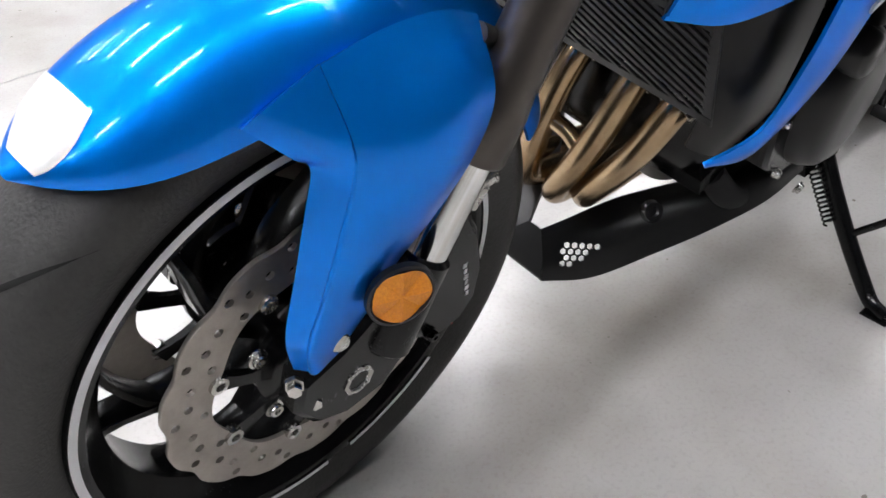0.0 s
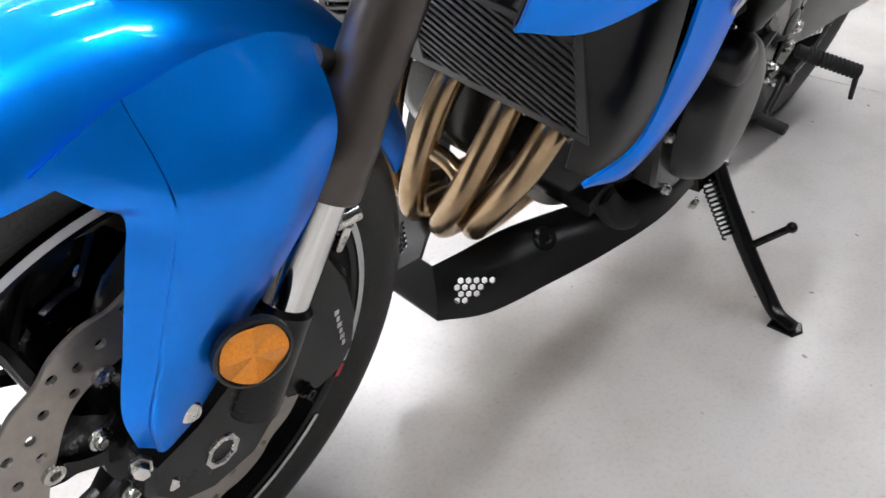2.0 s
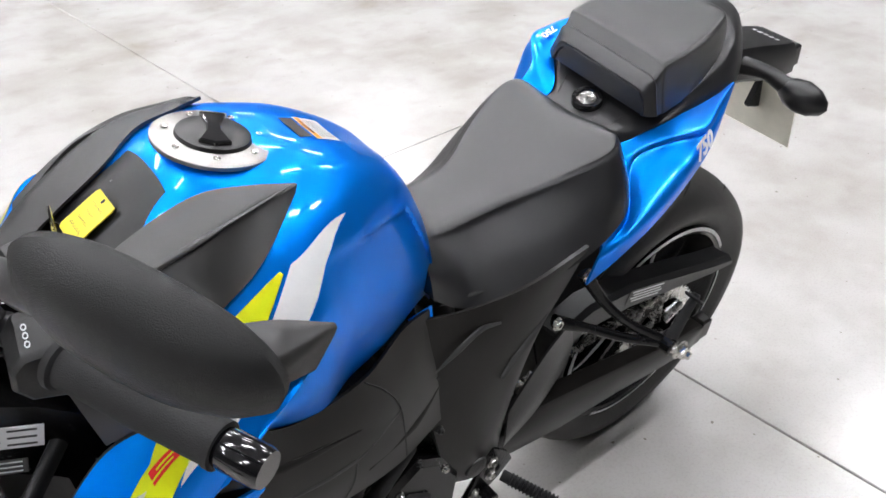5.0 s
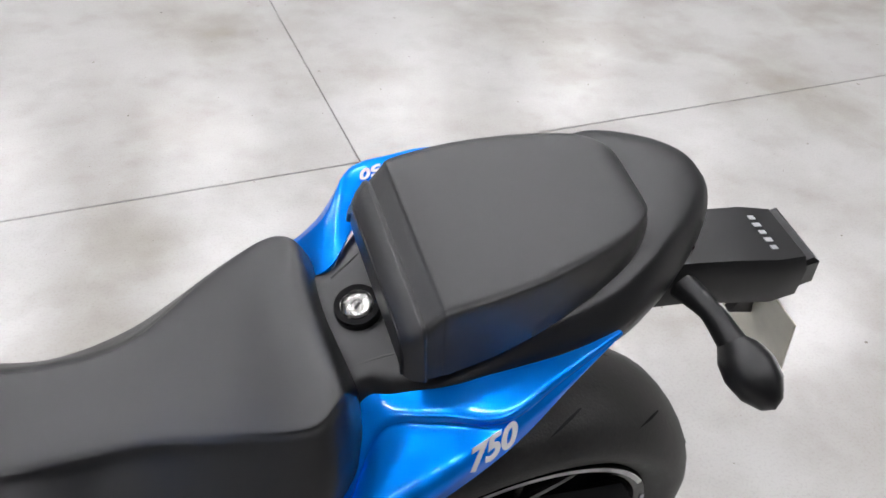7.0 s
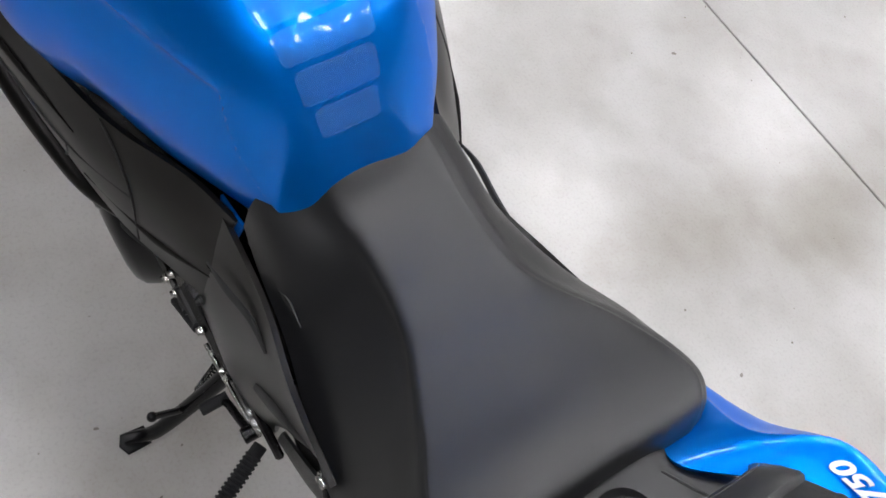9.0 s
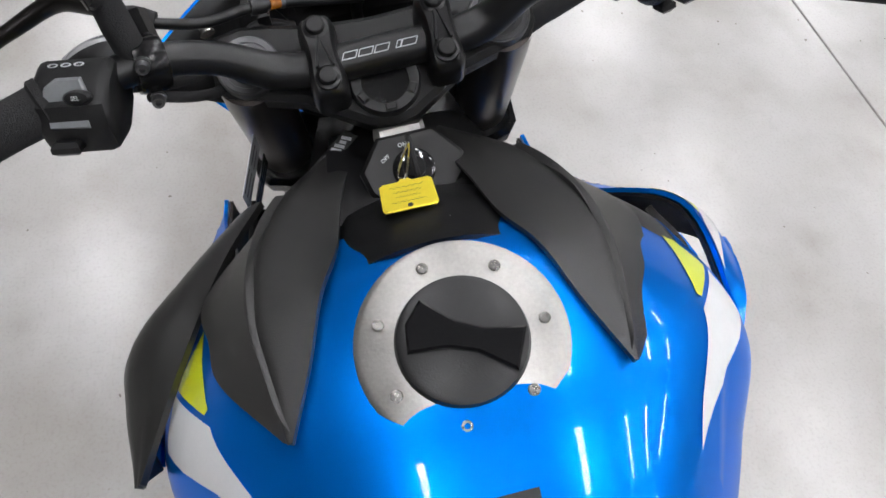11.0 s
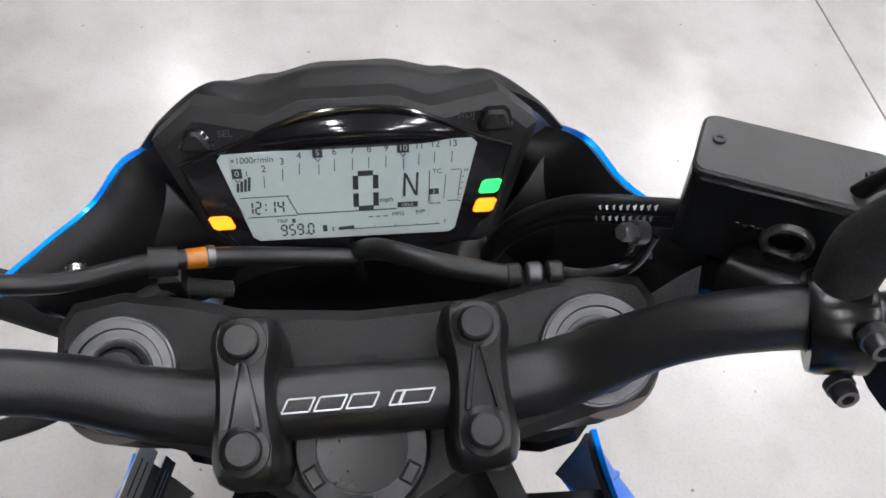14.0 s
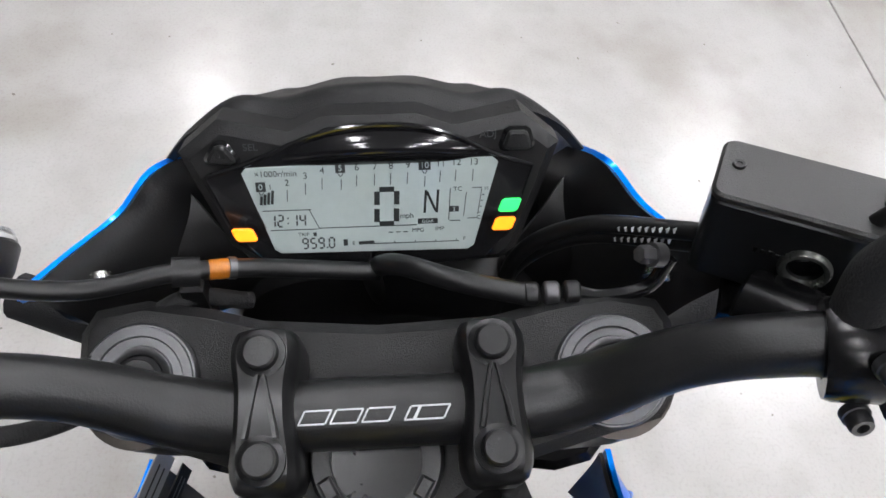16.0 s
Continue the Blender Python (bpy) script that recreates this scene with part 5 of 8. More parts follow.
    # tail body: the black tray under the pillion, drawn out into the rounded cowl behind it
    rows = [
        (-0.462, -0.004, [(0.000, 0.816), (0.060, 0.814), (0.096, 0.802), (0.104, 0.780), (0.090, 0.730)]),
        (-0.500, -0.008, [(0.000, 0.838), (0.050, 0.835), (0.068, 0.824), (0.074, 0.800), (0.070, 0.745)]),
        (-0.530, -0.014, [(0.000, 0.848), (0.055, 0.846), (0.084, 0.838), (0.092, 0.815), (0.085, 0.755)]),
        (-0.580, -0.026, [(0.000, 0.862), (0.090, 0.862), (0.111, 0.856), (0.118, 0.843), (0.110, 0.780)]),
        (-0.640, -0.036, [(0.000, 0.875), (0.095, 0.875), (0.115, 0.867), (0.126, 0.849), (0.116, 0.795)]),
        (-0.730, -0.043, [(0.000, 0.886), (0.090, 0.886), (0.112, 0.874), (0.128, 0.849), (0.116, 0.808)]),
        (-0.770, -0.045, [(0.000, 0.896), (0.080, 0.894), (0.102, 0.883), (0.121, 0.850), (0.108, 0.815)]),
        (-0.805, -0.054, [(0.000, 0.908), (0.072, 0.905), (0.096, 0.892), (0.113, 0.853), (0.100, 0.815)]),
        (-0.840, -0.061, [(0.000, 0.912), (0.060, 0.907), (0.084, 0.892), (0.099, 0.855), (0.086, 0.822)]),
        (-0.885, -0.069, [(0.000, 0.906), (0.044, 0.901), (0.062, 0.887), (0.073, 0.860), (0.062, 0.836)]),
        (-0.918, -0.074, [(0.000, 0.895), (0.025, 0.892), (0.038, 0.882), (0.045, 0.864), (0.038, 0.848)]),
        (-0.934, -0.076, [(0.000, 0.880), (0.009, 0.879), (0.014, 0.875), (0.017, 0.867), (0.013, 0.860)]),
    ]
    gc = skewed(rows, 64, 48, 0.10)
    bm = bmesh.new()
    solid(bm, gc)
    body = part("tail_cowl", bm, COWL, bike, "satin black tail cowl under and behind the pillion seat")
    # pale edge line behind the pillion, and the joint across the tray
    bm = bmesh.new()
    tube(bm, [V(-0.8215 + 0.020 * (t / 0.048) ** 2, -0.052 + t, 0.9065 - 0.05 * t - 2.2 * t * t) for t in (-0.048, -0.03, -0.01, 0.01, 0.03, 0.048)], 0.0013, 24, 8)
    part("edge_line", bm, SILVER, body, "thin pale edge line")
    for s in (1, -1):
        bm = bmesh.new()
        tube(bm, [V(-0.500, -0.010 + s * 0.050, 0.8345 - s * 0.005), V(-0.522, -0.014 + s * 0.056, 0.8425 - s * 0.0055), V(-0.545, -0.018 + s * 0.064, 0.8495 - s * 0.006)], 0.0014, 10, 6)
        part("joint", bm, PRINT, body)
    # seat lock
    c = frame_to(V(-0.5136, -0.0127, 0.8490), (0.22, 0.08, 1), (1, 0, 0))
    bm = bmesh.new()
    lathe(bm, [(0.0145, 0.001), (0.0165, 0.004), (0.0225, 0.004), (0.024, 0.0), (0.024, -0.006), (0.0145, -0.006)], c, 32)
    part("lock_surround", bm, GLOSS, body)
    bm = bmesh.new()
    lathe(bm, [(0.0001, 0.001), (0.006, 0.001), (0.0065, 0.002), (0.011, 0.0025), (0.0125, 0.0035), (0.0145, 0.002), (0.0145, -0.004), (0.0001, -0.004)], c, 32, closed=False)
    lk = part("seat_lock", bm, STEEL, body, "bright metal key lock")
    bm = bmesh.new()
    box(bm, (0.008, 0.002, 0.001), c @ pose(0, 0, 0.0016, 0, 0, 40), 0.0002)
    part("keyhole", bm, PRINT, lk)
    # blue tail sides: an upper face, a ridge with a groove under it, and the lower face with the mark
    left = [
        [(-0.400, 0.142, 0.742), (-0.455, 0.122, 0.775), (-0.503, 0.060, 0.810), (-0.580, 0.088, 0.840), (-0.640, 0.090, 0.843), (-0.700, 0.088, 0.846), (-0.756, 0.078, 0.847)],
        [(-0.402, 0.148, 0.730), (-0.457, 0.136, 0.758), (-0.506, 0.088, 0.806), (-0.556, 0.110, 0.834), (-0.611, 0.132, 0.845), (-0.680, 0.109, 0.850), (-0.758, 0.081, 0.848)],
        [(-0.403, 0.151, 0.724), (-0.459, 0.142, 0.750), (-0.507, 0.097, 0.801), (-0.556, 0.118, 0.829), (-0.611, 0.139, 0.840), (-0.681, 0.114, 0.846), (-0.759, 0.082, 0.846)],
        [(-0.404, 0.151, 0.720), (-0.460, 0.143, 0.745), (-0.508, 0.099, 0.795), (-0.556, 0.120, 0.823), (-0.612, 0.139, 0.834), (-0.682, 0.114, 0.843), (-0.759, 0.082, 0.845)],
        [(-0.392, 0.156, 0.700), (-0.445, 0.164, 0.733), (-0.502, 0.165, 0.775), (-0.557, 0.163, 0.813), (-0.620, 0.146, 0.828), (-0.690, 0.116, 0.840), (-0.760, 0.082, 0.844)],
        [(-0.390, 0.150, 0.655), (-0.440, 0.160, 0.690), (-0.500, 0.164, 0.727), (-0.557, 0.162, 0.768), (-0.622, 0.148, 0.806), (-0.690, 0.117, 0.834), (-0.760, 0.081, 0.842)],
    ]
    right = [
        [(-0.400, -0.146, 0.750), (-0.455, -0.120, 0.790), (-0.498, -0.072, 0.838), (-0.560, -0.130, 0.866), (-0.640, -0.150, 0.868), (-0.700, -0.158, 0.870), (-0.765, -0.156, 0.868)],
        [(-0.405, -0.155, 0.742), (-0.462, -0.140, 0.795), (-0.508, -0.125, 0.850), (-0.548, -0.168, 0.876), (-0.600, -0.181, 0.877), (-0.660, -0.184, 0.876), (-0.768, -0.162, 0.870)],
        [(-0.405, -0.160, 0.735), (-0.463, -0.148, 0.785), (-0.508, -0.137, 0.842), (-0.5465, -0.174, 0.868), (-0.600, -0.186, 0.870), (-0.660, -0.188, 0.870), (-0.769, -0.163, 0.868)],
        [(-0.405, -0.165, 0.715), (-0.465, -0.165, 0.765), (-0.510, -0.168, 0.805), (-0.550, -0.186, 0.840), (-0.600, -0.194, 0.850), (-0.660, -0.191, 0.856), (-0.770, -0.163, 0.866)],
        [(-0.405, -0.160, 0.660), (-0.460, -0.170, 0.700), (-0.510, -0.178, 0.735), (-0.560, -0.186, 0.775), (-0.620, -0.188, 0.812), (-0.680, -0.182, 0.838), (-0.771, -0.160, 0.862)],
    ]
    for rows, s in ((left, 1), (right, -1)):
        g = net([[V(*p) for p in r] for r in rows], 40, 48)
        if normals(g)[30][20].y * s < 0:
            g = [list(reversed(r)) for r in g]
        bm = bmesh.new()
        shell(bm, g, 0.004)
        ob = part("tail_side", bm, BLUE, bike, "glossy metallic blue tail side panel with a ridge")
        if s > 0:
            a, b, z = V(-0.557, 0.1610, 0.8170), V(-0.620, 0.1440, 0.8295), V(0.20, 0.85, 0.50)
        else:
            a, b, z = V(-0.603, -0.1680, 0.8765), V(-0.553, -0.1560, 0.8745), V(0.0, -0.15, 1.0)
        x = (b - a).normalized()
        y = z.cross(x).normalized()
        z = x.cross(y)
        m = Matrix.Translation((a + b) / 2 + z * 0.0045) @ Matrix((x, y, z)).transposed().to_4x4()
        letters("capacity_mark", "750", 0.030 if s > 0 else 0.022, m @ Matrix.Diagonal((1.15, 0.95, 1, 1)), WHITE, ob, 0.0004, 0.5, bold=0.035)


build_seat()


# ---- frame, engine, stand, rear ----
def bolt(p, d, r, parent, mat=None, h=0.006):
    bm = bmesh.new()
    hexbolt(bm, V(*p), d, r, h, 1.25)
    return part("bolt", bm, mat or STEEL, parent)


def build_frame():
    spar = both("frame_spar", [
        [(0.255, 0.195, 0.850), (0.205, 0.215, 0.835), (0.139, 0.206, 0.785), (0.030, 0.176, 0.752), (-0.060, 0.132, 0.742), (-0.118, 0.112, 0.728)],
        [(0.250, 0.222, 0.800), (0.200, 0.232, 0.780), (0.125, 0.222, 0.735), (0.030, 0.198, 0.705), (-0.060, 0.156, 0.700), (-0.115, 0.126, 0.690)],
        [(0.235, 0.232, 0.740), (0.190, 0.238, 0.715), (0.110, 0.228, 0.680), (0.020, 0.206, 0.655), (-0.060, 0.172, 0.650), (-0.120, 0.142, 0.640)],
        [(0.215, 0.228, 0.680), (0.170, 0.232, 0.655), (0.090, 0.224, 0.628), (0.000, 0.206, 0.600), (-0.070, 0.180, 0.580), (-0.125, 0.160, 0.570)],
    ], 20, 40, 0.006, FRAME, bike, "dark bronze-black moulded frame cover")
    for ob, g in spar:
        up = g[0][20].z > g[-1][20].z
        fwd = g[10][0].x > g[10][-1].x
        q = lambda u, v: on_grid(g, u if up else 1 - u, v if fwd else 1 - v, 0.0004)
        for line in ([(0.58, 0.02), (0.60, 0.25), (0.57, 0.50), (0.52, 0.70)], [(0.02, 0.60), (0.22, 0.66), (0.52, 0.70), (0.98, 0.66)], [(0.60, 0.50), (0.80, 0.46), (0.98, 0.40)]):
            bm = bmesh.new()
            tube(bm, [q(u, v) for u, v in line], 0.0016, 30, 8, flat=0.6)
            part("joint", bm, PRINT, ob)
        for line in ([(0.30, 0.05), (0.32, 0.30), (0.33, 0.55)], [(0.78, 0.52), (0.80, 0.75), (0.76, 0.97)]):
            bm = bmesh.new()
            tube(bm, [q(u, v) for u, v in line], [0.001, 0.005, 0.001], 24, 10, flat=0.5)
            part("ridge", bm, FRAME, ob)
    cov = both("seat_side_cover", [
        [(-0.105, 0.120, 0.722), (-0.190, 0.124, 0.700), (-0.280, 0.140, 0.708), (-0.375, 0.150, 0.735)],
        [(-0.085, 0.146, 0.650), (-0.175, 0.146, 0.640), (-0.265, 0.146, 0.650), (-0.355, 0.142, 0.672)],
        [(-0.090, 0.168, 0.570), (-0.165, 0.168, 0.555), (-0.235, 0.160, 0.562), (-0.300, 0.148, 0.600)],
        [(-0.110, 0.176, 0.480), (-0.165, 0.180, 0.465), (-0.210, 0.174, 0.465), (-0.250, 0.160, 0.490)],
        [(-0.135, 0.172, 0.405), (-0.175, 0.176, 0.390), (-0.205, 0.174, 0.385), (-0.235, 0.164, 0.395)],
    ], 30, 24, 0.006, FRAME, bike, "dark moulded side cover and frame plate below the seat")
    for (ob, g), s in zip(cov, (1, -1)):
        # dark slot, and the round pivot cap
        bm = bmesh.new()
        tube(bm, [V(-0.328, s * 0.141, 0.642), V(-0.29, s * 0.149, 0.615), V(-0.25, s * 0.156, 0.592), V(-0.222, s * 0.162, 0.572)], [0.002, 0.006, 0.007, 0.004], 16, 10, flat=0.7)
        part("slot", bm, PRINT, ob, "dark slot in the side cover")
        bm = bmesh.new()
        tube(bm, [V(-0.105, s * 0.149, 0.650), V(-0.145, s * 0.146, 0.665), V(-0.19, s * 0.139, 0.672), V(-0.225, s * 0.141, 0.666)], [0.001, 0.004, 0.004, 0.002], 14, 8, flat=0.6)
        part("groove", bm, PRINT, ob)
        bm = bmesh.new()
        lathe(bm, [(0.0001, 0.006), (0.012, 0.0055), (0.019, 0.003), (0.021, -0.004), (0.0001, -0.004)], frame_to(V(-0.178, s * 0.178, 0.418), (0, s, 0)), 28, closed=False)
        part("pivot_cap", bm, BLACK, ob)
        bolt((-0.101, s * 0.171, 0.558), (0, s, 0), 0.005, ob, BLACK)
    # blue tongue of the tank between covers
    both("tank_tongue", [
        [(-0.085, 0.112, 0.728), (-0.125, 0.108, 0.728)], [(-0.098, 0.126, 0.690), (-0.120, 0.122, 0.692)], [(-0.104, 0.132, 0.664), (-0.108, 0.131, 0.664)]], 10, 4, 0.003, BLUE, bike)
    # cast downtube with its mount bolt, each side
    for s in (1, -1):
        bm = bmesh.new()
        tube(bm, [V(0.255, s * 0.226, 0.690), V(0.205, s * 0.232, 0.640), V(0.150, s * 0.226, 0.590), V(0.105, s * 0.218, 0.548), V(0.080, s * 0.20, 0.50)], [0.030, 0.028, 0.026, 0.022, 0.018], 24, 14, flat=0.62)
        d = part("frame_arm", bm, FRAME, bike, "dark cast frame arm")
        bm = bmesh.new()
        hexbolt(bm, V(0.131, s * 0.234, 0.583), (0, s, 0), 0.010, 0.007, 1.15)
        part("mount_bolt", bm, STEEL, d)
        # main spar hidden behind the covers, up to the steering head
        bm = bmesh.new()
        rows = []
        for x, y, z, h in ((0.415, 0.042, 0.82, 0.05), (0.34, 0.072, 0.79, 0.06), (0.22, 0.145, 0.73, 0.07), (0.05, 0.16, 0.66, 0.08), (-0.12, 0.13, 0.56, 0.08), (-0.2, 0.12, 0.45, 0.08)):
            rows.append([V(x, s * (y + a), z + b * h) for a, b in ((-0.018, -1), (0.018, -0.9), (0.022, 0), (0.018, 0.9), (-0.018, 1))])
        loft(bm, rows)
        part("main_spar", bm, CAST, bike, "black alloy main frame spar")
    # type plates on the steering head side
    for p, w, h, mt in (((0.374, 0.1265, 0.862), 0.062, 0.026, SILVER), ((0.388, 0.124, 0.828), 0.05, 0.018, BLACK)):
        m = Matrix.Translation(p) @ Matrix((V(-0.93, 0.30, -0.2).normalized(), V(-0.2, 0.0, 0.98).normalized(), V(0.35, 0.93, 0.05).normalized())).transposed().to_4x4()
        bm = bmesh.new()
        box(bm, (w, h, 0.001), m, 0.0002)
        pl = part("type_plate", bm, mt, bike, "small printed type plate as bars")
        for k in range(5):
            bm = bmesh.new()
            box(bm, (w * (0.32 if k % 2 else 0.38), h * 0.08, 0.0016), m @ pose((-0.22 if k % 2 else 0.22) * w, h * (0.32 - 0.16 * k), 0.0002), 0.0001)
            part("print_bar", bm, PRINT if mt is SILVER else SILVER, pl)
    # long printed strip beside the steering head
    a, b = V(0.354, 0.0345, 0.9045), V(0.300, 0.0885, 0.9045)
    x = (b - a).normalized()
    z = V(-0.30, 0.15, 0.94).normalized()
    y = z.cross(x).normalized()
    m = Matrix.Translation((a + b) / 2) @ Matrix((x, y, x.cross(y))).transposed().to_4x4()
    bm = bmesh.new()
    box(bm, ((b - a).length, 0.013, 0.0012), m, 0.0003)
    strip = part("printed_strip", bm, PRINT, bike, "long dark printed strip with pale bars")
    for k in range(14):
        bm = bmesh.new()
        box(bm, (0.0032, 0.0085 - 0.003 * (k % 3 == 1), 0.0016), m @ pose(-0.031 + 0.0048 * k, 0, 0.0003, 0, 0, 18), 0.0001)
        part("print_bar", bm, SILVER, strip)
    # shroud brackets with their rubber-mounted bolts
    for s, dy in ((1, 0.0), (-1, 0.020)):
        bm = bmesh.new()
        tube(bm, [V(0.318, s * 0.088 + dy, 0.800), V(0.352, s * 0.112 + dy, 0.782), V(0.385, s * 0.136 + dy, 0.766)], 0.009, 10, 10, flat=0.6)
        br = part("shroud_bracket", bm, BLACK, bike, "black shroud bracket with a rubber-mounted bolt")
        bm = bmesh.new()
        hexbolt(bm, V(0.388, s * 0.136 + dy, 0.772), (0.2, 0, 1), 0.007, 0.010, 1.5)
        part("bracket_bolt", bm, CAST, br)
    # air box and wiring mass ahead of the tank
    bm = bmesh.new()
    rows = [[V(x, hw * math.cos(a), z + hh * math.sin(a)) for a in (2 * math.pi * q / 24 for q in range(24))] for x, z, hw, hh in ((0.37, 0.77, 0.035, 0.05), (0.34, 0.785, 0.060, 0.07), (0.25, 0.80, 0.115, 0.10), (0.05, 0.76, 0.14, 0.10), (-0.1, 0.69, 0.09, 0.06))]
    loft(bm, rows)
    part("airbox", bm, BLACK, bike, "black airbox below the tank")
    for k, (a, r) in enumerate(((0.0, 0.005), (0.02, 0.004), (0.035, 0.006))):
        bm = bmesh.new()
        tube(bm, [V(0.40, 0.14 - a * 0.3, 0.79 - a), V(0.34, 0.155, 0.75 - a), V(0.28, 0.165, 0.735 - a), V(0.2, 0.16, 0.70 - a)], r, 24, 8)
        part("cable", bm, GRIP, bike)


build_frame()


def build_engine():
    bm = bmesh.new()
    rows = []
    for x, y, z0, z1 in ((0.27, 0.10, 0.33, 0.42), (0.24, 0.14, 0.29, 0.47), (0.15, 0.165, 0.245, 0.52), (0.0, 0.17, 0.235, 0.53), (-0.12, 0.15, 0.25, 0.52), (-0.17, 0.12, 0.30, 0.48)):
        zc, hz = (z0 + z1) / 2, (z1 - z0) / 2
        rows.append([V(x, y * (abs(math.cos(a)) ** 0.5) * (1 if math.cos(a) > 0 else -1), zc + hz * (abs(math.sin(a)) ** 0.5) * (1 if math.sin(a) > 0 else -1)) for a in (2 * math.pi * (q + 0.5) / 32 for q in range(32))])
    loft(bm, rows)
    eng = part("crankcase", bm, CAST, bike, "black painted engine crankcase")
    bm = bmesh.new()
    m = pose(0.20, 0, 0.555, 0, 24, 0)
    box(bm, (0.17, 0.33, 0.24), m, 0.02)
    part("cylinder_block", bm, CAST, eng)
    for k in range(7):
        bm = bmesh.new()
        box(bm, (0.19, 0.345, 0.005), m @ pose(0, 0, -0.10 + 0.03 * k), 0.002)
        part("rib", bm, CAST, eng)
    # rounded generator cover on the left
    bm = bmesh.new()
    prof = [(0.0001, 0.053), (0.046, 0.0525), (0.066, 0.049), (0.080, 0.040), (0.088, 0.024), (0.091, 0.004), (0.098, 0.0), (0.098, -0.03), (0.0001, -0.03)]
    lathe(bm, prof, frame_to(V(0.095, 0.180, 0.405), (0, 1, 0.03)) @ Matrix.Diagonal((1.05, 0.86, 1, 1)), 48, closed=False)
    part("generator_cover", bm, CLAMP, eng, "gloss black engine side cover")
    bm = bmesh.new()
    plate(bm, [(0.185, 0.465), (0.210, 0.40), (0.190, 0.335), (0.140, 0.302), (0.06, 0.300), (0.0, 0.34), (-0.005, 0.44), (0.03, 0.50), (0.11, 0.515), (0.16, 0.50)], Matrix.Translation((0, 0.180, 0)) @ pose(0, 0, 0, 90), 0.03, 0.005)
    part("cover_flange", bm, CAST, eng)
    for x, z in ((0.194, 0.403), (0.174, 0.458), (0.120, 0.505), (0.045, 0.497), (0.0, 0.430), (0.012, 0.350), (0.075, 0.306), (0.150, 0.313)):
        bolt((x, 0.196, z), (0, 1, 0), 0.0055, eng)
    bm = bmesh.new()
    lathe(bm, [(0.0001, 0.046), (0.020, 0.045), (0.026, 0.040), (0.029, 0.028), (0.030, -0.02), (0.0001, -0.02)], frame_to(V(0.128, 0.186, 0.478), (0, 1, 0.05)), 32, closed=False)
    part("starter_cover", bm, CLAMP, eng, "gloss black round starter gear cover")
    # sprocket cover
    bm = bmesh.new()
    plate(bm, [(-0.015, 0.50), (0.0, 0.42), (-0.03, 0.34), (-0.09, 0.32), (-0.135, 0.36), (-0.14, 0.44), (-0.105, 0.50), (-0.06, 0.53)], Matrix.Translation((0, 0.165, 0)) @ pose(0, 0, 0, 90), 0.04, 0.008)
    sp = part("sprocket_cover", bm, CAST, eng, "black front sprocket cover")
    for x, z in ((-0.025, 0.49), (-0.105, 0.485), (-0.125, 0.375), (-0.04, 0.35)):
        bolt((x, 0.186, z), (0, 1, 0), 0.005, sp)
    bm = bmesh.new()
    box(bm, (0.05, 0.012, 0.02), pose(-0.055, 0.186, 0.455, 0, -35, 0), 0.003)
    box(bm, (0.035, 0.012, 0.012), pose(-0.045, 0.19, 0.435, 0, 35, 0), 0.003)
    part("clutch_arm", bm, BLACK, sp)
    # shift linkage, water pipes and looms that crowd the flank
    for pts, r in (([V(-0.06, 0.19, 0.38), V(-0.02, 0.196, 0.36), V(0.01, 0.2, 0.33)], 0.007), ([V(0.05, 0.185, 0.52), V(0.03, 0.2, 0.55), V(0.0, 0.195, 0.57), V(-0.05, 0.17, 0.56)], 0.011), ([V(0.12, 0.19, 0.52), V(0.08, 0.205, 0.55), V(0.05, 0.2, 0.60)], 0.009), ([V(0.21, 0.17, 0.42), V(0.24, 0.18, 0.47), V(0.25, 0.17, 0.52)], 0.012)):
        bm = bmesh.new()
        tube(bm, pts, r, 18, 10)
        part("hose", bm, GRIP, eng)
    # oil filter end and drain
    bm = bmesh.new()
    rod(bm, V(0.13, 0.050, 0.300), V(0.208, 0.070, 0.273), 0.034, segs=40, bevel=0.005)
    part("oil_filter", bm, ALLOY, eng, "bare metal oil filter")
    bm = bmesh.new()
    box(bm, (0.05, 0.06, 0.05), pose(0.215, 0.12, 0.31, 0, 20, 0), 0.012)
    part("oil_cooler_joint", bm, CAST, eng)
    bm = bmesh.new()
    tube(bm, [V(0.20, 0.14, 0.30), V(0.17, 0.16, 0.265), V(0.12, 0.165, 0.255)], 0.018, 14, 12)
    part("lower_hose", bm, GRIP, eng)


build_engine()


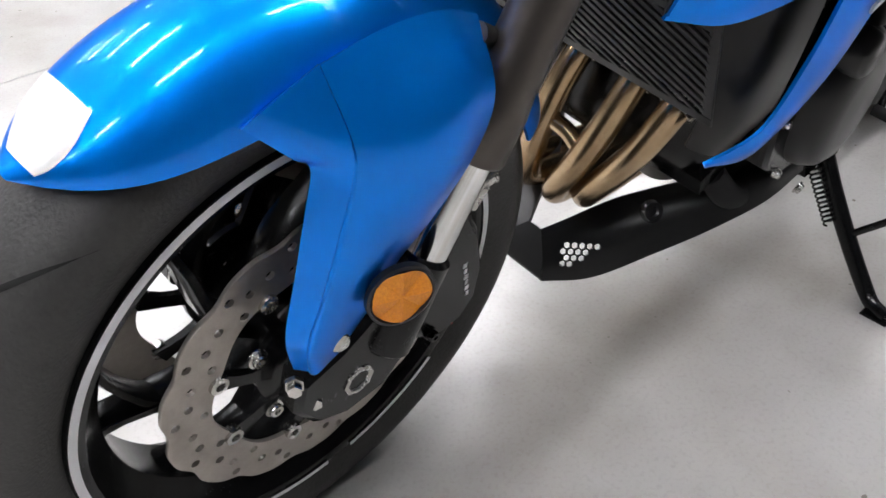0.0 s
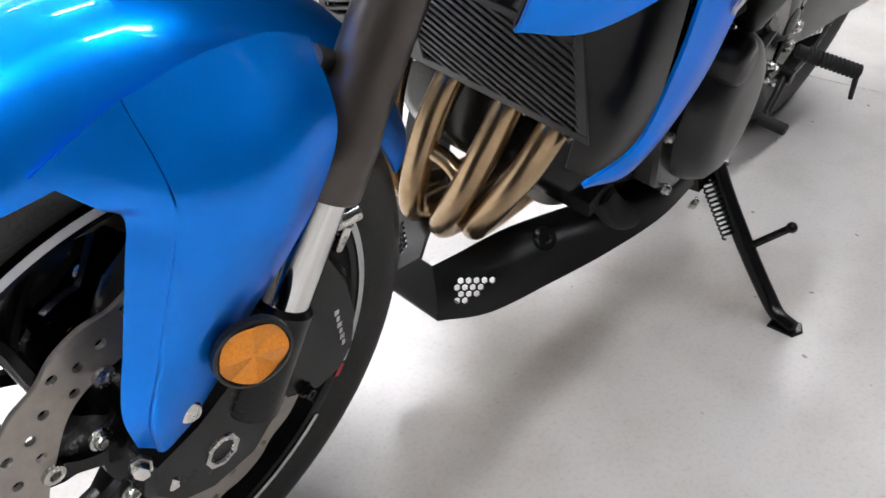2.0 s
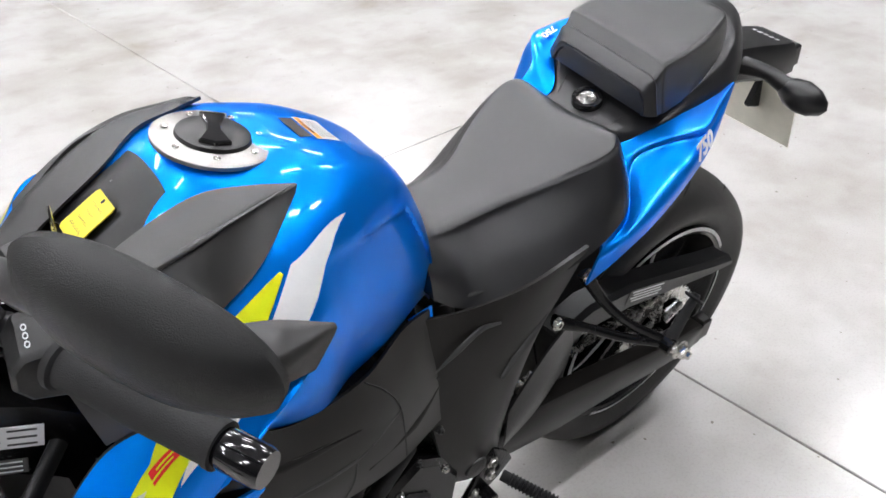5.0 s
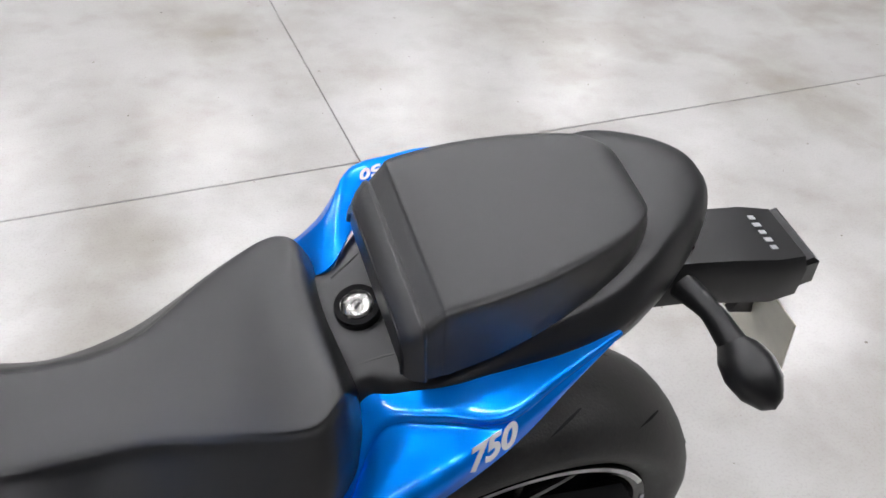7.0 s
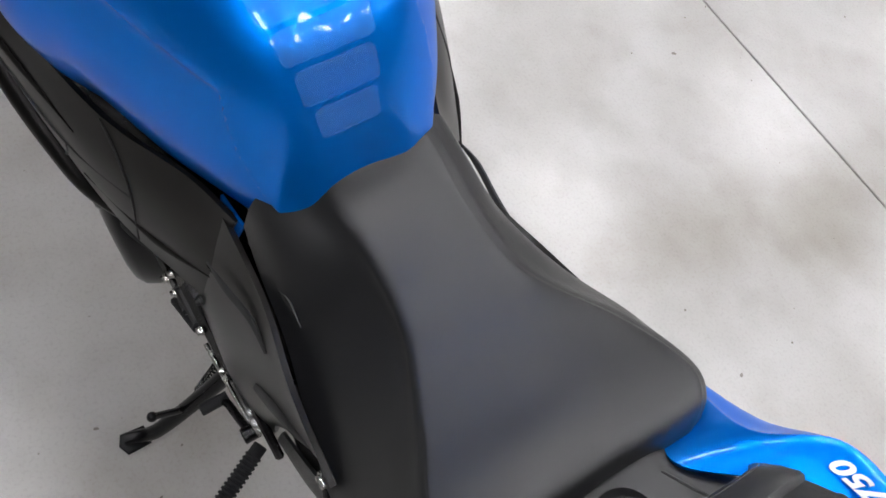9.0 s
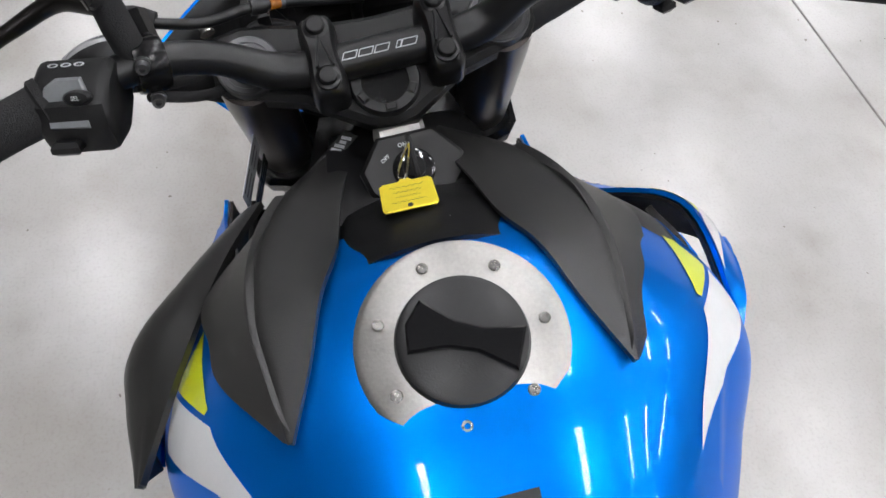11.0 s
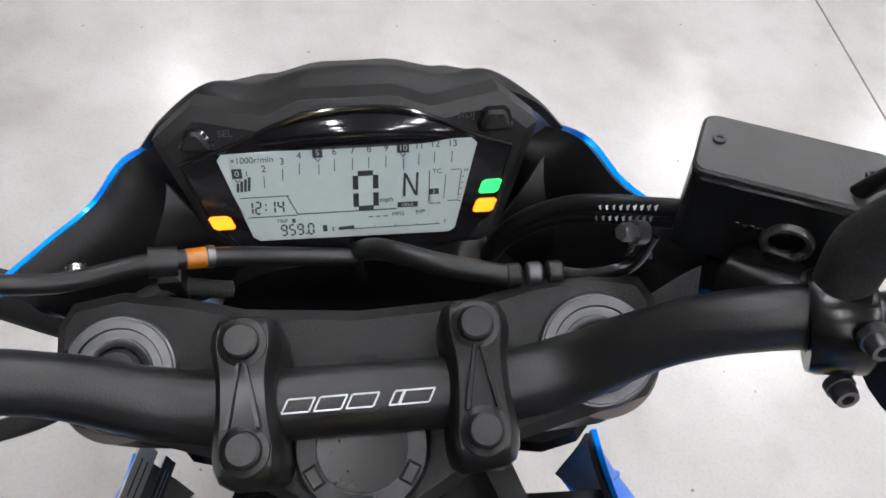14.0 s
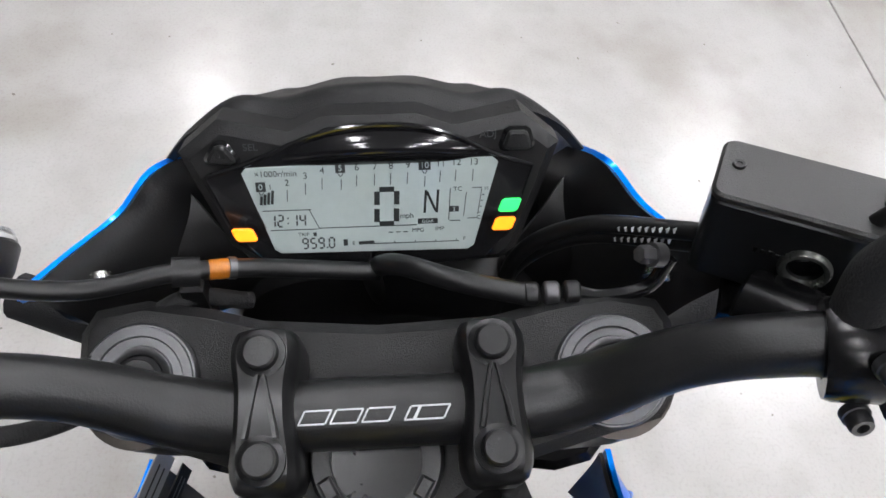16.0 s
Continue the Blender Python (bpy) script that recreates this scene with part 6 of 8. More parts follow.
def build_belly():
    rows = [
        [(0.330, 0.010, 0.184), (0.343, 0.032, 0.158), (0.351, 0.044, 0.129)],
        [(0.300, 0.024, 0.196), (0.297, 0.066, 0.178), (0.302, 0.086, 0.140)],
        [(0.240, 0.048, 0.216), (0.235, 0.098, 0.220), (0.243, 0.128, 0.180)],
        [(0.188, 0.086, 0.240), (0.185, 0.136, 0.250), (0.190, 0.165, 0.220)],
        [(0.130, 0.140, 0.275), (0.135, 0.178, 0.286), (0.135, 0.196, 0.262)],
        [(0.065, 0.160, 0.290), (0.070, 0.192, 0.305), (0.070, 0.202, 0.285)],
    ]
    made = both("belly_pan", rows, 40, 14, 0.004, BLACK, bike, "black plastic belly pan with a honeycomb vent")
    for (ob, g), s in zip(made, (1, -1)):
        tool = bmesh.new()
        c0 = V(0.313, s * 0.054, 0.163)
        n = V(0.50, s * 0.66, 0.55).normalized()
        along = V(-0.62, s * 0.50, 0.0)
        along = (along - n * along.dot(n)).normalized()
        m = Matrix.Translation(c0) @ Matrix((along, n.cross(along), n)).transposed().to_4x4()
        if (n.cross(along)).z < 0:
            m = m @ Matrix.Diagonal((1, -1, 1, 1))
        p = 0.0094
        for j in range(4):
            for i in range(5 - (1 if j < 1 else 0)):
                if i + (3 - j) * 0.9 > 4.6:
                    continue
                x, y = (i + 0.5 * (j % 2)) * p - 0.012, (j - 1.5) * p * 0.866
                lathe(tool, [(0.0001, -0.02), (p * 0.46, -0.02), (p * 0.46, 0.02), (0.0001, 0.02)], m @ pose(x, y, 0, 0, 0, 30), 6, closed=False)
        bmesh.ops.remove_doubles(tool, verts=tool.verts[:], dist=0.0002)
        cut(ob, tool)
        bm = bmesh.new()
        lathe(bm, [(0.0001, 0.002), (0.006, 0.002), (0.0065, 0.006), (0.012, 0.006), (0.015, 0.001), (0.015, -0.004), (0.0001, -0.004)], frame_to(V(0.231, s * 0.101, 0.2275), n), 28, closed=False)
        part("grommet", bm, GLOSS, ob)
        bolt((0.164, s * 0.166, 0.271), n, 0.007, ob)
    bm = bmesh.new()
    g = net([[V(0.330, y, 0.184 - 6 * y * y) for y in (-0.012, 0, 0.012)], [V(0.345, y, 0.155) for y in (-0.034, 0, 0.034)], [V(0.351, y, 0.129) for y in (-0.044, 0, 0.044)], [V(0.30, y, 0.118) for y in (-0.05, 0, 0.05)]], 12, 10)
    shell(bm, g, 0.004)
    part("belly_chin", bm, BLACK, bike)


build_belly()


def build_stand():
    bm = bmesh.new()
    tube(bm, [V(-0.084, 0.172, 0.236), V(-0.080, 0.215, 0.185), V(-0.074, 0.272, 0.125), V(-0.068, 0.318, 0.082), V(-0.060, 0.342, 0.068), V(-0.052, 0.368, 0.068)], [0.014, 0.013, 0.0125, 0.012, 0.011, 0.010], 40, 14)
    st = part("side_stand", bm, CAST, bike, "black steel side stand, folded out")
    bm = bmesh.new()
    plate(bm, [(-0.020, -0.016), (0.018, -0.018), (0.026, 0.0), (0.018, 0.018), (-0.020, 0.016)], frame_to(V(-0.058, 0.356, 0.0585), (0, -0.157, 1), (0, 1, 0)), 0.006, 0.002)
    part("foot_pad", bm, CAST, st)
    bm = bmesh.new()
    rod(bm, V(-0.075, 0.262, 0.136), V(-0.080, 0.304, 0.194), 0.0055, segs=14)
    bmesh.ops.create_uvsphere(bm, u_segments=14, v_segments=8, radius=0.008, matrix=Matrix.Translation((-0.080, 0.305, 0.195)))
    part("kick_peg", bm, CAST, st)
    bm = bmesh.new()
    box(bm, (0.07, 0.02, 0.06), pose(-0.07, 0.165, 0.235, 12, 20, 0), 0.006)
    part("bracket", bm, CAST, st)
    for p in ((-0.105, 0.182, 0.226), (-0.040, 0.178, 0.186)):
        bolt(p, (0, 1, -0.2), 0.008, st)
    bm = bmesh.new()
    pts = []
    for i in range(140):
        t = i / 139
        a = t * 2 * math.pi * 12
        c = V(-0.058, 0.180, 0.215).lerp(V(-0.064, 0.235, 0.145), t)
        pts.append(c + V(math.cos(a) * 0.008, math.sin(a) * 0.006, math.sin(a) * 0.005))
    tube(bm, pts, 0.0016, 279, 6)
    part("return_spring", bm, GLOSS, st, "black coiled return spring")
    # rider's peg, hanger and gear lever
    bm = bmesh.new()
    plate(bm, [(-0.165, 0.33), (-0.19, 0.318), (-0.235, 0.345), (-0.262, 0.372), (-0.25, 0.395), (-0.215, 0.43), (-0.195, 0.425), (-0.185, 0.37)], Matrix.Translation((0, 0.172, 0)) @ pose(0, 0, 0, 90), 0.012, 0.003)
    hg = part("peg_hanger", bm, CAST, bike, "black footpeg hanger plate")
    for p in ((-0.213, 0.179, 0.402), (-0.214, 0.179, 0.371), (-0.184, 0.179, 0.343)):
        bolt(p, (0, 1, 0), 0.0085, hg)
    bm = bmesh.new()
    a, b = V(-0.232, 0.186, 0.362), V(-0.274, 0.270, 0.348)
    rod(bm, a, b, 0.0095, 0.0085, 18)
    peg = part("foot_peg", bm, GRIP, hg, "black ribbed footpeg")
    for k in range(13):
        bm = bmesh.new()
        p = a.lerp(b, 0.16 + 0.066 * k)
        rod(bm, p, p + (b - a).normalized() * 0.0032, 0.0115, segs=16, bevel=0.001)
        part("peg_rib", bm, GRIP, peg)
    bm = bmesh.new()
    rod(bm, b + V(0, -0.004, 0), b + V(-0.002, 0.002, -0.042), 0.0045, 0.0035, 12)
    part("feeler", bm, CAST, hg)
    bm = bmesh.new()
    tube(bm, [V(-0.205, 0.190, 0.335), V(-0.175, 0.196, 0.318), V(-0.148, 0.2, 0.300), V(-0.135, 0.206, 0.294)], [0.007, 0.006, 0.006, 0.006], 16, 10)
    rod(bm, V(-0.205, 0.178, 0.335), V(-0.205, 0.202, 0.335), 0.011, segs=18)
    lv = part("gear_lever", bm, CAST, bike, "black gear lever with a rubber tip")
    bm = bmesh.new()
    rod(bm, V(-0.135, 0.196, 0.294), V(-0.135, 0.236, 0.294), 0.0085, segs=18)
    part("rubber_tip", bm, GRIP, lv)
    bm = bmesh.new()
    rod(bm, V(-0.20, 0.186, 0.325), V(-0.08, 0.19, 0.37), 0.0035, segs=10)
    part("link_rod", bm, STEEL, lv)


build_stand()


def build_swingarm():
    sw = None
    for s in (1, -1):
        bm = bmesh.new()
        rows = []
        for x, y, zc, hz, w in ((-0.19, 0.115, 0.385, 0.035, 0.022), (-0.28, 0.130, 0.375, 0.046, 0.022), (-0.40, 0.138, 0.362, 0.046, 0.02), (-0.55, 0.142, 0.345, 0.036, 0.018), (-0.68, 0.144, 0.325, 0.031, 0.018), (-0.755, 0.144, 0.318, 0.031, 0.017), (-0.80, 0.144, 0.314, 0.022, 0.016)):
            rows.append([V(x, s * y + w * a, zc + hz * b) for a, b in ((-1, -0.85), (-0.8, -1), (0.8, -1), (1, -0.85), (1, 0.85), (0.8, 1), (-0.8, 1), (-1, 0.85))])
        loft(bm, rows)
        ob = part("swingarm", bm, FRAME, bike, "dark painted swingarm leg")
        sw = sw or ob
        bm = bmesh.new()
        rod(bm, V(-0.7275, s * 0.160, 0.317), V(-0.7275, s * 0.166, 0.317), 0.021, segs=28)
        lathe(bm, [(0.0001, 0.020), (0.008, 0.020), (0.0085, 0.012), (0.0135, 0.012), (0.0145, 0.010), (0.0145, 0.0), (0.0001, 0.0)], frame_to(V(-0.7275, s * 0.166, 0.317), (0, s, 0)), 6, closed=False)
        part("axle_nut", bm, STEEL, ob, "bright axle nut")
        bm = bmesh.new()
        box(bm, (0.028, 0.03, 0.05), pose(-0.812, s * 0.144, 0.318), 0.004)
        part("chain_adjuster", bm, FRAME, ob)
    bm = bmesh.new()
    rows = [[V(x, y, z + h * b) for y, b in ((-0.13, -1), (0.13, -1), (0.13, 1), (-0.13, 1))] for x, z, h in ((-0.215, 0.385, 0.035), (-0.33, 0.372, 0.04))]
    loft(bm, rows)
    part("cross_brace", bm, FRAME, sw)
    # chain: two runs of links
    bm = bmesh.new()
    for top in (1, 0):
        a = V(-0.085, 0.118, 0.415 if top else 0.345)
        b = RA + V(0, 0.097, 0.105 if top else -0.105)
        b.y = 0.0965
        a.y = 0.100
        n = 46
        d = (b - a) / n
        for k in range(n):
            p = a + d * (k + 0.5)
            ang = math.degrees(math.atan2(-d.z, d.x))
            box(bm, (d.length * 1.02, 0.012 if k % 2 else 0.018, 0.013 if k % 2 else 0.010), Matrix.Translation(p) @ pose(0, 0, 0, 0, ang, 0), 0.0022)
    part("drive_chain", bm, STEEL, bike, "steel drive chain")["kind"] = "stuff"
    # chain guard
    bm = bmesh.new()
    rows = []
    for x, z, h in ((-0.385, 0.525, 0.030), (-0.46, 0.548, 0.040), (-0.56, 0.538, 0.038), (-0.70, 0.498, 0.028), (-0.82, 0.462, 0.018), (-0.885, 0.446, 0.010)):
        rows.append([V(x, y, z + dz) for y, dz in ((0.080, 0.0), (0.118, 0.004), (0.128, -0.004), (0.130, -h), (0.124, -h), (0.118, -0.006), (0.080, -0.006))])
    loft(bm, rows)
    cg = part("chain_guard", bm, BLACK, bike, "black chain guard with a printed label")
    m = Matrix.Translation((-0.60, 0.1295, 0.512)) @ Matrix((V(-0.96, 0, -0.27).normalized(), V(-0.27, 0, 0.96), V(0, 1, 0))).transposed().to_4x4()
    bm = bmesh.new()
    box(bm, (0.11, 0.030, 0.0012), m, 0.0002)
    lab = part("chain_label", bm, PRINT, cg, "dark label with pale print bars")
    for k in range(4):
        bm = bmesh.new()
        box(bm, (0.095 - 0.012 * (k % 2), 0.0028, 0.0018), m @ pose(0, 0.0095 - 0.0062 * k, 0.0003), 0.0001)
        part("print_bar", bm, SILVER, lab)
    # heel plate beside the sprocket
    both("heel_guard", [
        [(-0.255, 0.158, 0.470), (-0.330, 0.150, 0.545), (-0.400, 0.135, 0.560)],
        [(-0.250, 0.166, 0.420), (-0.335, 0.158, 0.480), (-0.412, 0.138, 0.500)],
        [(-0.255, 0.160, 0.385), (-0.325, 0.156, 0.420), (-0.400, 0.140, 0.455)]], 12, 14, 0.004, BLACK, bike, "black heel guard")
    # rear mudguard over the tyre front
    bm = bmesh.new()
    g = [[ring(RA, 0.332, a, y) - V(0, 0, 2.2 * y * y) for y in (-0.085, -0.05, 0, 0.05, 0.085)] for a in [28 + 44 * i / 20 for i in range(21)]]
    shell(bm, [list(reversed(r)) for r in g], 0.004)
    part("rear_hugger", bm, BLACK, bike, "black inner rear mudguard")
    # shock spring
    bm = bmesh.new()
    rod(bm, V(-0.27, 0, 0.40), V(-0.22, 0, 0.62), 0.03, segs=24)
    part("shock_absorber", bm, BLACK, bike)
    # pillion peg brackets
    for s in (1, -1):
        bm = bmesh.new()
        tube(bm, [V(-0.417, s * 0.122, 0.645), V(-0.440, s * 0.150, 0.598), V(-0.470, s * 0.185, 0.560), V(-0.525, s * 0.226, 0.520)], [0.012, 0.009, 0.008, 0.010], 24, 12, flat=0.8)
        tube(bm, [V(-0.346, s * 0.139, 0.596), V(-0.400, s * 0.162, 0.570), V(-0.46, s * 0.195, 0.540), V(-0.525, s * 0.226, 0.518)], [0.012, 0.008, 0.008, 0.010], 24, 12, flat=0.8)
        rod(bm, V(-0.525, s * 0.218, 0.518), V(-0.525, s * 0.246, 0.518), 0.014, segs=20)
        ob = part("pillion_bracket", bm, CAST, bike, "black pillion footrest bracket")
        for p in ((-0.346, s * 0.146, 0.596), (-0.417, s * 0.130, 0.645)):
            bolt(p, (-0.1, s, 0.1), 0.0085, ob)
        bm = bmesh.new()
        rod(bm, V(-0.530, s * 0.232, 0.522), V(-0.590, s * 0.222, 0.585), 0.011, 0.007, 16)
        box(bm, (0.02, 0.03, 0.006), frame_to(V(-0.585, s * 0.222, 0.578), (-0.7, 0, 0.7)), 0.002)
        part("pillion_peg", bm, GRIP, ob)
        bm = bmesh.new()
        hexbolt(bm, V(-0.525, s * 0.246, 0.518), (0, s, 0), 0.006, 0.004, 1.3)
        part("peg_pin", bm, STEEL, ob)


build_swingarm()


def build_tail():
    d = -0.018
    # plate carrier: a long dark box with a sloping top and a lipped end
    bm = bmesh.new()
    rows = []
    for x, w, z0, z1 in ((-0.835, 0.050, 0.790, 0.852), (-0.885, 0.052, 0.785, 0.846), (-0.94, 0.056, 0.772, 0.838), (-1.00, 0.060, 0.760, 0.826), (-1.045, 0.054, 0.755, 0.816)):
        rows.append([V(x, d + w * a, z0 + (z1 - z0) * b) for a, b in ((-1, 0.15), (-0.85, 0), (0.85, 0), (1, 0.15), (0.92, 0.8), (0.72, 1), (-0.72, 1), (-0.92, 0.8))])
    loft(bm, rows)
    hug = part("plate_carrier", bm, BLACK, bike, "black plastic number plate carrier")
    bm = bmesh.new()
    box(bm, (0.03, 0.09, 0.05), pose(-1.055, d, 0.785, 0, 14, 0), 0.005)
    part("plate_lamp", bm, BLACK, hug)
    for k in range(5):
        bm = bmesh.new()
        box(bm, (0.010 + 0.002 * (k % 2), 0.006, 0.0012), pose(-1.005, d + 0.024 - 0.012 * k, 0.8258, 0, -13, 0), 0.0002)
        part("print_bar", bm, SILVER, hug)
    # tail lamp block under the cowl
    bm = bmesh.new()
    rows = []
    for x, w, z0, z1 in ((-0.80, 0.066, 0.810, 0.860), (-0.85, 0.060, 0.810, 0.862), (-0.885, 0.046, 0.822, 0.864), (-0.90, 0.02, 0.835, 0.862)):
        rows.append([V(x, d - 0.022 + w * a, z0 + (z1 - z0) * b) for a, b in ((-1, 0.2), (-0.8, 0), (0.8, 0), (1, 0.2), (1, 0.8), (0.8, 1), (-0.8, 1), (-1, 0.8))])
    loft(bm, rows)
    part("tail_lamp", bm, material("dark_red_lens", (0.022, 0.002, 0.003), 0.12, 0, 0.6, 0.1, 80), bike, "dark red tail lamp, unlit")
    # plate: cream, with plain bars in place of the characters
    m = Matrix.Translation((-1.062, d, 0.668)) @ Matrix((V(0, 1, 0), V(0.30, 0, 0.95).normalized(), V(0.95, 0, -0.30).normalized())).transposed().to_4x4()
    bm = bmesh.new()
    box(bm, (0.165, 0.150, 0.003), m, 0.0008)
    cream = material("plate_plastic", (0.80, 0.77, 0.66), 0.35, 0, 0.2, 0.05, 60)
    pl = part("number_plate", bm, cream, bike, "cream rear number plate with plain bars")
    for r in range(2):
        for k in range(4):
            bm = bmesh.new()
            box(bm, (0.026, 0.050, 0.0006), m @ pose(-0.055 + 0.0366 * k, 0.033 - 0.066 * r, -0.002), 0.0001)
            part("plain_bar", bm, PRINT, pl)
    bm = bmesh.new()
    box(bm, (0.05, 0.012, 0.10), pose(-1.06, d, 0.71, 0, -18, 0), 0.004)
    part("plate_bracket", bm, BLACK, pl)
    # rear indicators on short stalks
    for s in (1, -1):
        bm = bmesh.new()
        tube(bm, [V(-0.868, d + s * 0.04, 0.822), V(-0.880, d + s * 0.085, 0.824), V(-0.890, d + s * 0.125, 0.812)], [0.017, 0.0125, 0.016], 14, 14)
        ob = part("rear_indicator", bm, BLACK, bike, "black stalk-mounted rear indicator")
        m = frame_to(V(-0.893, d + s * 0.155, 0.806), (-0.1, s, -0.12), (0, 0, 1))
        bm = bmesh.new()
        lathe(bm, [(0.0001, -0.042), (0.014, -0.038), (0.024, -0.022), (0.028, -0.002), (0.024, 0.022), (0.013, 0.040), (0.0001, 0.046)], m @ Matrix.Diagonal((1.0, 1.0, 1, 1)), 28, closed=False)
        part("indicator_body", bm, BLACK, ob)
        bm = bmesh.new()
        lathe(bm, [(0.0001, -0.034), (0.012, -0.030), (0.019, -0.016), (0.0215, 0.0), (0.018, 0.020), (0.009, 0.034), (0.0001, 0.038)], m @ pose(0, -0.0105, 0), 24, closed=False)
        part("indicator_lens", bm, CLEAR, ob)


build_tail()


# ---- cockpit ----
DM = Matrix.Translation((0.451, 0, 0.9995)) @ Matrix((V(0, -1, 0), V(0.511, 0, 0.859), V(-0.859, 0, 0.511))).transposed().to_4x4()
LCD = material("lcd_glass", (0.44, 0.51, 0.50), 0.22, 0, 0.45, 0.05, 30, coat_rough=0.02, emit=0.03)
LIT_AMBER = material("lit_amber", (1.0, 0.25, 0.012), 0.3, emit=2.3)
LIT_GREEN = material("lit_green", (0.03, 0.80, 0.14), 0.3, emit=1.7)
INK = material("lcd_ink", (0.02, 0.025, 0.025), 0.5, 0, 0, 0.1, 60)


def mm(x, y, z=0.0):
    return DM @ pose(x / 1000, y / 1000, z / 1000)


def build_dash():
    bm = bmesh.new()
    o = [(-87, 27), (-80, 8), (-69, -21), (-56, -31), (-46, -34), (-30, -32), (-5, -38), (20, -36), (44, -33), (58, -33), (66, -27), (76, 2), (84, 27), (66, 42), (36, 36), (20, 42), (-22, 42), (-38, 35), (-68, 42)]
    plate(bm, [(x / 1000, y / 1000) for x, y in o], mm(0, 0, -14), 0.026, 0.005)
    dash = part("instrument_panel", bm, TEXT, bike, "black instrument cluster with a lit grey display")
    bm = bmesh.new()
    o = [(-76, 17), (-66, -12), (-53, -27), (-30, -29), (-5, -33), (25, -32), (50, -29), (62, -16), (72, 19), (33, 33), (18, 39), (-20, 39), (-36, 32)]
    plate(bm, [(x / 1000, y / 1000) for x, y in o], mm(0, 0, 0), 0.003, 0.0012)
    part("dark_lens", bm, GLOSS, dash, "gloss black display surround")
    bm = bmesh.new()
    o = [(-57, 21.5), (-59, 19), (-48, -20), (-45, -22), (42, -23), (45, -21), (55.5, 21), (53, 23.5)]
    plate(bm, [(x / 1000, y / 1000) for x, y in o], mm(0, 0, 1.7), 0.001, 0.0003)
    part("display", bm, LCD, dash, "pale grey lit liquid crystal display")

    def ink(text, x, y, size, shear=0.0, align="CENTER", mat=None, z=2.4):
        return letters("display_text", text, size / 1000, mm(x, y, z), mat or INK, dash, 0.00008, shear, align)

    def bar(x, y, w, h, rot=0.0, name="display_segment", mat=None, z=2.4):
        bm = bmesh.new()
        box(bm, (w / 1000, h / 1000, 0.0003), mm(x, y, z) @ pose(0, 0, 0, 0, 0, rot), 0.00005)
        return part(name, bm, mat or INK, dash, smooth=False)

    def seven(ch, x, y, w, h, t, slant=0.0):
        """Segments of one digit."""
        on = {"0": "abcdef", "1": "bc", "2": "abged", "4": "fgbc", "5": "afgcd", "9": "abcdfg"}[ch]
        for s in on:
            px, py, horiz = {"a": (0, h / 2, 1), "g": (0, 0, 1), "d": (0, -h / 2, 1), "f": (-w / 2, h / 4, 0), "b": (w / 2, h / 4, 0), "e": (-w / 2, -h / 4, 0), "c": (w / 2, -h / 4, 0)}[s]
            bar(x + px + py * slant, y + py, w - t * 0.9 if horiz else t, t if horiz else h / 2 - t * 0.8, 0 if horiz else -math.degrees(math.atan(slant)))

    ink("×1000r/min", -44.0, 18.4, 4.0)
    scale = [("2", -39.3, 14.0), ("3", -30.9, 17.1), ("4", -23.3, 19.4), ("6", -7.8, 20.4), ("7", 0.2, 20.5), ("8", 7.4, 20.7), ("9", 15.0, 20.9), ("11", 29.7, 21.1), ("12", 36.7, 21.4), ("13", 44.5, 21.4)]
    for ch, x, y in scale:
        ink(ch, x, y, 4.4)
        bar(x - 0.4, y - 6.3, 0.35, 5.6, -4)
    for ch, x, y in (("0", -51.1, 12.4), ("5", -15.2, 20.4), ("10", 22.4, 20.6)):
        bar(x, y, 5.4 if ch == "10" else 4.4, 4.6)
        ink(ch, x, y, 4.0, mat=LCD, z=2.8)
        bar(x - 0.7, y - 3.3, 0.3, 2.0, 32)
        bar(x + 0.7, y - 3.3, 0.3, 2.0, -32)
        if ch != "0":
            bar(x, y - 8.0, 0.35, 5.0, -4)
    ink("1", -46.9, 12.1, 3.4)
    for k in range(4):
        bar(-51.5 + 1.7 * k, 5.6 + 0.5 * k, 1.2, 4.4 + 0.8 * k, -8)
    seven("0", 4.8, 0.6, 9.0, 17.4, 2.5, 0.04)
    ink("mph", 13.8, -4.3, 3.6)
    for x in (22.4, 28.0):
        bar(x, 2.6, 1.1, 11.5, -4)
    bar(25.2, 2.6, 1.2, 10.8, 22)
    bar(23.4, -7.4, 9.2, 2.6)
    ink("GEAR", 23.4, -7.4, 2.2, mat=LCD, z=2.8)
    ink("TC", 37.3, 8.3, 3.2)
    for x, y, w, h, r in ((33.5, 0.8, 0.35, 16.0, -3), (36.0, -7.6, 5, 0.35, 0), (40.6, 0.5, 0.35, 12, -6), (47.4, 1.8, 0.35, 13, -8), (44.2, -6.6, 5, 0.35, 0), (46.0, 8.8, 4.6, 0.35, 0)):
        bar(x, y, w, h, r)
    bar(35.6, -1.6, 4.4, 2.8)
    ink("2", 35.6, -1.6, 2.4, mat=LCD, z=2.8)
    ink("H", 50.4, 8.2, 2.6)
    ink("C", 46.9, -6.4, 2.6)
    for k in range(4):
        bar(49.0 - 0.6 * k, 5.2 - 3.0 * k, 1.0, 0.4)
    for ch, x in (("1", -47.6), ("2", -43.9), ("1", -37.6), ("4", -33.8)):
        seven(ch, x, -4.9, 2.3, 5.8, 0.75, 0.05)
    bar(-40.4, -3.6, 0.7, 0.7)
    bar(-40.6, -6.2, 0.7, 0.7)
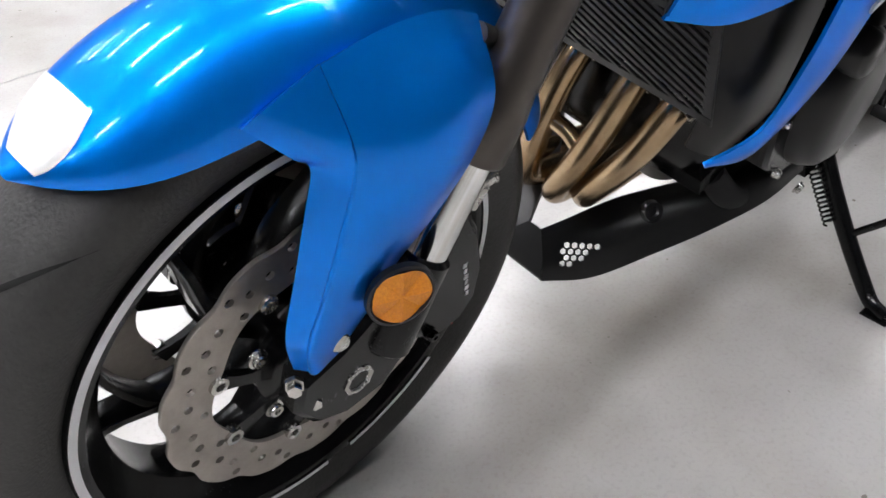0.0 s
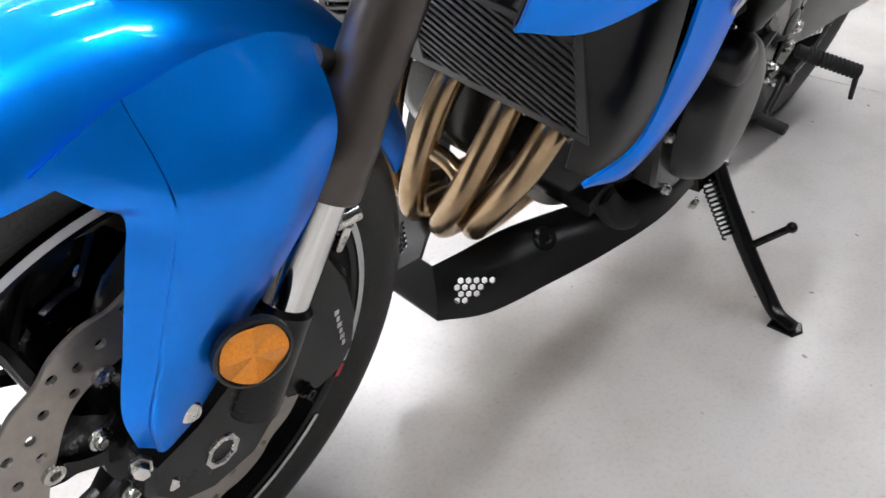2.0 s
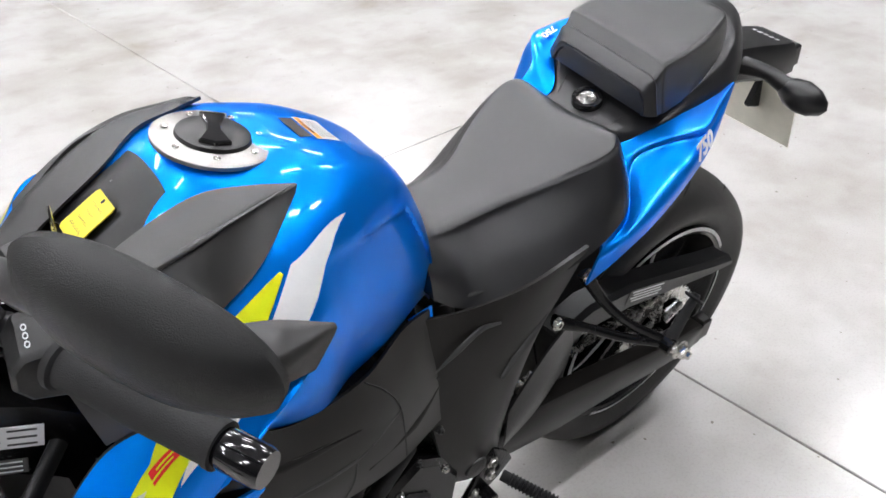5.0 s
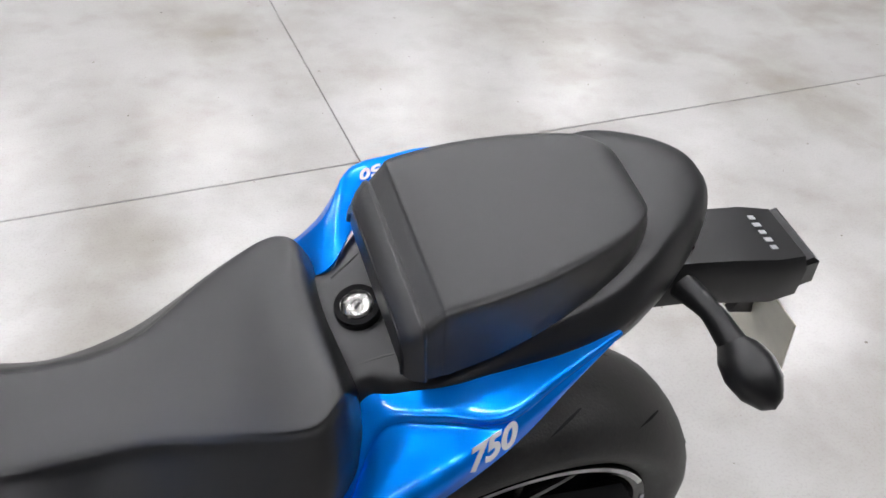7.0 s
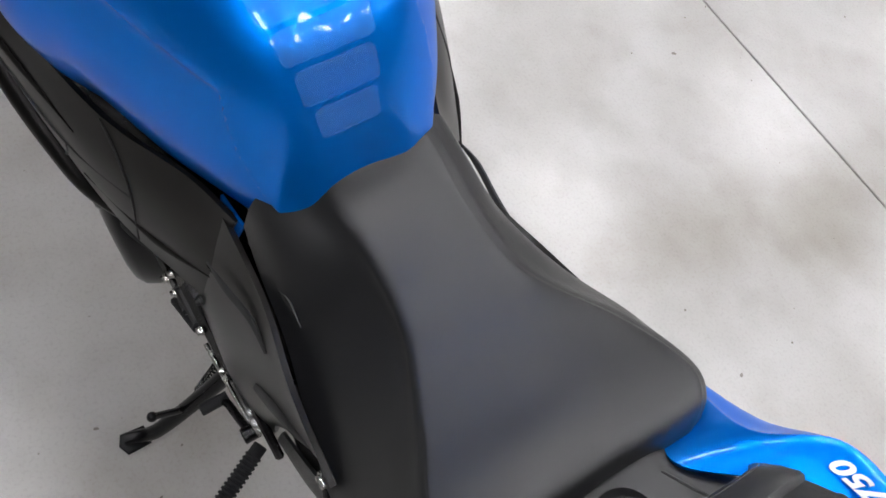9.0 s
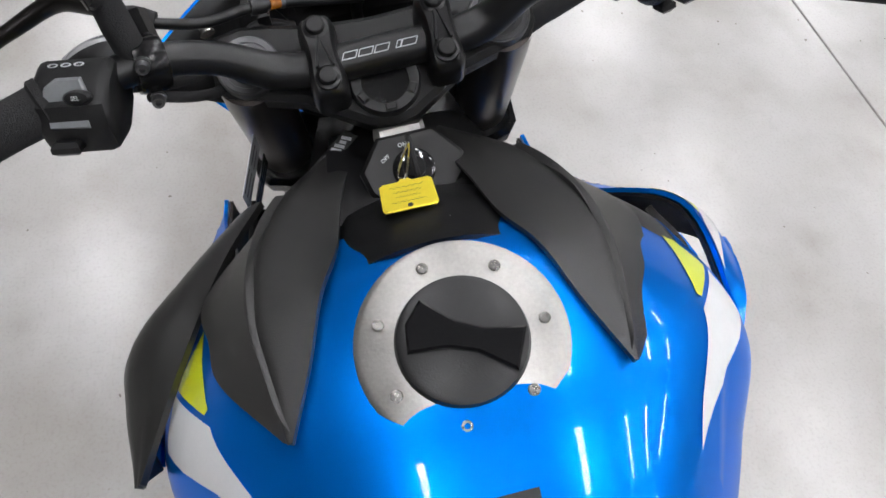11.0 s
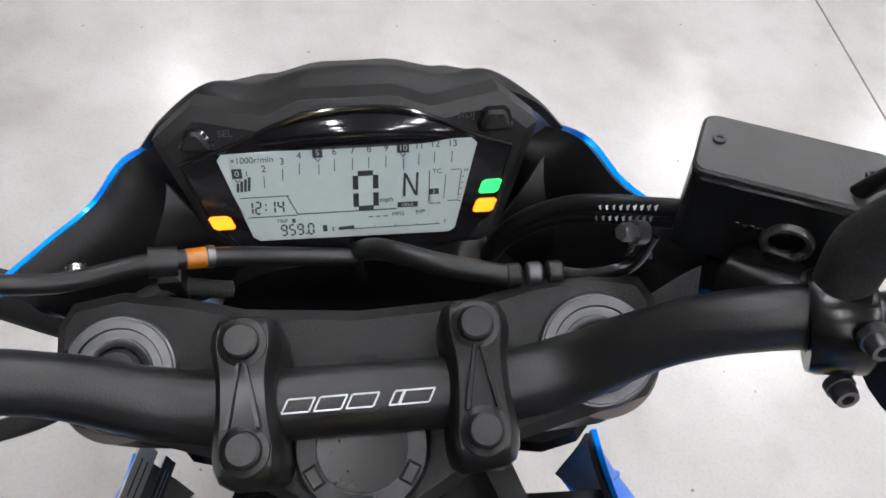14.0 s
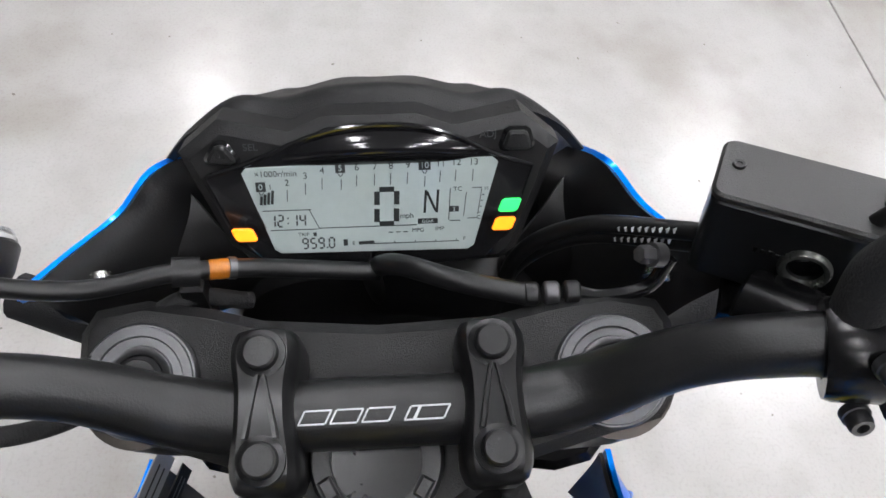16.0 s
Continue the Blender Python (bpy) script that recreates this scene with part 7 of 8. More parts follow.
    for x, y, w, h, r in ((-40.5, 0.4, 22, 0.35, 0), (-52.2, -4.0, 0.35, 9.2, 18), (-28.4, -4.8, 0.35, 10.5, 22), (-38, -9.6, 22, 0.35, 0), (-4.0, -9.2, 45, 0.35, 0)):
        bar(x, y, w, h, r)
    ink("TRIP", -34.0, -12.3, 2.6)
    bar(-28.8, -12.3, 1.5, 1.9)
    for ch, x in (("9", -33.6), ("5", -29.9), ("9", -26.2), ("0", -21.4)):
        seven(ch, x, -17.0, 2.3, 5.2, 0.75, 0.05)
    bar(-23.6, -19.4, 0.7, 0.7)
    bar(-15.0, -17.2, 2.0, 3.2)
    ink("E", -11.3, -17.8, 2.6)
    ink("F", 40.4, -17.3, 2.6)
    bar(-5.4, -17.6, 7.0, 1.6, 3)
    bar(17.0, -18.3, 42, 0.35)
    for k in range(5):
        bar(-1.8 + 9.6 * k, -17.7, 0.4, 1.0)
    for k in range(3):
        bar(6.2 + 3.4 * k, -12.6, 2.0, 0.4)
    ink("MPG", 18.8, -12.0, 2.8)
    ink("IMP", 28.9, -11.6, 2.8)
    # warning lamps
    for x, y, m_, w in ((-61.0, -11.6, LIT_AMBER, 10), (61.4, -0.7, LIT_GREEN, 9), (58.9, -10.2, LIT_AMBER, 9.5)):
        bm = bmesh.new()
        k = 1 if x > 0 else -1
        plate(bm, [((x + a * w / 2 + k * b * 1.2) / 1000, (y + b * 3.4) / 1000) for a, b in ((-1, -0.7), (-0.7, -1), (0.7, -1), (1, -0.7), (1, 0.7), (0.7, 1), (-0.7, 1), (-1, 0.7))], mm(0, 0, 2.1), 0.0014, 0.0006)
        part("warning_lamp", bm, m_, dash, "lit green warning lamp" if m_ is LIT_GREEN else "lit amber warning lamp")
    # buttons, each a rounded pad in its recess
    for x, y, o in ((-67.0, 28.0, ((-7, -2), (-6.4, -4.4), (-5, -5.2), (5, -5.2), (7, -4.4), (7.2, -2.6), (3.4, 3.8), (1.6, 5.2), (-1.2, 5.2), (-3.0, 4.4))), (64.0, 31.0, ((-7.4, -2.6), (-6.6, -4.6), (-4.6, -5.4), (5.0, -5.4), (6.8, -4.4), (7.2, -2.4), (5.4, 3.8), (3.4, 5.2), (-3.4, 5.2), (-5.2, 4.0)))):
        for sc, z, h, mt in ((1.12, -0.9, 0.0035, GLOSS), (0.86, 1.2, 0.0040, TEXT)):
            bm = bmesh.new()
            plate(bm, [((x + a * sc) / 1000, (y + b * sc) / 1000) for a, b in o], mm(0, 0, z), h, 0.0012)
            part("button" if sc < 1 else "button_recess", bm, mt, dash)
    letters("button_mark", "ADJ", 0.0046, mm(51, 33.5, 0.3), GREYCAP, dash, 0.0001)
    letters("button_mark", "SEL", 0.0046, mm(-54, 30.5, 0.3), GREYCAP, dash, 0.0001)
    # arched swelling of the lens above the display, with its raised lip
    bm = bmesh.new()
    rows = [[mm(3 + 44 * r * math.cos(a), 29.5 + 8.6 * r * math.sin(a) - 4.5 * (r * math.cos(a)) ** 2, 1.4 + 5.0 * (1 - r * r)).to_translation() for a in (2 * math.pi * q / 40 for q in range(40))] for r in (1.0, 0.9, 0.75, 0.55, 0.3, 0.06)]
    loft(bm, rows)
    part("lens_arch", bm, GLOSS, dash, "gloss black arch above the display")
    bm = bmesh.new()
    tube(bm, [mm(x, y, 2.0).to_translation() for x, y in ((-74, 18), (-52, 25), (-34, 33), (-16, 38.5), (4, 40), (22, 38.5), (38, 33), (54, 25), (71, 19))], 0.0012, 48, 8)
    part("lens_lip", bm, GLOSS, dash)
    # hood above the lens, stepped in the middle
    lower = [V(0.497, 0.107, 0.976), V(0.501, 0.092, 0.993), V(0.497, 0.070, 1.010), V(0.491, 0.045, 1.013), V(0.490, 0.020, 1.018), V(0.490, 0.0, 1.019)]
    mid_ = [V(0.500, 0.1075, 0.974), V(0.508, 0.093, 0.988), V(0.508, 0.068, 1.011), V(0.506, 0.045, 1.012), V(0.505, 0.022, 1.020), V(0.505, 0.0, 1.022)]
    top_ = [V(0.507, 0.106, 0.964), V(0.520, 0.090, 0.971), V(0.524, 0.064, 0.992), V(0.522, 0.044, 0.993), V(0.522, 0.022, 1.000), V(0.522, 0.0, 1.002)]
    end_ = [V(0.522, 0.100, 0.935), V(0.550, 0.082, 0.932), V(0.575, 0.060, 0.940), V(0.580, 0.044, 0.938), V(0.585, 0.022, 0.940), V(0.585, 0.0, 0.940)]
    for row, dz in ((mid_, 0.0), (top_, -0.001), (end_, 0.002)):
        for p in row[2:]:
            p.z -= dz
    full = [[V(p.x, -p.y, p.z) for p in r] + [p for p in reversed(r[:-1])] for r in (lower, mid_, top_, end_)]
    bm = bmesh.new()
    g = net(full, 18, 60)
    if normals(g)[9][30].z < 0:
        g = [list(reversed(r)) for r in g]
    shell(bm, g, 0.004)
    part("dash_hood", bm, TEXT, dash, "matt black hood over the instruments")
    # moulded skirts on both sides, down to the fork clamp
    both("dash_skirt", [
        [(0.490, 0.100, 0.975), (0.470, 0.120, 0.962), (0.452, 0.145, 0.955), (0.440, 0.168, 0.950)],
        [(0.470, 0.080, 0.955), (0.455, 0.100, 0.940), (0.445, 0.130, 0.930), (0.436, 0.160, 0.935)],
        [(0.455, 0.055, 0.925), (0.450, 0.085, 0.910), (0.450, 0.120, 0.900), (0.445, 0.150, 0.905)]], 12, 18, 0.004, BLACK, dash, "black dash side skirt")
    bm = bmesh.new()
    box(bm, (0.03, 0.11, 0.10), pose(0.468, 0, 0.925, 0, 30, 0), 0.012)
    part("dash_mount", bm, BLACK, dash)
    dash.matrix_local = COCKPIT


build_dash()

BAR = [(0.0, 0.3685, 0.970), (0.055, 0.3690, 0.970), (0.085, 0.3715, 0.975), (0.115, 0.3690, 0.998), (0.145, 0.3635, 1.014), (0.180, 0.3545, 1.022), (0.240, 0.335, 1.022), (0.300, 0.313, 1.021), (0.392, 0.2735, 1.018)]
# the bars stand turned a little to the left
STEER = pose(0.3685, -0.0026, 0.970, 0, 0, 1.95) @ pose(-0.3685, 0, -0.970)
TILT = pose(0, 0, 0, 0, -20).to_3x3()


def bar_at(y):
    """The handlebar's middle line at a distance y from the bike's middle."""
    a = abs(y)
    for (y0, x0, z0), (y1, x1, z1) in zip(BAR, BAR[1:]):
        if a <= y1:
            t = (a - y0) / (y1 - y0)
            back = 0.13 * max(0.0, a - 0.20) if y < 0 else 0.0
            return V(x0 + (x1 - x0) * t - back, y, z0 + (z1 - z0) * t)
    return V(BAR[-1][1], y, BAR[-1][2])


def build_bars():
    bm = bmesh.new()
    pts = [bar_at(-y) for y, x, z in reversed(BAR[1:])] + [V(x, y, z) for y, x, z in BAR]
    n = 128
    fine = crom(pts, n)
    rr = [0.0122 + 0.0024 * max(0, min(1, (0.118 - abs(p.y)) / 0.035)) for p in fine]
    tube(bm, fine, rr, segs=24, smooth_path=False)
    bars = part("handlebar", bm, BLACK, bike, "matt black tapered handlebar")
    bars.matrix_local = STEER
    # outline lettering as a plain band of pale strokes
    m = Matrix.Translation(V(0.3685, 0.0, 0.970) + TILT @ V(-0.0030, 0, 0.0140)) @ (TILT.to_4x4()) @ Matrix((V(0, -1, 0), V(0.98, 0, 0.20), V(-0.20, 0, 0.98))).transposed().to_4x4()
    for k in range(5):
        x = -0.0255 + 0.0125 * k
        if k == 3:
            x += 0.001
        w = 0.0105 if k < 3 else (0.004 if k == 3 else 0.012)
        xo = x if k < 4 else x - 0.004
        for dy in (0.0026, -0.0026):
            bm = bmesh.new()
            box(bm, (w, 0.0007, 0.0003), m @ pose(xo + dy * 0.6, dy, 0.0012), 0.0001)
            part("mark_stroke", bm, SILVER, bars)
        for dx in (-w / 2, w / 2):
            bm = bmesh.new()
            box(bm, (0.0007, 0.0056, 0.0003), m @ pose(xo + dx, 0, 0.0013, 0, 0, -28), 0.0001)
            part("mark_stroke", bm, SILVER, bars)
    for s in (1, -1):
        # clamp with two capped bolts and a hollow waist
        c = V(0.3700, s * 0.0455, 0.9695)
        bm = bmesh.new()
        rows = []
        for px, hw, pz in ((-0.0335, 0.0075, 0.010), (-0.031, 0.0108, 0.0165), (-0.026, 0.0124, 0.0195), (-0.0205, 0.0128, 0.0205), (-0.0150, 0.0122, 0.0215), (-0.010, 0.0114, 0.0222), (-0.004, 0.0108, 0.0232), (0.004, 0.0106, 0.0238), (0.010, 0.0110, 0.0236), (0.0150, 0.0120, 0.0230), (0.0205, 0.0128, 0.0225), (0.026, 0.0124, 0.0215), (0.031, 0.0108, 0.0185), (0.0335, 0.0075, 0.012)):
            rows.append([c + TILT @ V(px, yy * hw, zz) for yy, zz in ((-1.15, -0.014), (-1.12, pz * 0.55), (-1, pz - 0.003), (-0.78, pz), (0.78, pz), (1, pz - 0.003), (1.12, pz * 0.55), (1.15, -0.014))])
        loft(bm, rows)
        cl = part("bar_clamp", bm, CLAMP, bars, "black cast handlebar clamp")
        for bx in (0.0205, -0.0205):
            bm = bmesh.new()
            lathe(bm, [(0.0001, 0.0050), (0.0058, 0.0050), (0.0068, 0.0042), (0.0072, 0.0005), (0.0080, 0.0), (0.0096, -0.0006), (0.0098, -0.004), (0.0001, -0.004)], frame_to(c + TILT @ V(bx, 0, 0.0235 + 0.05 * bx), TILT @ V(-0.05, 0, 1)), 28, closed=False)
            part("bolt_cap", bm, BLACK, cl)
        # two raised ribs between the bolts that meet in a narrow arrow
        for side in (1, -1):
            bm = bmesh.new()
            rows = []
            for px, mid, hw in ((-0.0125, 0.0060, 0.0012), (-0.006, 0.0048, 0.0013), (0.0, 0.0036, 0.0013), (0.006, 0.0024, 0.0012), (0.0120, 0.0012, 0.0010)):
                rows.append([c + TILT @ V(px, side * mid + yy * hw, zz) for yy, zz in ((-1, 0.0225), (-0.6, 0.0256), (0.6, 0.0256), (1, 0.0225))])
            loft(bm, rows)
            part("clamp_rib", bm, CLAMP, cl)
        bm = bmesh.new()
        lathe(bm, [(0.010, -0.040), (0.020, -0.040), (0.018, -0.02), (0.017, 0.0), (0.010, 0.0)], frame_to(c, (-0.42, 0, 0.9)), 24)
        part("riser", bm, CAST, cl)
        # grips with end weights
        a, b = bar_at(s * 0.232), bar_at(s * 0.362)
        bm = bmesh.new()
        d = (b - a).normalized()
        L = (b - a).length
        lathe(bm, [(0.011, 0), (0.0205, 0), (0.0205, 0.006), (0.0175, 0.008), (0.0170, 0.03), (0.0176, L * 0.5), (0.0168, L - 0.008), (0.0178, L - 0.005), (0.0178, L), (0.011, L)], frame_to(a, d), 32)
        part("grip", bm, GRIP, bars, "black foam-textured rubber grip")
        bm = bmesh.new()
        lathe(bm, [(0.0001, 0), (0.0140, 0), (0.0148, 0.002), (0.0148, 0.032), (0.0135, 0.036), (0.0001, 0.036)], frame_to(b, d), 32, closed=False)
        part("bar_end", bm, GLOSS, bars, "gloss black bar end weight")
        # switch block
        c = bar_at(s * 0.212)
        m = Matrix.Translation(c) @ Matrix((V(0.97, -s * 0.22, 0), V(s * 0.22, 0.97, 0) if s > 0 else V(-0.22, 0.97, 0), V(0, 0, 1))).transposed().to_4x4()
        bm = bmesh.new()
        if s > 0:
            prof = [(-0.034, -0.024), (-0.035, -0.004), (-0.027, 0.013), (-0.010, 0.019), (0.012, 0.018), (0.022, 0.008), (0.024, -0.012), (0.014, -0.026), (-0.012, -0.032)]
        else:
            prof = [(0.0275 * math.cos(radians(20 * q)) - 0.002, 0.0265 * math.sin(radians(20 * q)) - 0.002) for q in range(18)]
        rows = []
        for yy, k in ((-0.028, 0.80), (-0.025, 0.95), (-0.020, 1), (0.018, 1.0), (0.022, 0.95), (0.025, 0.82)):
            rows.append([m @ V(px * k, yy * 1.0, pz * k) for px, pz in prof])
        loft(bm, rows)
        sw = part("switch_housing", bm, TEXT, bars, "black handlebar switch housing")
        face = m @ (Matrix.Translation((-0.0225, 0, 0.011)) @ pose(0, 0, 0, 0, -52, 0) if s > 0 else Matrix.Translation((-0.0262, 0, 0.0095)) @ pose(0, 0, 0, 0, -64, 0))
        if s < 0:
            bm = bmesh.new()
            rows = []
            for i in range(13):
                t = i / 12
                x = -0.0145 + 0.029 * t
                top = 0.0062 - 0.0030 * math.sin(math.pi * t) if 0 < i < 12 else 0.0005
                rows.append([face @ V(x * (0.94 if q in (0, 6) else 1.0), 0.006 + y, z) for q, (y, z) in enumerate(((-0.0105, -0.002), (-0.0100, top - 0.0020), (-0.0085, top), (0, top + 0.0004), (0.0085, top), (0.0100, top - 0.0020), (0.0105, -0.002)))])
            grid_faces(bm, rows)
            part("stop_switch", bm, RED, sw, "red engine stop switch")
            for k, y in ((0, -0.007), (1, -0.007)):
                bm = bmesh.new()
                lathe(bm, [(0.0016, 0), (0.0026, 0), (0.0026, 0.0004), (0.0016, 0.0004)], face @ pose(0.010 - 0.022 * k, y, 0.0012), 16)
                part("switch_mark", bm, SILVER, sw)
            bm = bmesh.new()
            box(bm, (0.018, 0.016, 0.012), m @ pose(-0.025, -0.004, -0.016, 0, 20, 0), 0.003)
            box(bm, (0.012, 0.012, 0.010), m @ pose(-0.024, 0.013, -0.021, 0, 20, 0), 0.003)
            part("starter_button", bm, BLACK, sw)
        else:
            bm = bmesh.new()
            plate(bm, [(-0.017, -0.014), (0.0, -0.017), (0.017, -0.013), (0.017, 0.004), (0.012, 0.012), (0.004, 0.016), (-0.016, 0.014)], face, 0.005, 0.0015)
            part("mode_pad", bm, material("grey_switch_plastic", (0.20, 0.21, 0.22), 0.5, 0, 0, 0.1, 50), sw, "grey mode selector pad")
            letters("pad_text", "MODE", 0.0042, face @ pose(0.0, 0.003, 0.0028, 0, 0, -90), WHITE, sw, 0.0001)
            bm = bmesh.new()
            lathe(bm, [(0.0001, 0.006), (0.005, 0.0055), (0.0065, 0.003), (0.0065, 0), (0.0001, 0)], face @ pose(0.004, -0.010, 0.002) @ Matrix.Diagonal((0.8, 1.5, 1, 1)), 20, closed=False)
            part("select_button", bm, BLACK, sw)
            letters("pad_text", "SEL", 0.004, face @ pose(0.004, -0.010, 0.0085, 0, 0, -90), WHITE, sw, 0.0001)
            bm = bmesh.new()
            box(bm, (0.014, 0.020, 0.010), m @ pose(-0.037, 0.006, -0.014, 0, 20, 0), 0.003)
            part("indicator_switch", bm, BLACK, sw)
            for k in range(3):
                bm = bmesh.new()
                lathe(bm, [(0.0018, 0), (0.0028, 0), (0.0028, 0.0004), (0.0018, 0.0004)], m @ pose(0.006, 0.012 - 0.009 * k, 0.0188, 0, 3, 0) @ Matrix.Diagonal((0.7, 1.3, 1, 1)), 16)
                part("switch_mark", bm, SILVER, sw)
        # lever perch and lever
        p0 = bar_at(s * (0.165 if s > 0 else 0.174))
        bm = bmesh.new()
        lathe(bm, [(0.0115, -0.011), (0.0185, -0.011), (0.0195, -0.008), (0.0195, 0.008), (0.0185, 0.011), (0.0115, 0.011)], frame_to(p0, bar_at(s * 0.18) - bar_at(s * 0.15)), 28)
        box(bm, (0.05, 0.03, 0.018), Matrix.Translation(p0 + V(0.035, s * 0.008, 0.0 if s > 0 else -0.030)) @ pose(0, 0, 0, 0, 10, s * 12), 0.005)
        pr = part("lever_perch", bm, CAST, bars, "black lever perch clamp")
        for dz in (0.018, -0.018):
            bm = bmesh.new()
            hexbolt(bm, p0 + V(-0.0175, 0, dz * 0.9), (-0.9, 0, 0.2), 0.0048, 0.007, 1.15)
            part("perch_bolt", bm, GREYCAP, pr)
        bm = bmesh.new()
        low = 0.0 if s > 0 else 1.0
        lv_pts = [V(0.415, s * 0.195, 1.030), V(0.428, s * 0.225, 1.028), V(0.416, s * 0.262, 1.020), V(0.402, s * 0.300, 1.012), V(0.404, s * 0.340, 1.000), V(0.402, s * 0.375, 0.988), V(0.398, s * 0.395, 0.981)]
        # the brake lever hangs lower, under the grip
        lv_pts = [p + V(-0.030, 0, -0.050) * low * min(1, i / 3) for i, p in enumerate(lv_pts)]
        tube(bm, lv_pts, [0.011, 0.010, 0.008, 0.0075, 0.007, 0.006, 0.006], 44, 14, flat=0.75)
        bmesh.ops.create_uvsphere(bm, u_segments=18, v_segments=12, radius=0.0105, matrix=Matrix.Translation(lv_pts[-1]))
        lv = part("clutch_lever" if s > 0 else "brake_lever", bm, FRAME, bars, "dark cast hand lever with a ball end")
        if s > 0:
            lv.parent = bike
        # mirror stem in its rubber boot
        base = STEER @ (bar_at(s * 0.172) + V(0.004, 0, 0.008))
        bm = bmesh.new()
        if s > 0:
            boot = [base, base + V(0.006, 0.003, 0.020), base + V(0.012, 0.006, 0.040), V(0.364, 0.181, 1.076)]
            arm = [V(0.362, 0.180, 1.068), V(0.366, 0.184, 1.090), V(0.368, 0.188, 1.112), V(0.368, 0.196, 1.126), V(0.362, 0.225, 1.138), V(0.352, 0.280, 1.152), V(0.345, 0.318, 1.161)]
        else:
            boot = [base, base + V(0.004, -0.003, 0.025), V(0.3655, -0.1855, 1.078), V(0.3665, -0.187, 1.092)]
            arm = [V(0.366, -0.1865, 1.084), V(0.3655, -0.188, 1.110), V(0.366, -0.192, 1.128), V(0.367, -0.212, 1.141), V(0.366, -0.255, 1.150), V(0.352, -0.300, 1.160), V(0.345, -0.318, 1.166)]
        tube(bm, boot, [0.0105, 0.0112, 0.0105, 0.0082], 20, 18)
        part("mirror_boot", bm, GRIP, bike, "black rubber mirror boot")
        bm = bmesh.new()
        tube(bm, arm, 0.0058, 40, 14)
        part("mirror_stem", bm, GLOSS, bike, "gloss black mirror stem")
    # the mirrors, seen from their black backs
    for s in (1, -1):
        c = V(0.317, s * 0.395, 1.180)
        W = V(-0.472, s * 0.835, -0.281).normalized()
        N = V(0.859, s * 0.508, 0.067).normalized()
        N = (N - W * N.dot(W)).normalized()
        U = N.cross(W) if s < 0 else W.cross(N)
        if U.z < 0:
            U = -U
        rows = []
        n = 40
        for depth, k in ((0.022, 0.05), (0.021, 0.35), (0.017, 0.65), (0.009, 0.88), (0.0, 1.0), (-0.006, 0.99), (-0.008, 0.95)):
            r = []
            for q in range(n):
                a = 2 * math.pi * q / n
                x = math.cos(a)
                y = math.sin(a)
                w = -0.004 + 0.076 * (abs(x) ** 0.75) * (1 if x > 0 else -1)
                h = (0.034 - 0.006 * x * x) * (abs(y) ** 0.75) * (1 if y > 0 else -1) + 0.004 + 0.004 * x
                r.append(c + (W * w + U * h) * k + N * depth)
            rows.append(r)
        bm = bmesh.new()
        loft(bm, rows)
        mir = part("mirror", bm, TEXT, bike, "matt black teardrop mirror shell")
        bm = bmesh.new()
        ring_pts = [c + (p - c) * 0.93 + N * 0.0005 for p in rows[-1]]
        vs = [bm.verts.new(p - N * 0.0012) for p in ring_pts]
        bm.faces.new(vs)
        glass = material("mirror_glass", (0.9, 0.9, 0.9), 0.02, 1.0)
        part("mirror_glass", bm, glass, mir, "silvered mirror glass")
        bm = bmesh.new()
        tube(bm, [V(0.354, s * 0.272, 1.150), V(0.347, s * 0.305, 1.159), V(0.336, s * 0.340, 1.176)], [0.0095, 0.0125, 0.016], 10, 14)
        part("mirror_joint", bm, BLACK, mir)
    return bars


build_bars()


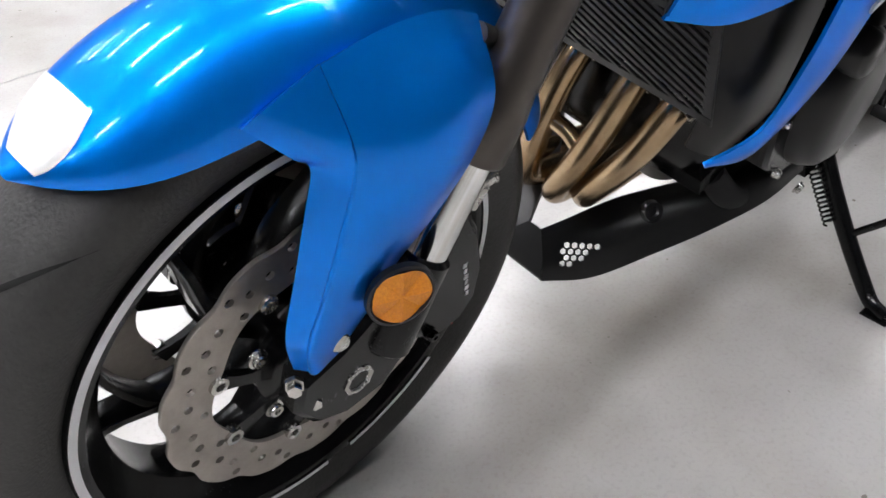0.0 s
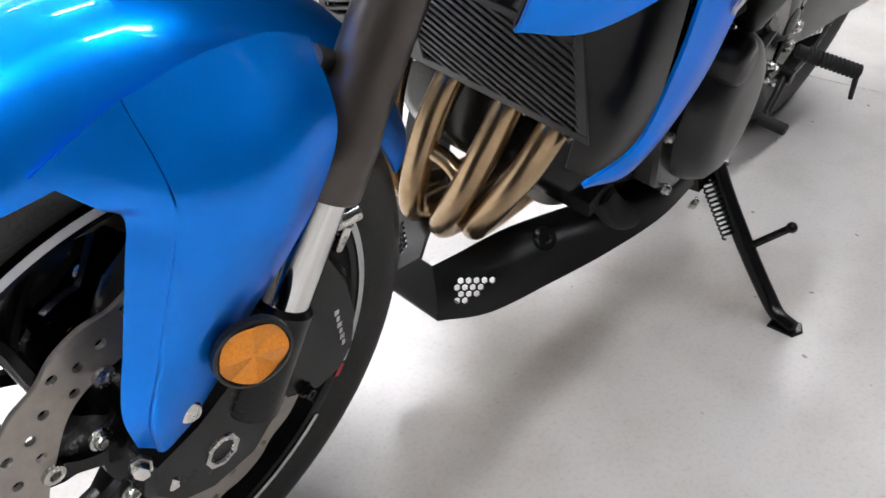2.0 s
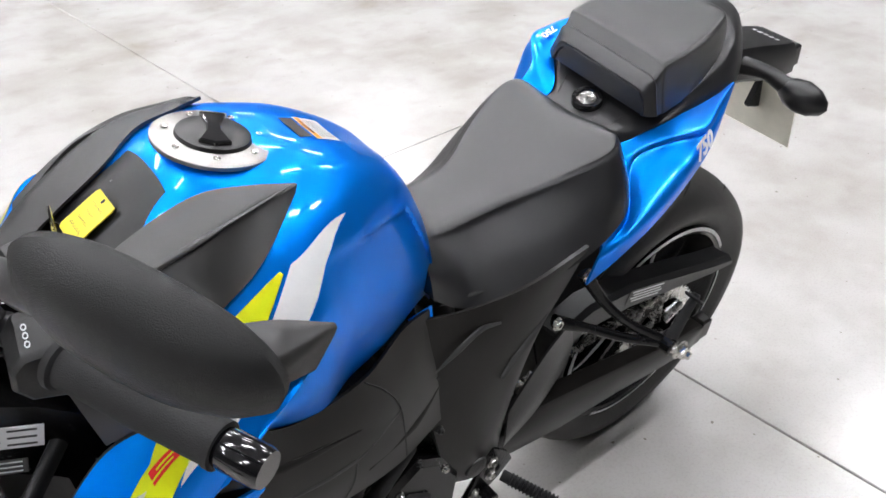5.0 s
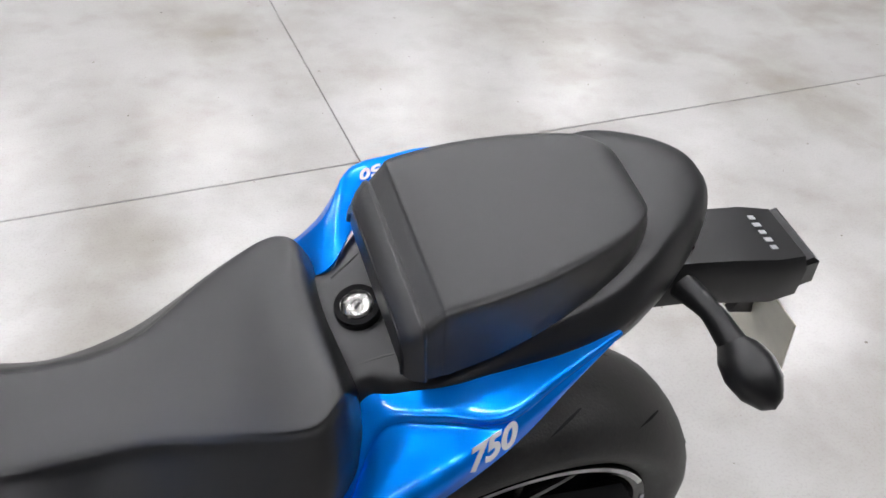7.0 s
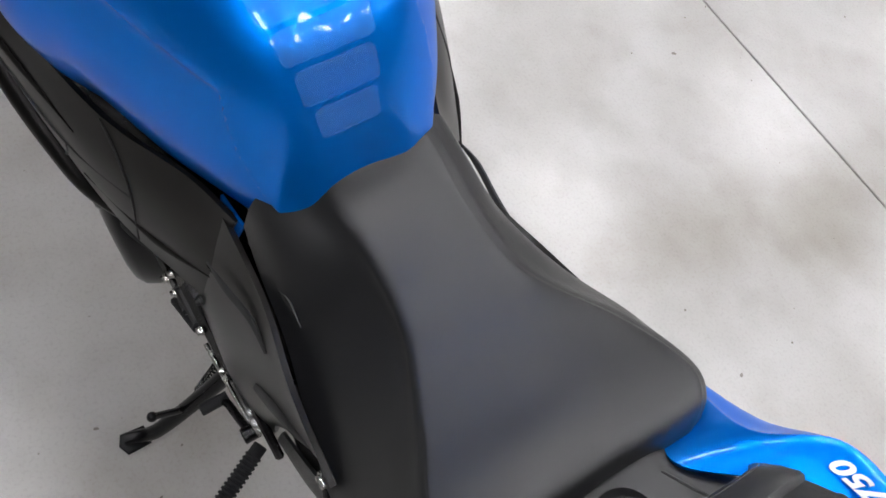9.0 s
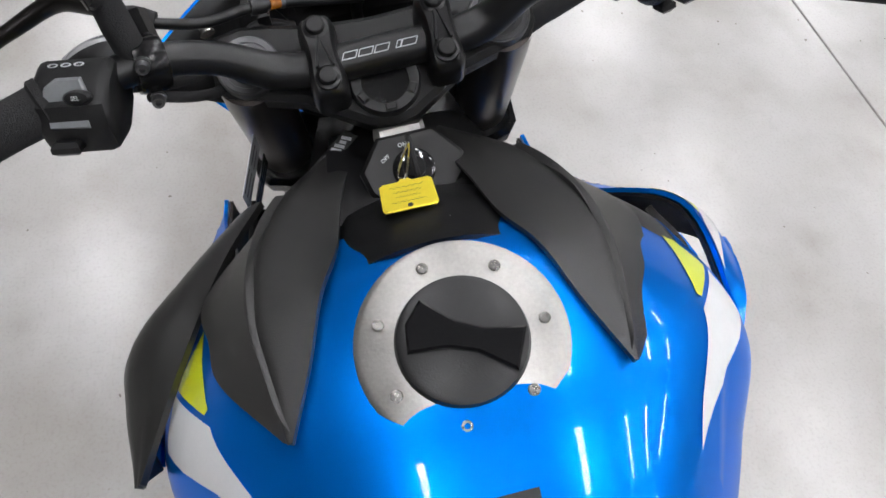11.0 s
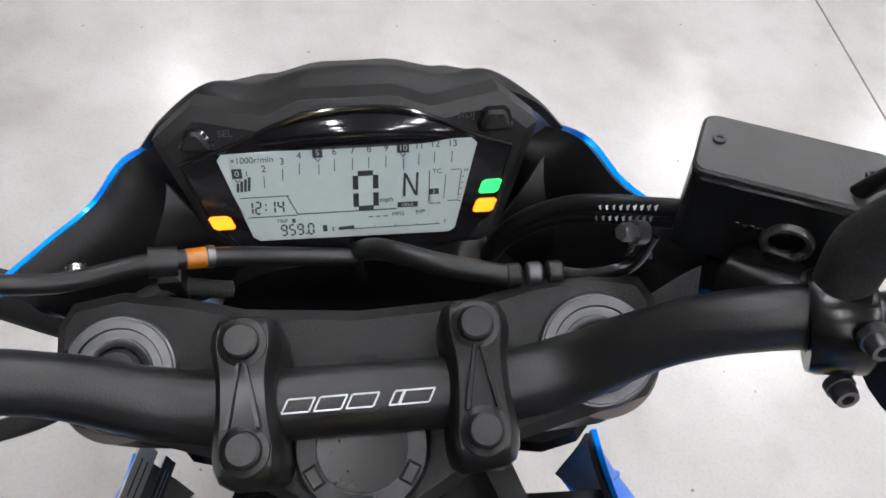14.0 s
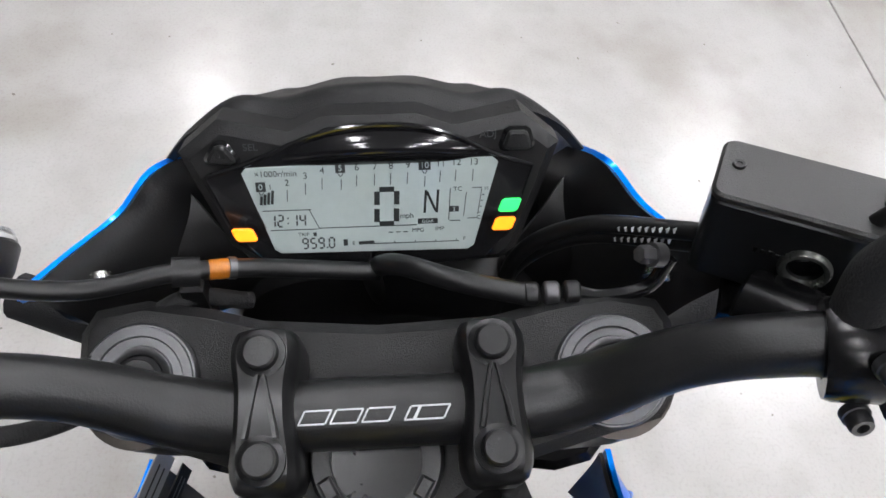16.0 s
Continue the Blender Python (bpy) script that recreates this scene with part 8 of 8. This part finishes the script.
def build_controls():
    # front brake reservoir: a squared can with a flat lid and a sight glass
    rx = V(-0.40, -0.917, 0).normalized()
    ry = V(0.917, -0.40, 0).normalized()
    m = Matrix.Translation(V(0.4200, -0.1724, 1.040) + ry * 0.0036) @ Matrix((rx, ry, V(0, 0, 1))).transposed().to_4x4()

    def rounded(hx, hy, r):
        return [(sx * (hx - r) + r * math.cos(radians(a0 + 22.5 * k)), sy * (hy - r) + r * math.sin(radians(a0 + 22.5 * k))) for sx, sy, a0 in ((1, 1, 0), (-1, 1, 90), (-1, -1, 180), (1, -1, 270)) for k in range(5)]

    bm = bmesh.new()
    plate(bm, rounded(0.0362, 0.0164, 0.005), m @ pose(0, 0, -0.026), 0.046, 0.002)
    plate(bm, rounded(0.030, 0.0105, 0.004), m @ pose(0.002, 0.002, -0.050), 0.016, 0.002)
    res = part("brake_reservoir", bm, BODY, bike, "black square brake fluid reservoir with a sight glass")
    bm = bmesh.new()
    plate(bm, rounded(0.0368, 0.0170, 0.0055), m @ pose(0, 0, -0.0015), 0.0045, 0.0012)
    part("reservoir_lid", bm, COVER, res)
    for dx in (-0.029, 0.029):
        bm = bmesh.new()
        lathe(bm, [(0.0001, 0.0004), (0.0010, 0.0004), (0.0013, 0.0010), (0.0024, 0.0010), (0.0028, 0.0), (0.0001, 0.0)], m @ pose(dx, 0.002, 0.0008), 16, closed=False)
        part("lid_screw", bm, BLACK, res)
    bm = bmesh.new()
    wm = m @ pose(0.0075, -0.0164, -0.027, 90)
    lathe(bm, [(0.0072, -0.002), (0.0072, 0.0012), (0.0082, 0.0028), (0.0098, 0.0028), (0.0106, 0.001), (0.0106, -0.002)], wm, 32)
    part("sight_rim", bm, RIM, res, "bright ring round the sight glass")
    bm = bmesh.new()
    lathe(bm, [(0.0001, 0.0008), (0.0060, 0.0004), (0.0073, 0.0), (0.0073, -0.002), (0.0001, -0.002)], wm, 28, closed=False)
    part("sight_glass", bm, GLOSS, res)
    for k in range(5):
        bm = bmesh.new()
        box(bm, (0.0018, 0.0005, 0.0026 - 0.0006 * (k % 2)), m @ pose(-0.013 + 0.003 * k, -0.0165, -0.024), 0.0001)
        part("cast_mark", bm, CAST, res)
    bm = bmesh.new()
    rod(bm, V(0.385, -0.150, 1.018), V(0.362, -0.175, 1.030), 0.016, segs=20)
    box(bm, (0.03, 0.05, 0.018), pose(0.392, -0.172, 1.004, 0, 0, -20), 0.006)
    bm.transform(COCKPIT)
    part("master_cylinder", bm, CAST, res)
    # banjo bolt and hose to the left
    bm = bmesh.new()
    lathe(bm, [(0.0001, 0.007), (0.0036, 0.007), (0.0041, 0.006), (0.0041, 0.0), (0.0001, 0.0)], frame_to(V(0.4105, -0.1165, 1.016), (-0.2, 0.85, 0.45)), 6, closed=False)
    lathe(bm, [(0.003, -0.006), (0.0054, -0.006), (0.0054, 0.0), (0.003, 0.0)], frame_to(V(0.4105, -0.1165, 1.016), (-0.2, 0.85, 0.45)), 20)
    bm.transform(COCKPIT)
    part("banjo_bolt", bm, GREYCAP, res, "grey metal banjo bolt")
    bm = bmesh.new()
    tube(bm, [V(0.411, -0.126, 1.012), V(0.404, -0.118, 1.000), V(0.402, -0.100, 0.996), V(0.404, -0.088, 0.996)], 0.0034, 16, 12)
    bm.transform(COCKPIT)
    part("hose_end", bm, CAST, res)
    for k in range(3):
        bm = bmesh.new()
        a = V(0.404, -0.088 + 0.009 * k, 0.9965)
        rod(bm, a, a + V(0.0, 0.007, 0.0002), 0.0054, segs=18, bevel=0.001)
        bm.transform(COCKPIT)
        part("crimp_ring", bm, GREYCAP if k == 1 else BLACK, res)
    bm = bmesh.new()
    tube(bm, [V(0.404, -0.064, 0.9965), V(0.410, -0.035, 1.000), V(0.424, -0.008, 0.992), V(0.440, 0.004, 0.955), V(0.45, 0.0, 0.90)], 0.0050, 34, 14)
    bm.transform(COCKPIT)
    part("brake_hose", bm, HOSE, res, "satin black brake hose")
    # twin throttle cables with their pale print
    for k, dz in enumerate((0.0, -0.009)):
        bm = bmesh.new()
        tube(bm, [V(0.372, -0.205, 1.058 + dz), V(0.392, -0.185, 1.045 + dz), V(0.425, -0.130, 1.012 + dz), V(0.442, -0.095, 0.990 + dz), V(0.45, -0.07, 0.95 + dz), V(0.44, -0.06, 0.90)], 0.0044, 40, 12)
        cb = part("throttle_cable", bm, HOSE, bike, "satin black throttle cable")
        cb.matrix_local = COCKPIT
        a = V(0.4305, -0.1185, 1.0072 + dz)
        mdir = (V(0.442, -0.095, 0.990) - V(0.425, -0.130, 1.012)).normalized()
        for q in range(9):
            bm = bmesh.new()
            p = a + mdir * (0.0032 * (q - 4)) + V(-0.0037, -0.0008, 0.0026)
            box(bm, (0.0020, 0.0022, 0.0004), frame_to(p, (-0.8, -0.2, 0.55), mdir), 0.0001)
            part("cable_print", bm, SILVER, cb)
        bm = bmesh.new()
        tube(bm, [V(0.335 - 0.012 * k, -0.222, 1.072), V(0.350 - 0.010 * k, -0.222, 1.100), V(0.372 - 0.008 * k, -0.210, 1.105 - 0.006 * k), V(0.390, -0.196, 1.085 - 0.006 * k), V(0.395, -0.186, 1.058)], 0.0034, 34, 12)
        part("cable_bend", bm, HOSE, cb)
    # clutch cable and loom on the left
    bm = bmesh.new()
    tube(bm, [V(0.412, 0.190, 1.030), V(0.405, 0.160, 1.022), V(0.408, 0.125, 1.008), V(0.418, 0.090, 1.002), V(0.424, 0.060, 0.994), V(0.428, 0.035, 0.984), V(0.43, 0.0, 0.975)], 0.0043, 44, 14)
    cc = part("clutch_cable", bm, HOSE, bike, "satin black clutch cable with an amber band")
    cc.matrix_local = COCKPIT
    bm = bmesh.new()
    tube(bm, [V(0.4209, 0.0740, 0.9990), V(0.4229, 0.0660, 0.9964)], 0.0047, 4, 14)
    part("amber_band", bm, DULL_AMBER, cc)
    bm = bmesh.new()
    tube(bm, [V(0.4229, 0.0660, 0.9964), V(0.4235, 0.0630, 0.9952)], 0.0051, 4, 14)
    part("ferrule", bm, GREYCAP, cc)
    bm = bmesh.new()
    lathe(bm, [(0.0044, -0.006), (0.0066, -0.006), (0.0066, 0.006), (0.0044, 0.006)], frame_to(V(0.419, 0.083, 1.001), (0.1, -0.9, -0.2)), 20)
    box(bm, (0.010, 0.010, 0.022), pose(0.416, 0.081, 0.988), 0.002)
    part("cable_clip", bm, BLACK, cc)
    bm = bmesh.new()
    tube(bm, [V(0.405, 0.158, 1.022), V(0.41, 0.172, 1.026), V(0.412, 0.190, 1.030)], [0.0080, 0.0090, 0.0070], 8, 16)
    part("cable_adjuster", bm, GRIP, cc)
    for pts in ([V(0.345, 0.180, 1.030), V(0.360, 0.150, 1.006), V(0.385, 0.118, 0.988), V(0.412, 0.088, 0.988), V(0.42, 0.06, 0.97)], [V(0.340, 0.170, 1.022), V(0.352, 0.140, 0.995), V(0.372, 0.120, 0.975), V(0.40, 0.10, 0.978), V(0.415, 0.075, 0.97)]):
        bm = bmesh.new()
        tube(bm, pts, 0.0042, 30, 10)
        part("wiring_loom", bm, GRIP, bike, "black wiring loom").matrix_local = COCKPIT
    bm = bmesh.new()
    rod(bm, V(0.398, 0.106, 0.986), V(0.404, 0.098, 0.987), 0.0058, segs=14)
    part("cable_tie", bm, STEEL, bike).matrix_local = COCKPIT
    # ignition switch on its shelf, silver neck behind the clamp
    bm = bmesh.new()
    m = frame_to(V(0.266, -0.001, 0.962), (-0.28, 0, 0.96), (1, 0, 0))
    plate(bm, [(0.030, -0.022), (0.030, 0.022), (0.006, 0.040), (-0.012, 0.036), (-0.030, 0.020), (-0.030, -0.020), (-0.012, -0.036), (0.006, -0.040)], m, 0.014, 0.003)
    ign = part("ignition_switch", bm, BLACK, bike, "black ignition lock with a key in it")
    ign.matrix_local = COCKPIT
    bm = bmesh.new()
    lathe(bm, [(0.0001, 0.010), (0.013, 0.010), (0.016, 0.008), (0.0165, 0.006), (0.0001, 0.006)], m, 32, closed=False)
    part("lock_barrel", bm, GLOSS, ign)
    letters("ignition_text", "OFF", 0.0045, m @ pose(0.012, 0.019, 0.0075, 0, 0, -60), WHITE, ign, 0.0001)
    letters("ignition_text", "ON", 0.0045, m @ pose(0.020, 0.004, 0.0075, 0, 0, -90), WHITE, ign, 0.0001)
    letters("ignition_text", "IGNITION", 0.0042, m @ pose(-0.021, -0.004, 0.0075, 0, 0, -90), WHITE, ign, 0.0001)
    bm = bmesh.new()
    plate(bm, [(-0.014, -0.0045), (0.016, -0.0045), (0.019, 0.0), (0.016, 0.0045), (-0.014, 0.0045), (-0.018, 0.0)], m @ pose(0.004, 0, 0.022, 90, 0, 0) , 0.004, 0.001)
    rod(bm, m @ V(0, 0, 0.008), m @ V(0, 0, 0.016), 0.0085, segs=20)
    part("key", bm, GRIP, ign, "black-headed ignition key")
    bm = bmesh.new()
    box(bm, (0.022, 0.040, 0.05), pose(0.309, 0, 0.935, 0, -18, 0), 0.004)
    part("lock_neck", bm, ALLOY, ign, "bare metal lock neck")
    both("lock_shelf", [
        [(0.335, 0.0, 0.925), (0.300, 0.0, 0.945), (0.262, 0.0, 0.955), (0.225, 0.0, 0.968)],
        [(0.338, 0.030, 0.920), (0.300, 0.040, 0.938), (0.262, 0.044, 0.954), (0.225, 0.046, 0.970)],
        [(0.338, 0.052, 0.915), (0.300, 0.062, 0.945), (0.262, 0.066, 0.962), (0.225, 0.068, 0.978)]], 8, 14, 0.004, BLACK, ign, "black shelf round the ignition lock")


build_controls()


def build_tag():
    """The yellow paper tag on the key ring, lying on the tank cover."""
    a, b, c = V(0.2565, 0.0213, 0.945), V(0.2555, -0.0161, 0.946), V(0.2075, 0.0280, 0.9745)
    x = (b - a).normalized()
    n = (b - a).cross(c - a).normalized()
    n = n if n.z > 0 else -n
    y = n.cross(x)
    m = LEAN @ Matrix.Translation((a + b + c + (b + c - a)) / 4 + n * 0.004) @ Matrix((x, y, n)).transposed().to_4x4() @ Matrix.Diagonal((0.92, 1.38, 1, 1))
    top = tagged(new("key_tag"), "yellow plastic key tag with handwritten lines lying on the tank cover", "key tag")
    top.matrix_world = m
    bm = bmesh.new()
    plate(bm, [(-0.021, -0.016), (-0.019, -0.019), (0.019, -0.019), (0.021, -0.016), (0.021, 0.016), (0.018, 0.019), (0.006, 0.019), (0.003, 0.023), (-0.003, 0.023), (-0.006, 0.019), (-0.018, 0.019), (-0.021, 0.016)], Matrix(), 0.0018, 0.0006)
    part("tag_body", bm, TAG, top)
    for k in range(4):
        bm = bmesh.new()
        w = 0.026 - 0.004 * (k % 3)
        rows = []
        for i in range(25):
            t = i / 24
            yy = 0.010 - 0.0066 * k + 0.0011 * math.sin(t * (34 + 5 * k)) + 0.0006 * math.sin(t * 71 + k)
            rows.append([V(-w / 2 + w * t, yy - 0.00028, 0.0011), V(-w / 2 + w * t, yy + 0.00028, 0.0011)])
        grid_faces(bm, rows)
        part("ink_line", bm, PRINT, top)
    bm = bmesh.new()
    lathe(bm, [(0.0001, 0), (0.0021, 0), (0.0021, 0.0003), (0.0001, 0.0003)], pose(0.0, -0.0155, 0.0009), 14, closed=False)
    part("tag_hole", bm, PRINT, top)
    bm = bmesh.new()
    p0 = m.inverted() @ (LEAN @ V(0.262, -0.002, 0.984))
    tube(bm, [V(0, 0.021, 0.0), V(0.004, 0.024, 0.006), p0, V(-0.004, 0.024, 0.004), V(0, 0.021, 0.0)], 0.0009, 40, 8)
    part("key_ring", bm, STEEL, top, "thin steel key ring")


build_tag()


# ---- nose ----
def build_nose():
    bm = bmesh.new()
    rows = []
    for x, hw, z0, z1 in ((0.470, 0.085, 0.800, 0.930), (0.520, 0.115, 0.770, 0.955), (0.570, 0.106, 0.740, 0.928), (0.610, 0.084, 0.750, 0.872), (0.640, 0.060, 0.755, 0.835), (0.655, 0.03, 0.765, 0.81)):
        zc, hz = (z0 + z1) / 2, (z1 - z0) / 2
        rows.append([V(x, hw * (abs(math.cos(a)) ** 0.7) * (1 if math.cos(a) > 0 else -1), zc + hz * (abs(math.sin(a)) ** 0.7) * (1 if math.sin(a) > 0 else -1)) for a in (2 * math.pi * (q + 0.5) / 36 for q in range(36))])
    loft(bm, rows)
    nose = part("headlamp_shell", bm, BLACK, bike, "black headlamp shell")
    # headlamp: a lit main lamp on each side above a curved lens with a bright reflector
    lamp = material("lit_headlamp", (1.0, 0.92, 0.84), 0.2, emit=30.0)
    glow = material("lit_headlamp_reflector", (1.0, 0.84, 0.62), 0.15, 0.3, 0.6, 0.35, 60, emit=1.6)
    for k in (1, -1):
        m = frame_to(V(0.604, k * 0.086, 0.856), (0.80, k * 0.45, 0.25))
        bm = bmesh.new()
        lathe(bm, [(0.0001, 0.010), (0.018, 0.009), (0.031, 0.004), (0.037, -0.004), (0.037, -0.014), (0.0001, -0.014)], m, 36, closed=False)
        part("main_lamp", bm, lamp, nose, "bright lit main headlamp")
        lo, mid, hi = [(0.6286, 0.094, 0.765), (0.6166, 0.107, 0.7696), (0.603, 0.121, 0.7866), (0.5844, 0.138, 0.8156)], [(0.628, 0.0965, 0.772), (0.6175, 0.112, 0.788), (0.605, 0.126, 0.805), (0.5850, 0.1385, 0.8175)], [(0.6224, 0.092, 0.777), (0.6119, 0.098, 0.8006), (0.5990, 0.110, 0.8195), (0.5854, 0.136, 0.8200)]
        g = net([[V(p[0], k * p[1], p[2]) for p in r] for r in (lo, mid, hi)], 16, 24)
        if normals(g)[8][12].y * k < 0:
            g = [list(reversed(r)) for r in g]
        bm = bmesh.new()
        shell(bm, g, 0.003)
        bowl = part("headlamp_lens", bm, glow, nose, "warm glowing lower headlamp lens")
        for u, v0, v1 in ((0.30, 0.10, 0.60), (0.62, 0.15, 0.75), (0.82, 0.10, 0.70)):
            bm = bmesh.new()
            tube(bm, [on_grid(g, u, v0 + (v1 - v0) * q / 5, 0.0004) for q in range(6)], [0.0004, 0.0010, 0.0013, 0.0013, 0.0010, 0.0004], 16, 6)
            part("lens_line", bm, ALLOY, bowl)
        bm = bmesh.new()
        lathe(bm, [(0.0001, 0.004), (0.008, 0.003), (0.013, -0.002), (0.0001, -0.004)], frame_to(on_grid(g, 0.6, 0.62 if g[0][0].x > g[0][-1].x else 0.38, 0.0), (0.5, k * 0.8, 0.3)), 24, closed=False)
        part("lit_bulb", bm, lamp, bowl, "glowing warm white bulb")
    both("lower_fin", [
        [(0.5141, 0.186, 0.8604), (0.5395, 0.172, 0.8458), (0.573, 0.155, 0.8296), (0.5854, 0.140, 0.8169), (0.6034, 0.122, 0.7873), (0.6169, 0.108, 0.7703), (0.6317, 0.094, 0.7664)],
        [(0.530, 0.182, 0.836), (0.552, 0.170, 0.818), (0.575, 0.155, 0.800), (0.591, 0.141, 0.789), (0.607, 0.125, 0.774), (0.621, 0.109, 0.765), (0.636, 0.0945, 0.762)],
        [(0.5400, 0.172, 0.803), (0.556, 0.163, 0.790), (0.572, 0.150, 0.780), (0.588, 0.138, 0.773), (0.604, 0.123, 0.767), (0.622, 0.107, 0.761), (0.638, 0.0935, 0.758)],
        [(0.5281, 0.142, 0.7666), (0.545, 0.140, 0.7640), (0.5588, 0.137, 0.7638), (0.5821, 0.130, 0.7646), (0.6021, 0.118, 0.762), (0.6213, 0.105, 0.7589), (0.6386, 0.0928, 0.7563)]], 16, 36, 0.003, BLUE, bike, "blue fin below the headlamp")
    up = both("upper_fin", [
        [(0.4385, 0.1700, 0.964), (0.460, 0.1500, 0.968), (0.4795, 0.1300, 0.973), (0.498, 0.1145, 0.984), (0.530, 0.104, 0.965), (0.556, 0.094, 0.948), (0.595, 0.075, 0.920)],
        [(0.4400, 0.1735, 0.959), (0.462, 0.1550, 0.955), (0.4840, 0.1370, 0.953), (0.503, 0.1225, 0.955), (0.532, 0.112, 0.940), (0.558, 0.102, 0.925), (0.602, 0.083, 0.893)],
        [(0.4400, 0.1710, 0.953), (0.460, 0.1640, 0.938), (0.4840, 0.1520, 0.924), (0.504, 0.1420, 0.914), (0.532, 0.134, 0.900), (0.562, 0.122, 0.888), (0.612, 0.097, 0.860)]], 14, 30, 0.004, BLUE, bike, "blue upper nose fin with lime and white stripes")
    for ob, g in up:
        rear_v = g[0][0].x < g[0][-1].x
        top_u = g[0][15].z > g[-1][15].z
        q = lambda u, v: (u if top_u else 1 - u, v if rear_v else 1 - v)
        bm = bmesh.new()
        decal(bm, g, [q(0.236, 0.098), q(0.483, 0.403), q(0.636, 0.711), q(0.735, 0.371)], 0.0009, 10, 6)
        part("white_stripe", bm, WHITE, ob, "white stripe")
        bm = bmesh.new()
        decal(bm, g, [q(0.500, 0.455), q(0.36, 0.740), q(0.46, 0.92), q(0.585, 0.690)], 0.0009, 10, 6)
        part("lime_stripe", bm, YELLOW, ob, "lime yellow stripe")
    both("fin_inner", [
        [(0.4370, 0.1675, 0.9635), (0.4590, 0.1475, 0.9675), (0.4782, 0.1275, 0.9725), (0.4965, 0.1120, 0.9830), (0.528, 0.100, 0.962)],
        [(0.4400, 0.1480, 0.940), (0.4600, 0.1290, 0.948), (0.4800, 0.1120, 0.957), (0.4970, 0.1000, 0.966), (0.526, 0.088, 0.950)],
        [(0.4480, 0.1280, 0.890), (0.4650, 0.1100, 0.900), (0.4820, 0.0950, 0.910), (0.4970, 0.0880, 0.920), (0.524, 0.080, 0.915)]], 10, 22, 0.003, BLACK, bike, "black inner face of the nose fin")
    # front indicators
    for s in (1, -1):
        c = V(0.518, s * 0.250, 0.893)
        ax = V(0.90, s * 0.16, 0.34).normalized()
        m = frame_to(c, ax, (-0.019, s * 0.057, -0.031)) @ Matrix.Scale(0.76, 4)
        bm = bmesh.new()
        rows = [[m @ V(r * 0.046 * math.cos(a) * 1.0, r * 0.029 * math.sin(a), h) for a in (2 * math.pi * q / 32 for q in range(32))] for r, h in ((0.25, -0.046), (0.62, -0.036), (0.88, -0.018), (1.0, 0.0), (0.97, 0.003))]
        loft(bm, rows)
        ob = part("front_indicator", bm, TEXT, bike, "front indicator with a clear ribbed lens")
        bm = bmesh.new()
        rows = [[m @ V(r * 0.045 * math.cos(a), r * 0.028 * math.sin(a), h) for a in (2 * math.pi * q / 32 for q in range(32))] for r, h in ((0.98, 0.002), (0.97, 0.007), (0.80, 0.014), (0.5, 0.018), (0.05, 0.0195))]
        loft(bm, rows)
        part("indicator_lens", bm, CLEAR, ob, "clear ribbed lens")
        for k in range(13):
            bm = bmesh.new()
            yy = -0.020 + 0.0033 * k
            hw = 0.040 * math.sqrt(max(0.02, 1 - (yy / 0.0275) ** 2))
            pts = []
            for t in (-1, -0.5, 0, 0.5, 1):
                rr = math.sqrt((t * hw / 0.045) ** 2 + (yy / 0.028) ** 2)
                pts.append(m @ V(t * hw, yy, 0.0195 - 0.0085 * rr ** 2.2))
            tube(bm, pts, 0.0009, 8, 6)
            part("lens_rib", bm, CLEAR, ob)
        bm = bmesh.new()
        tube(bm, [V(0.470, s * 0.125, 0.872), V(0.478, s * 0.165, 0.878), V(0.495, s * 0.215, 0.886)], [0.018, 0.013, 0.014], 14, 14)
        part("indicator_stalk", bm, GRIP, ob)
    return up


build_nose()
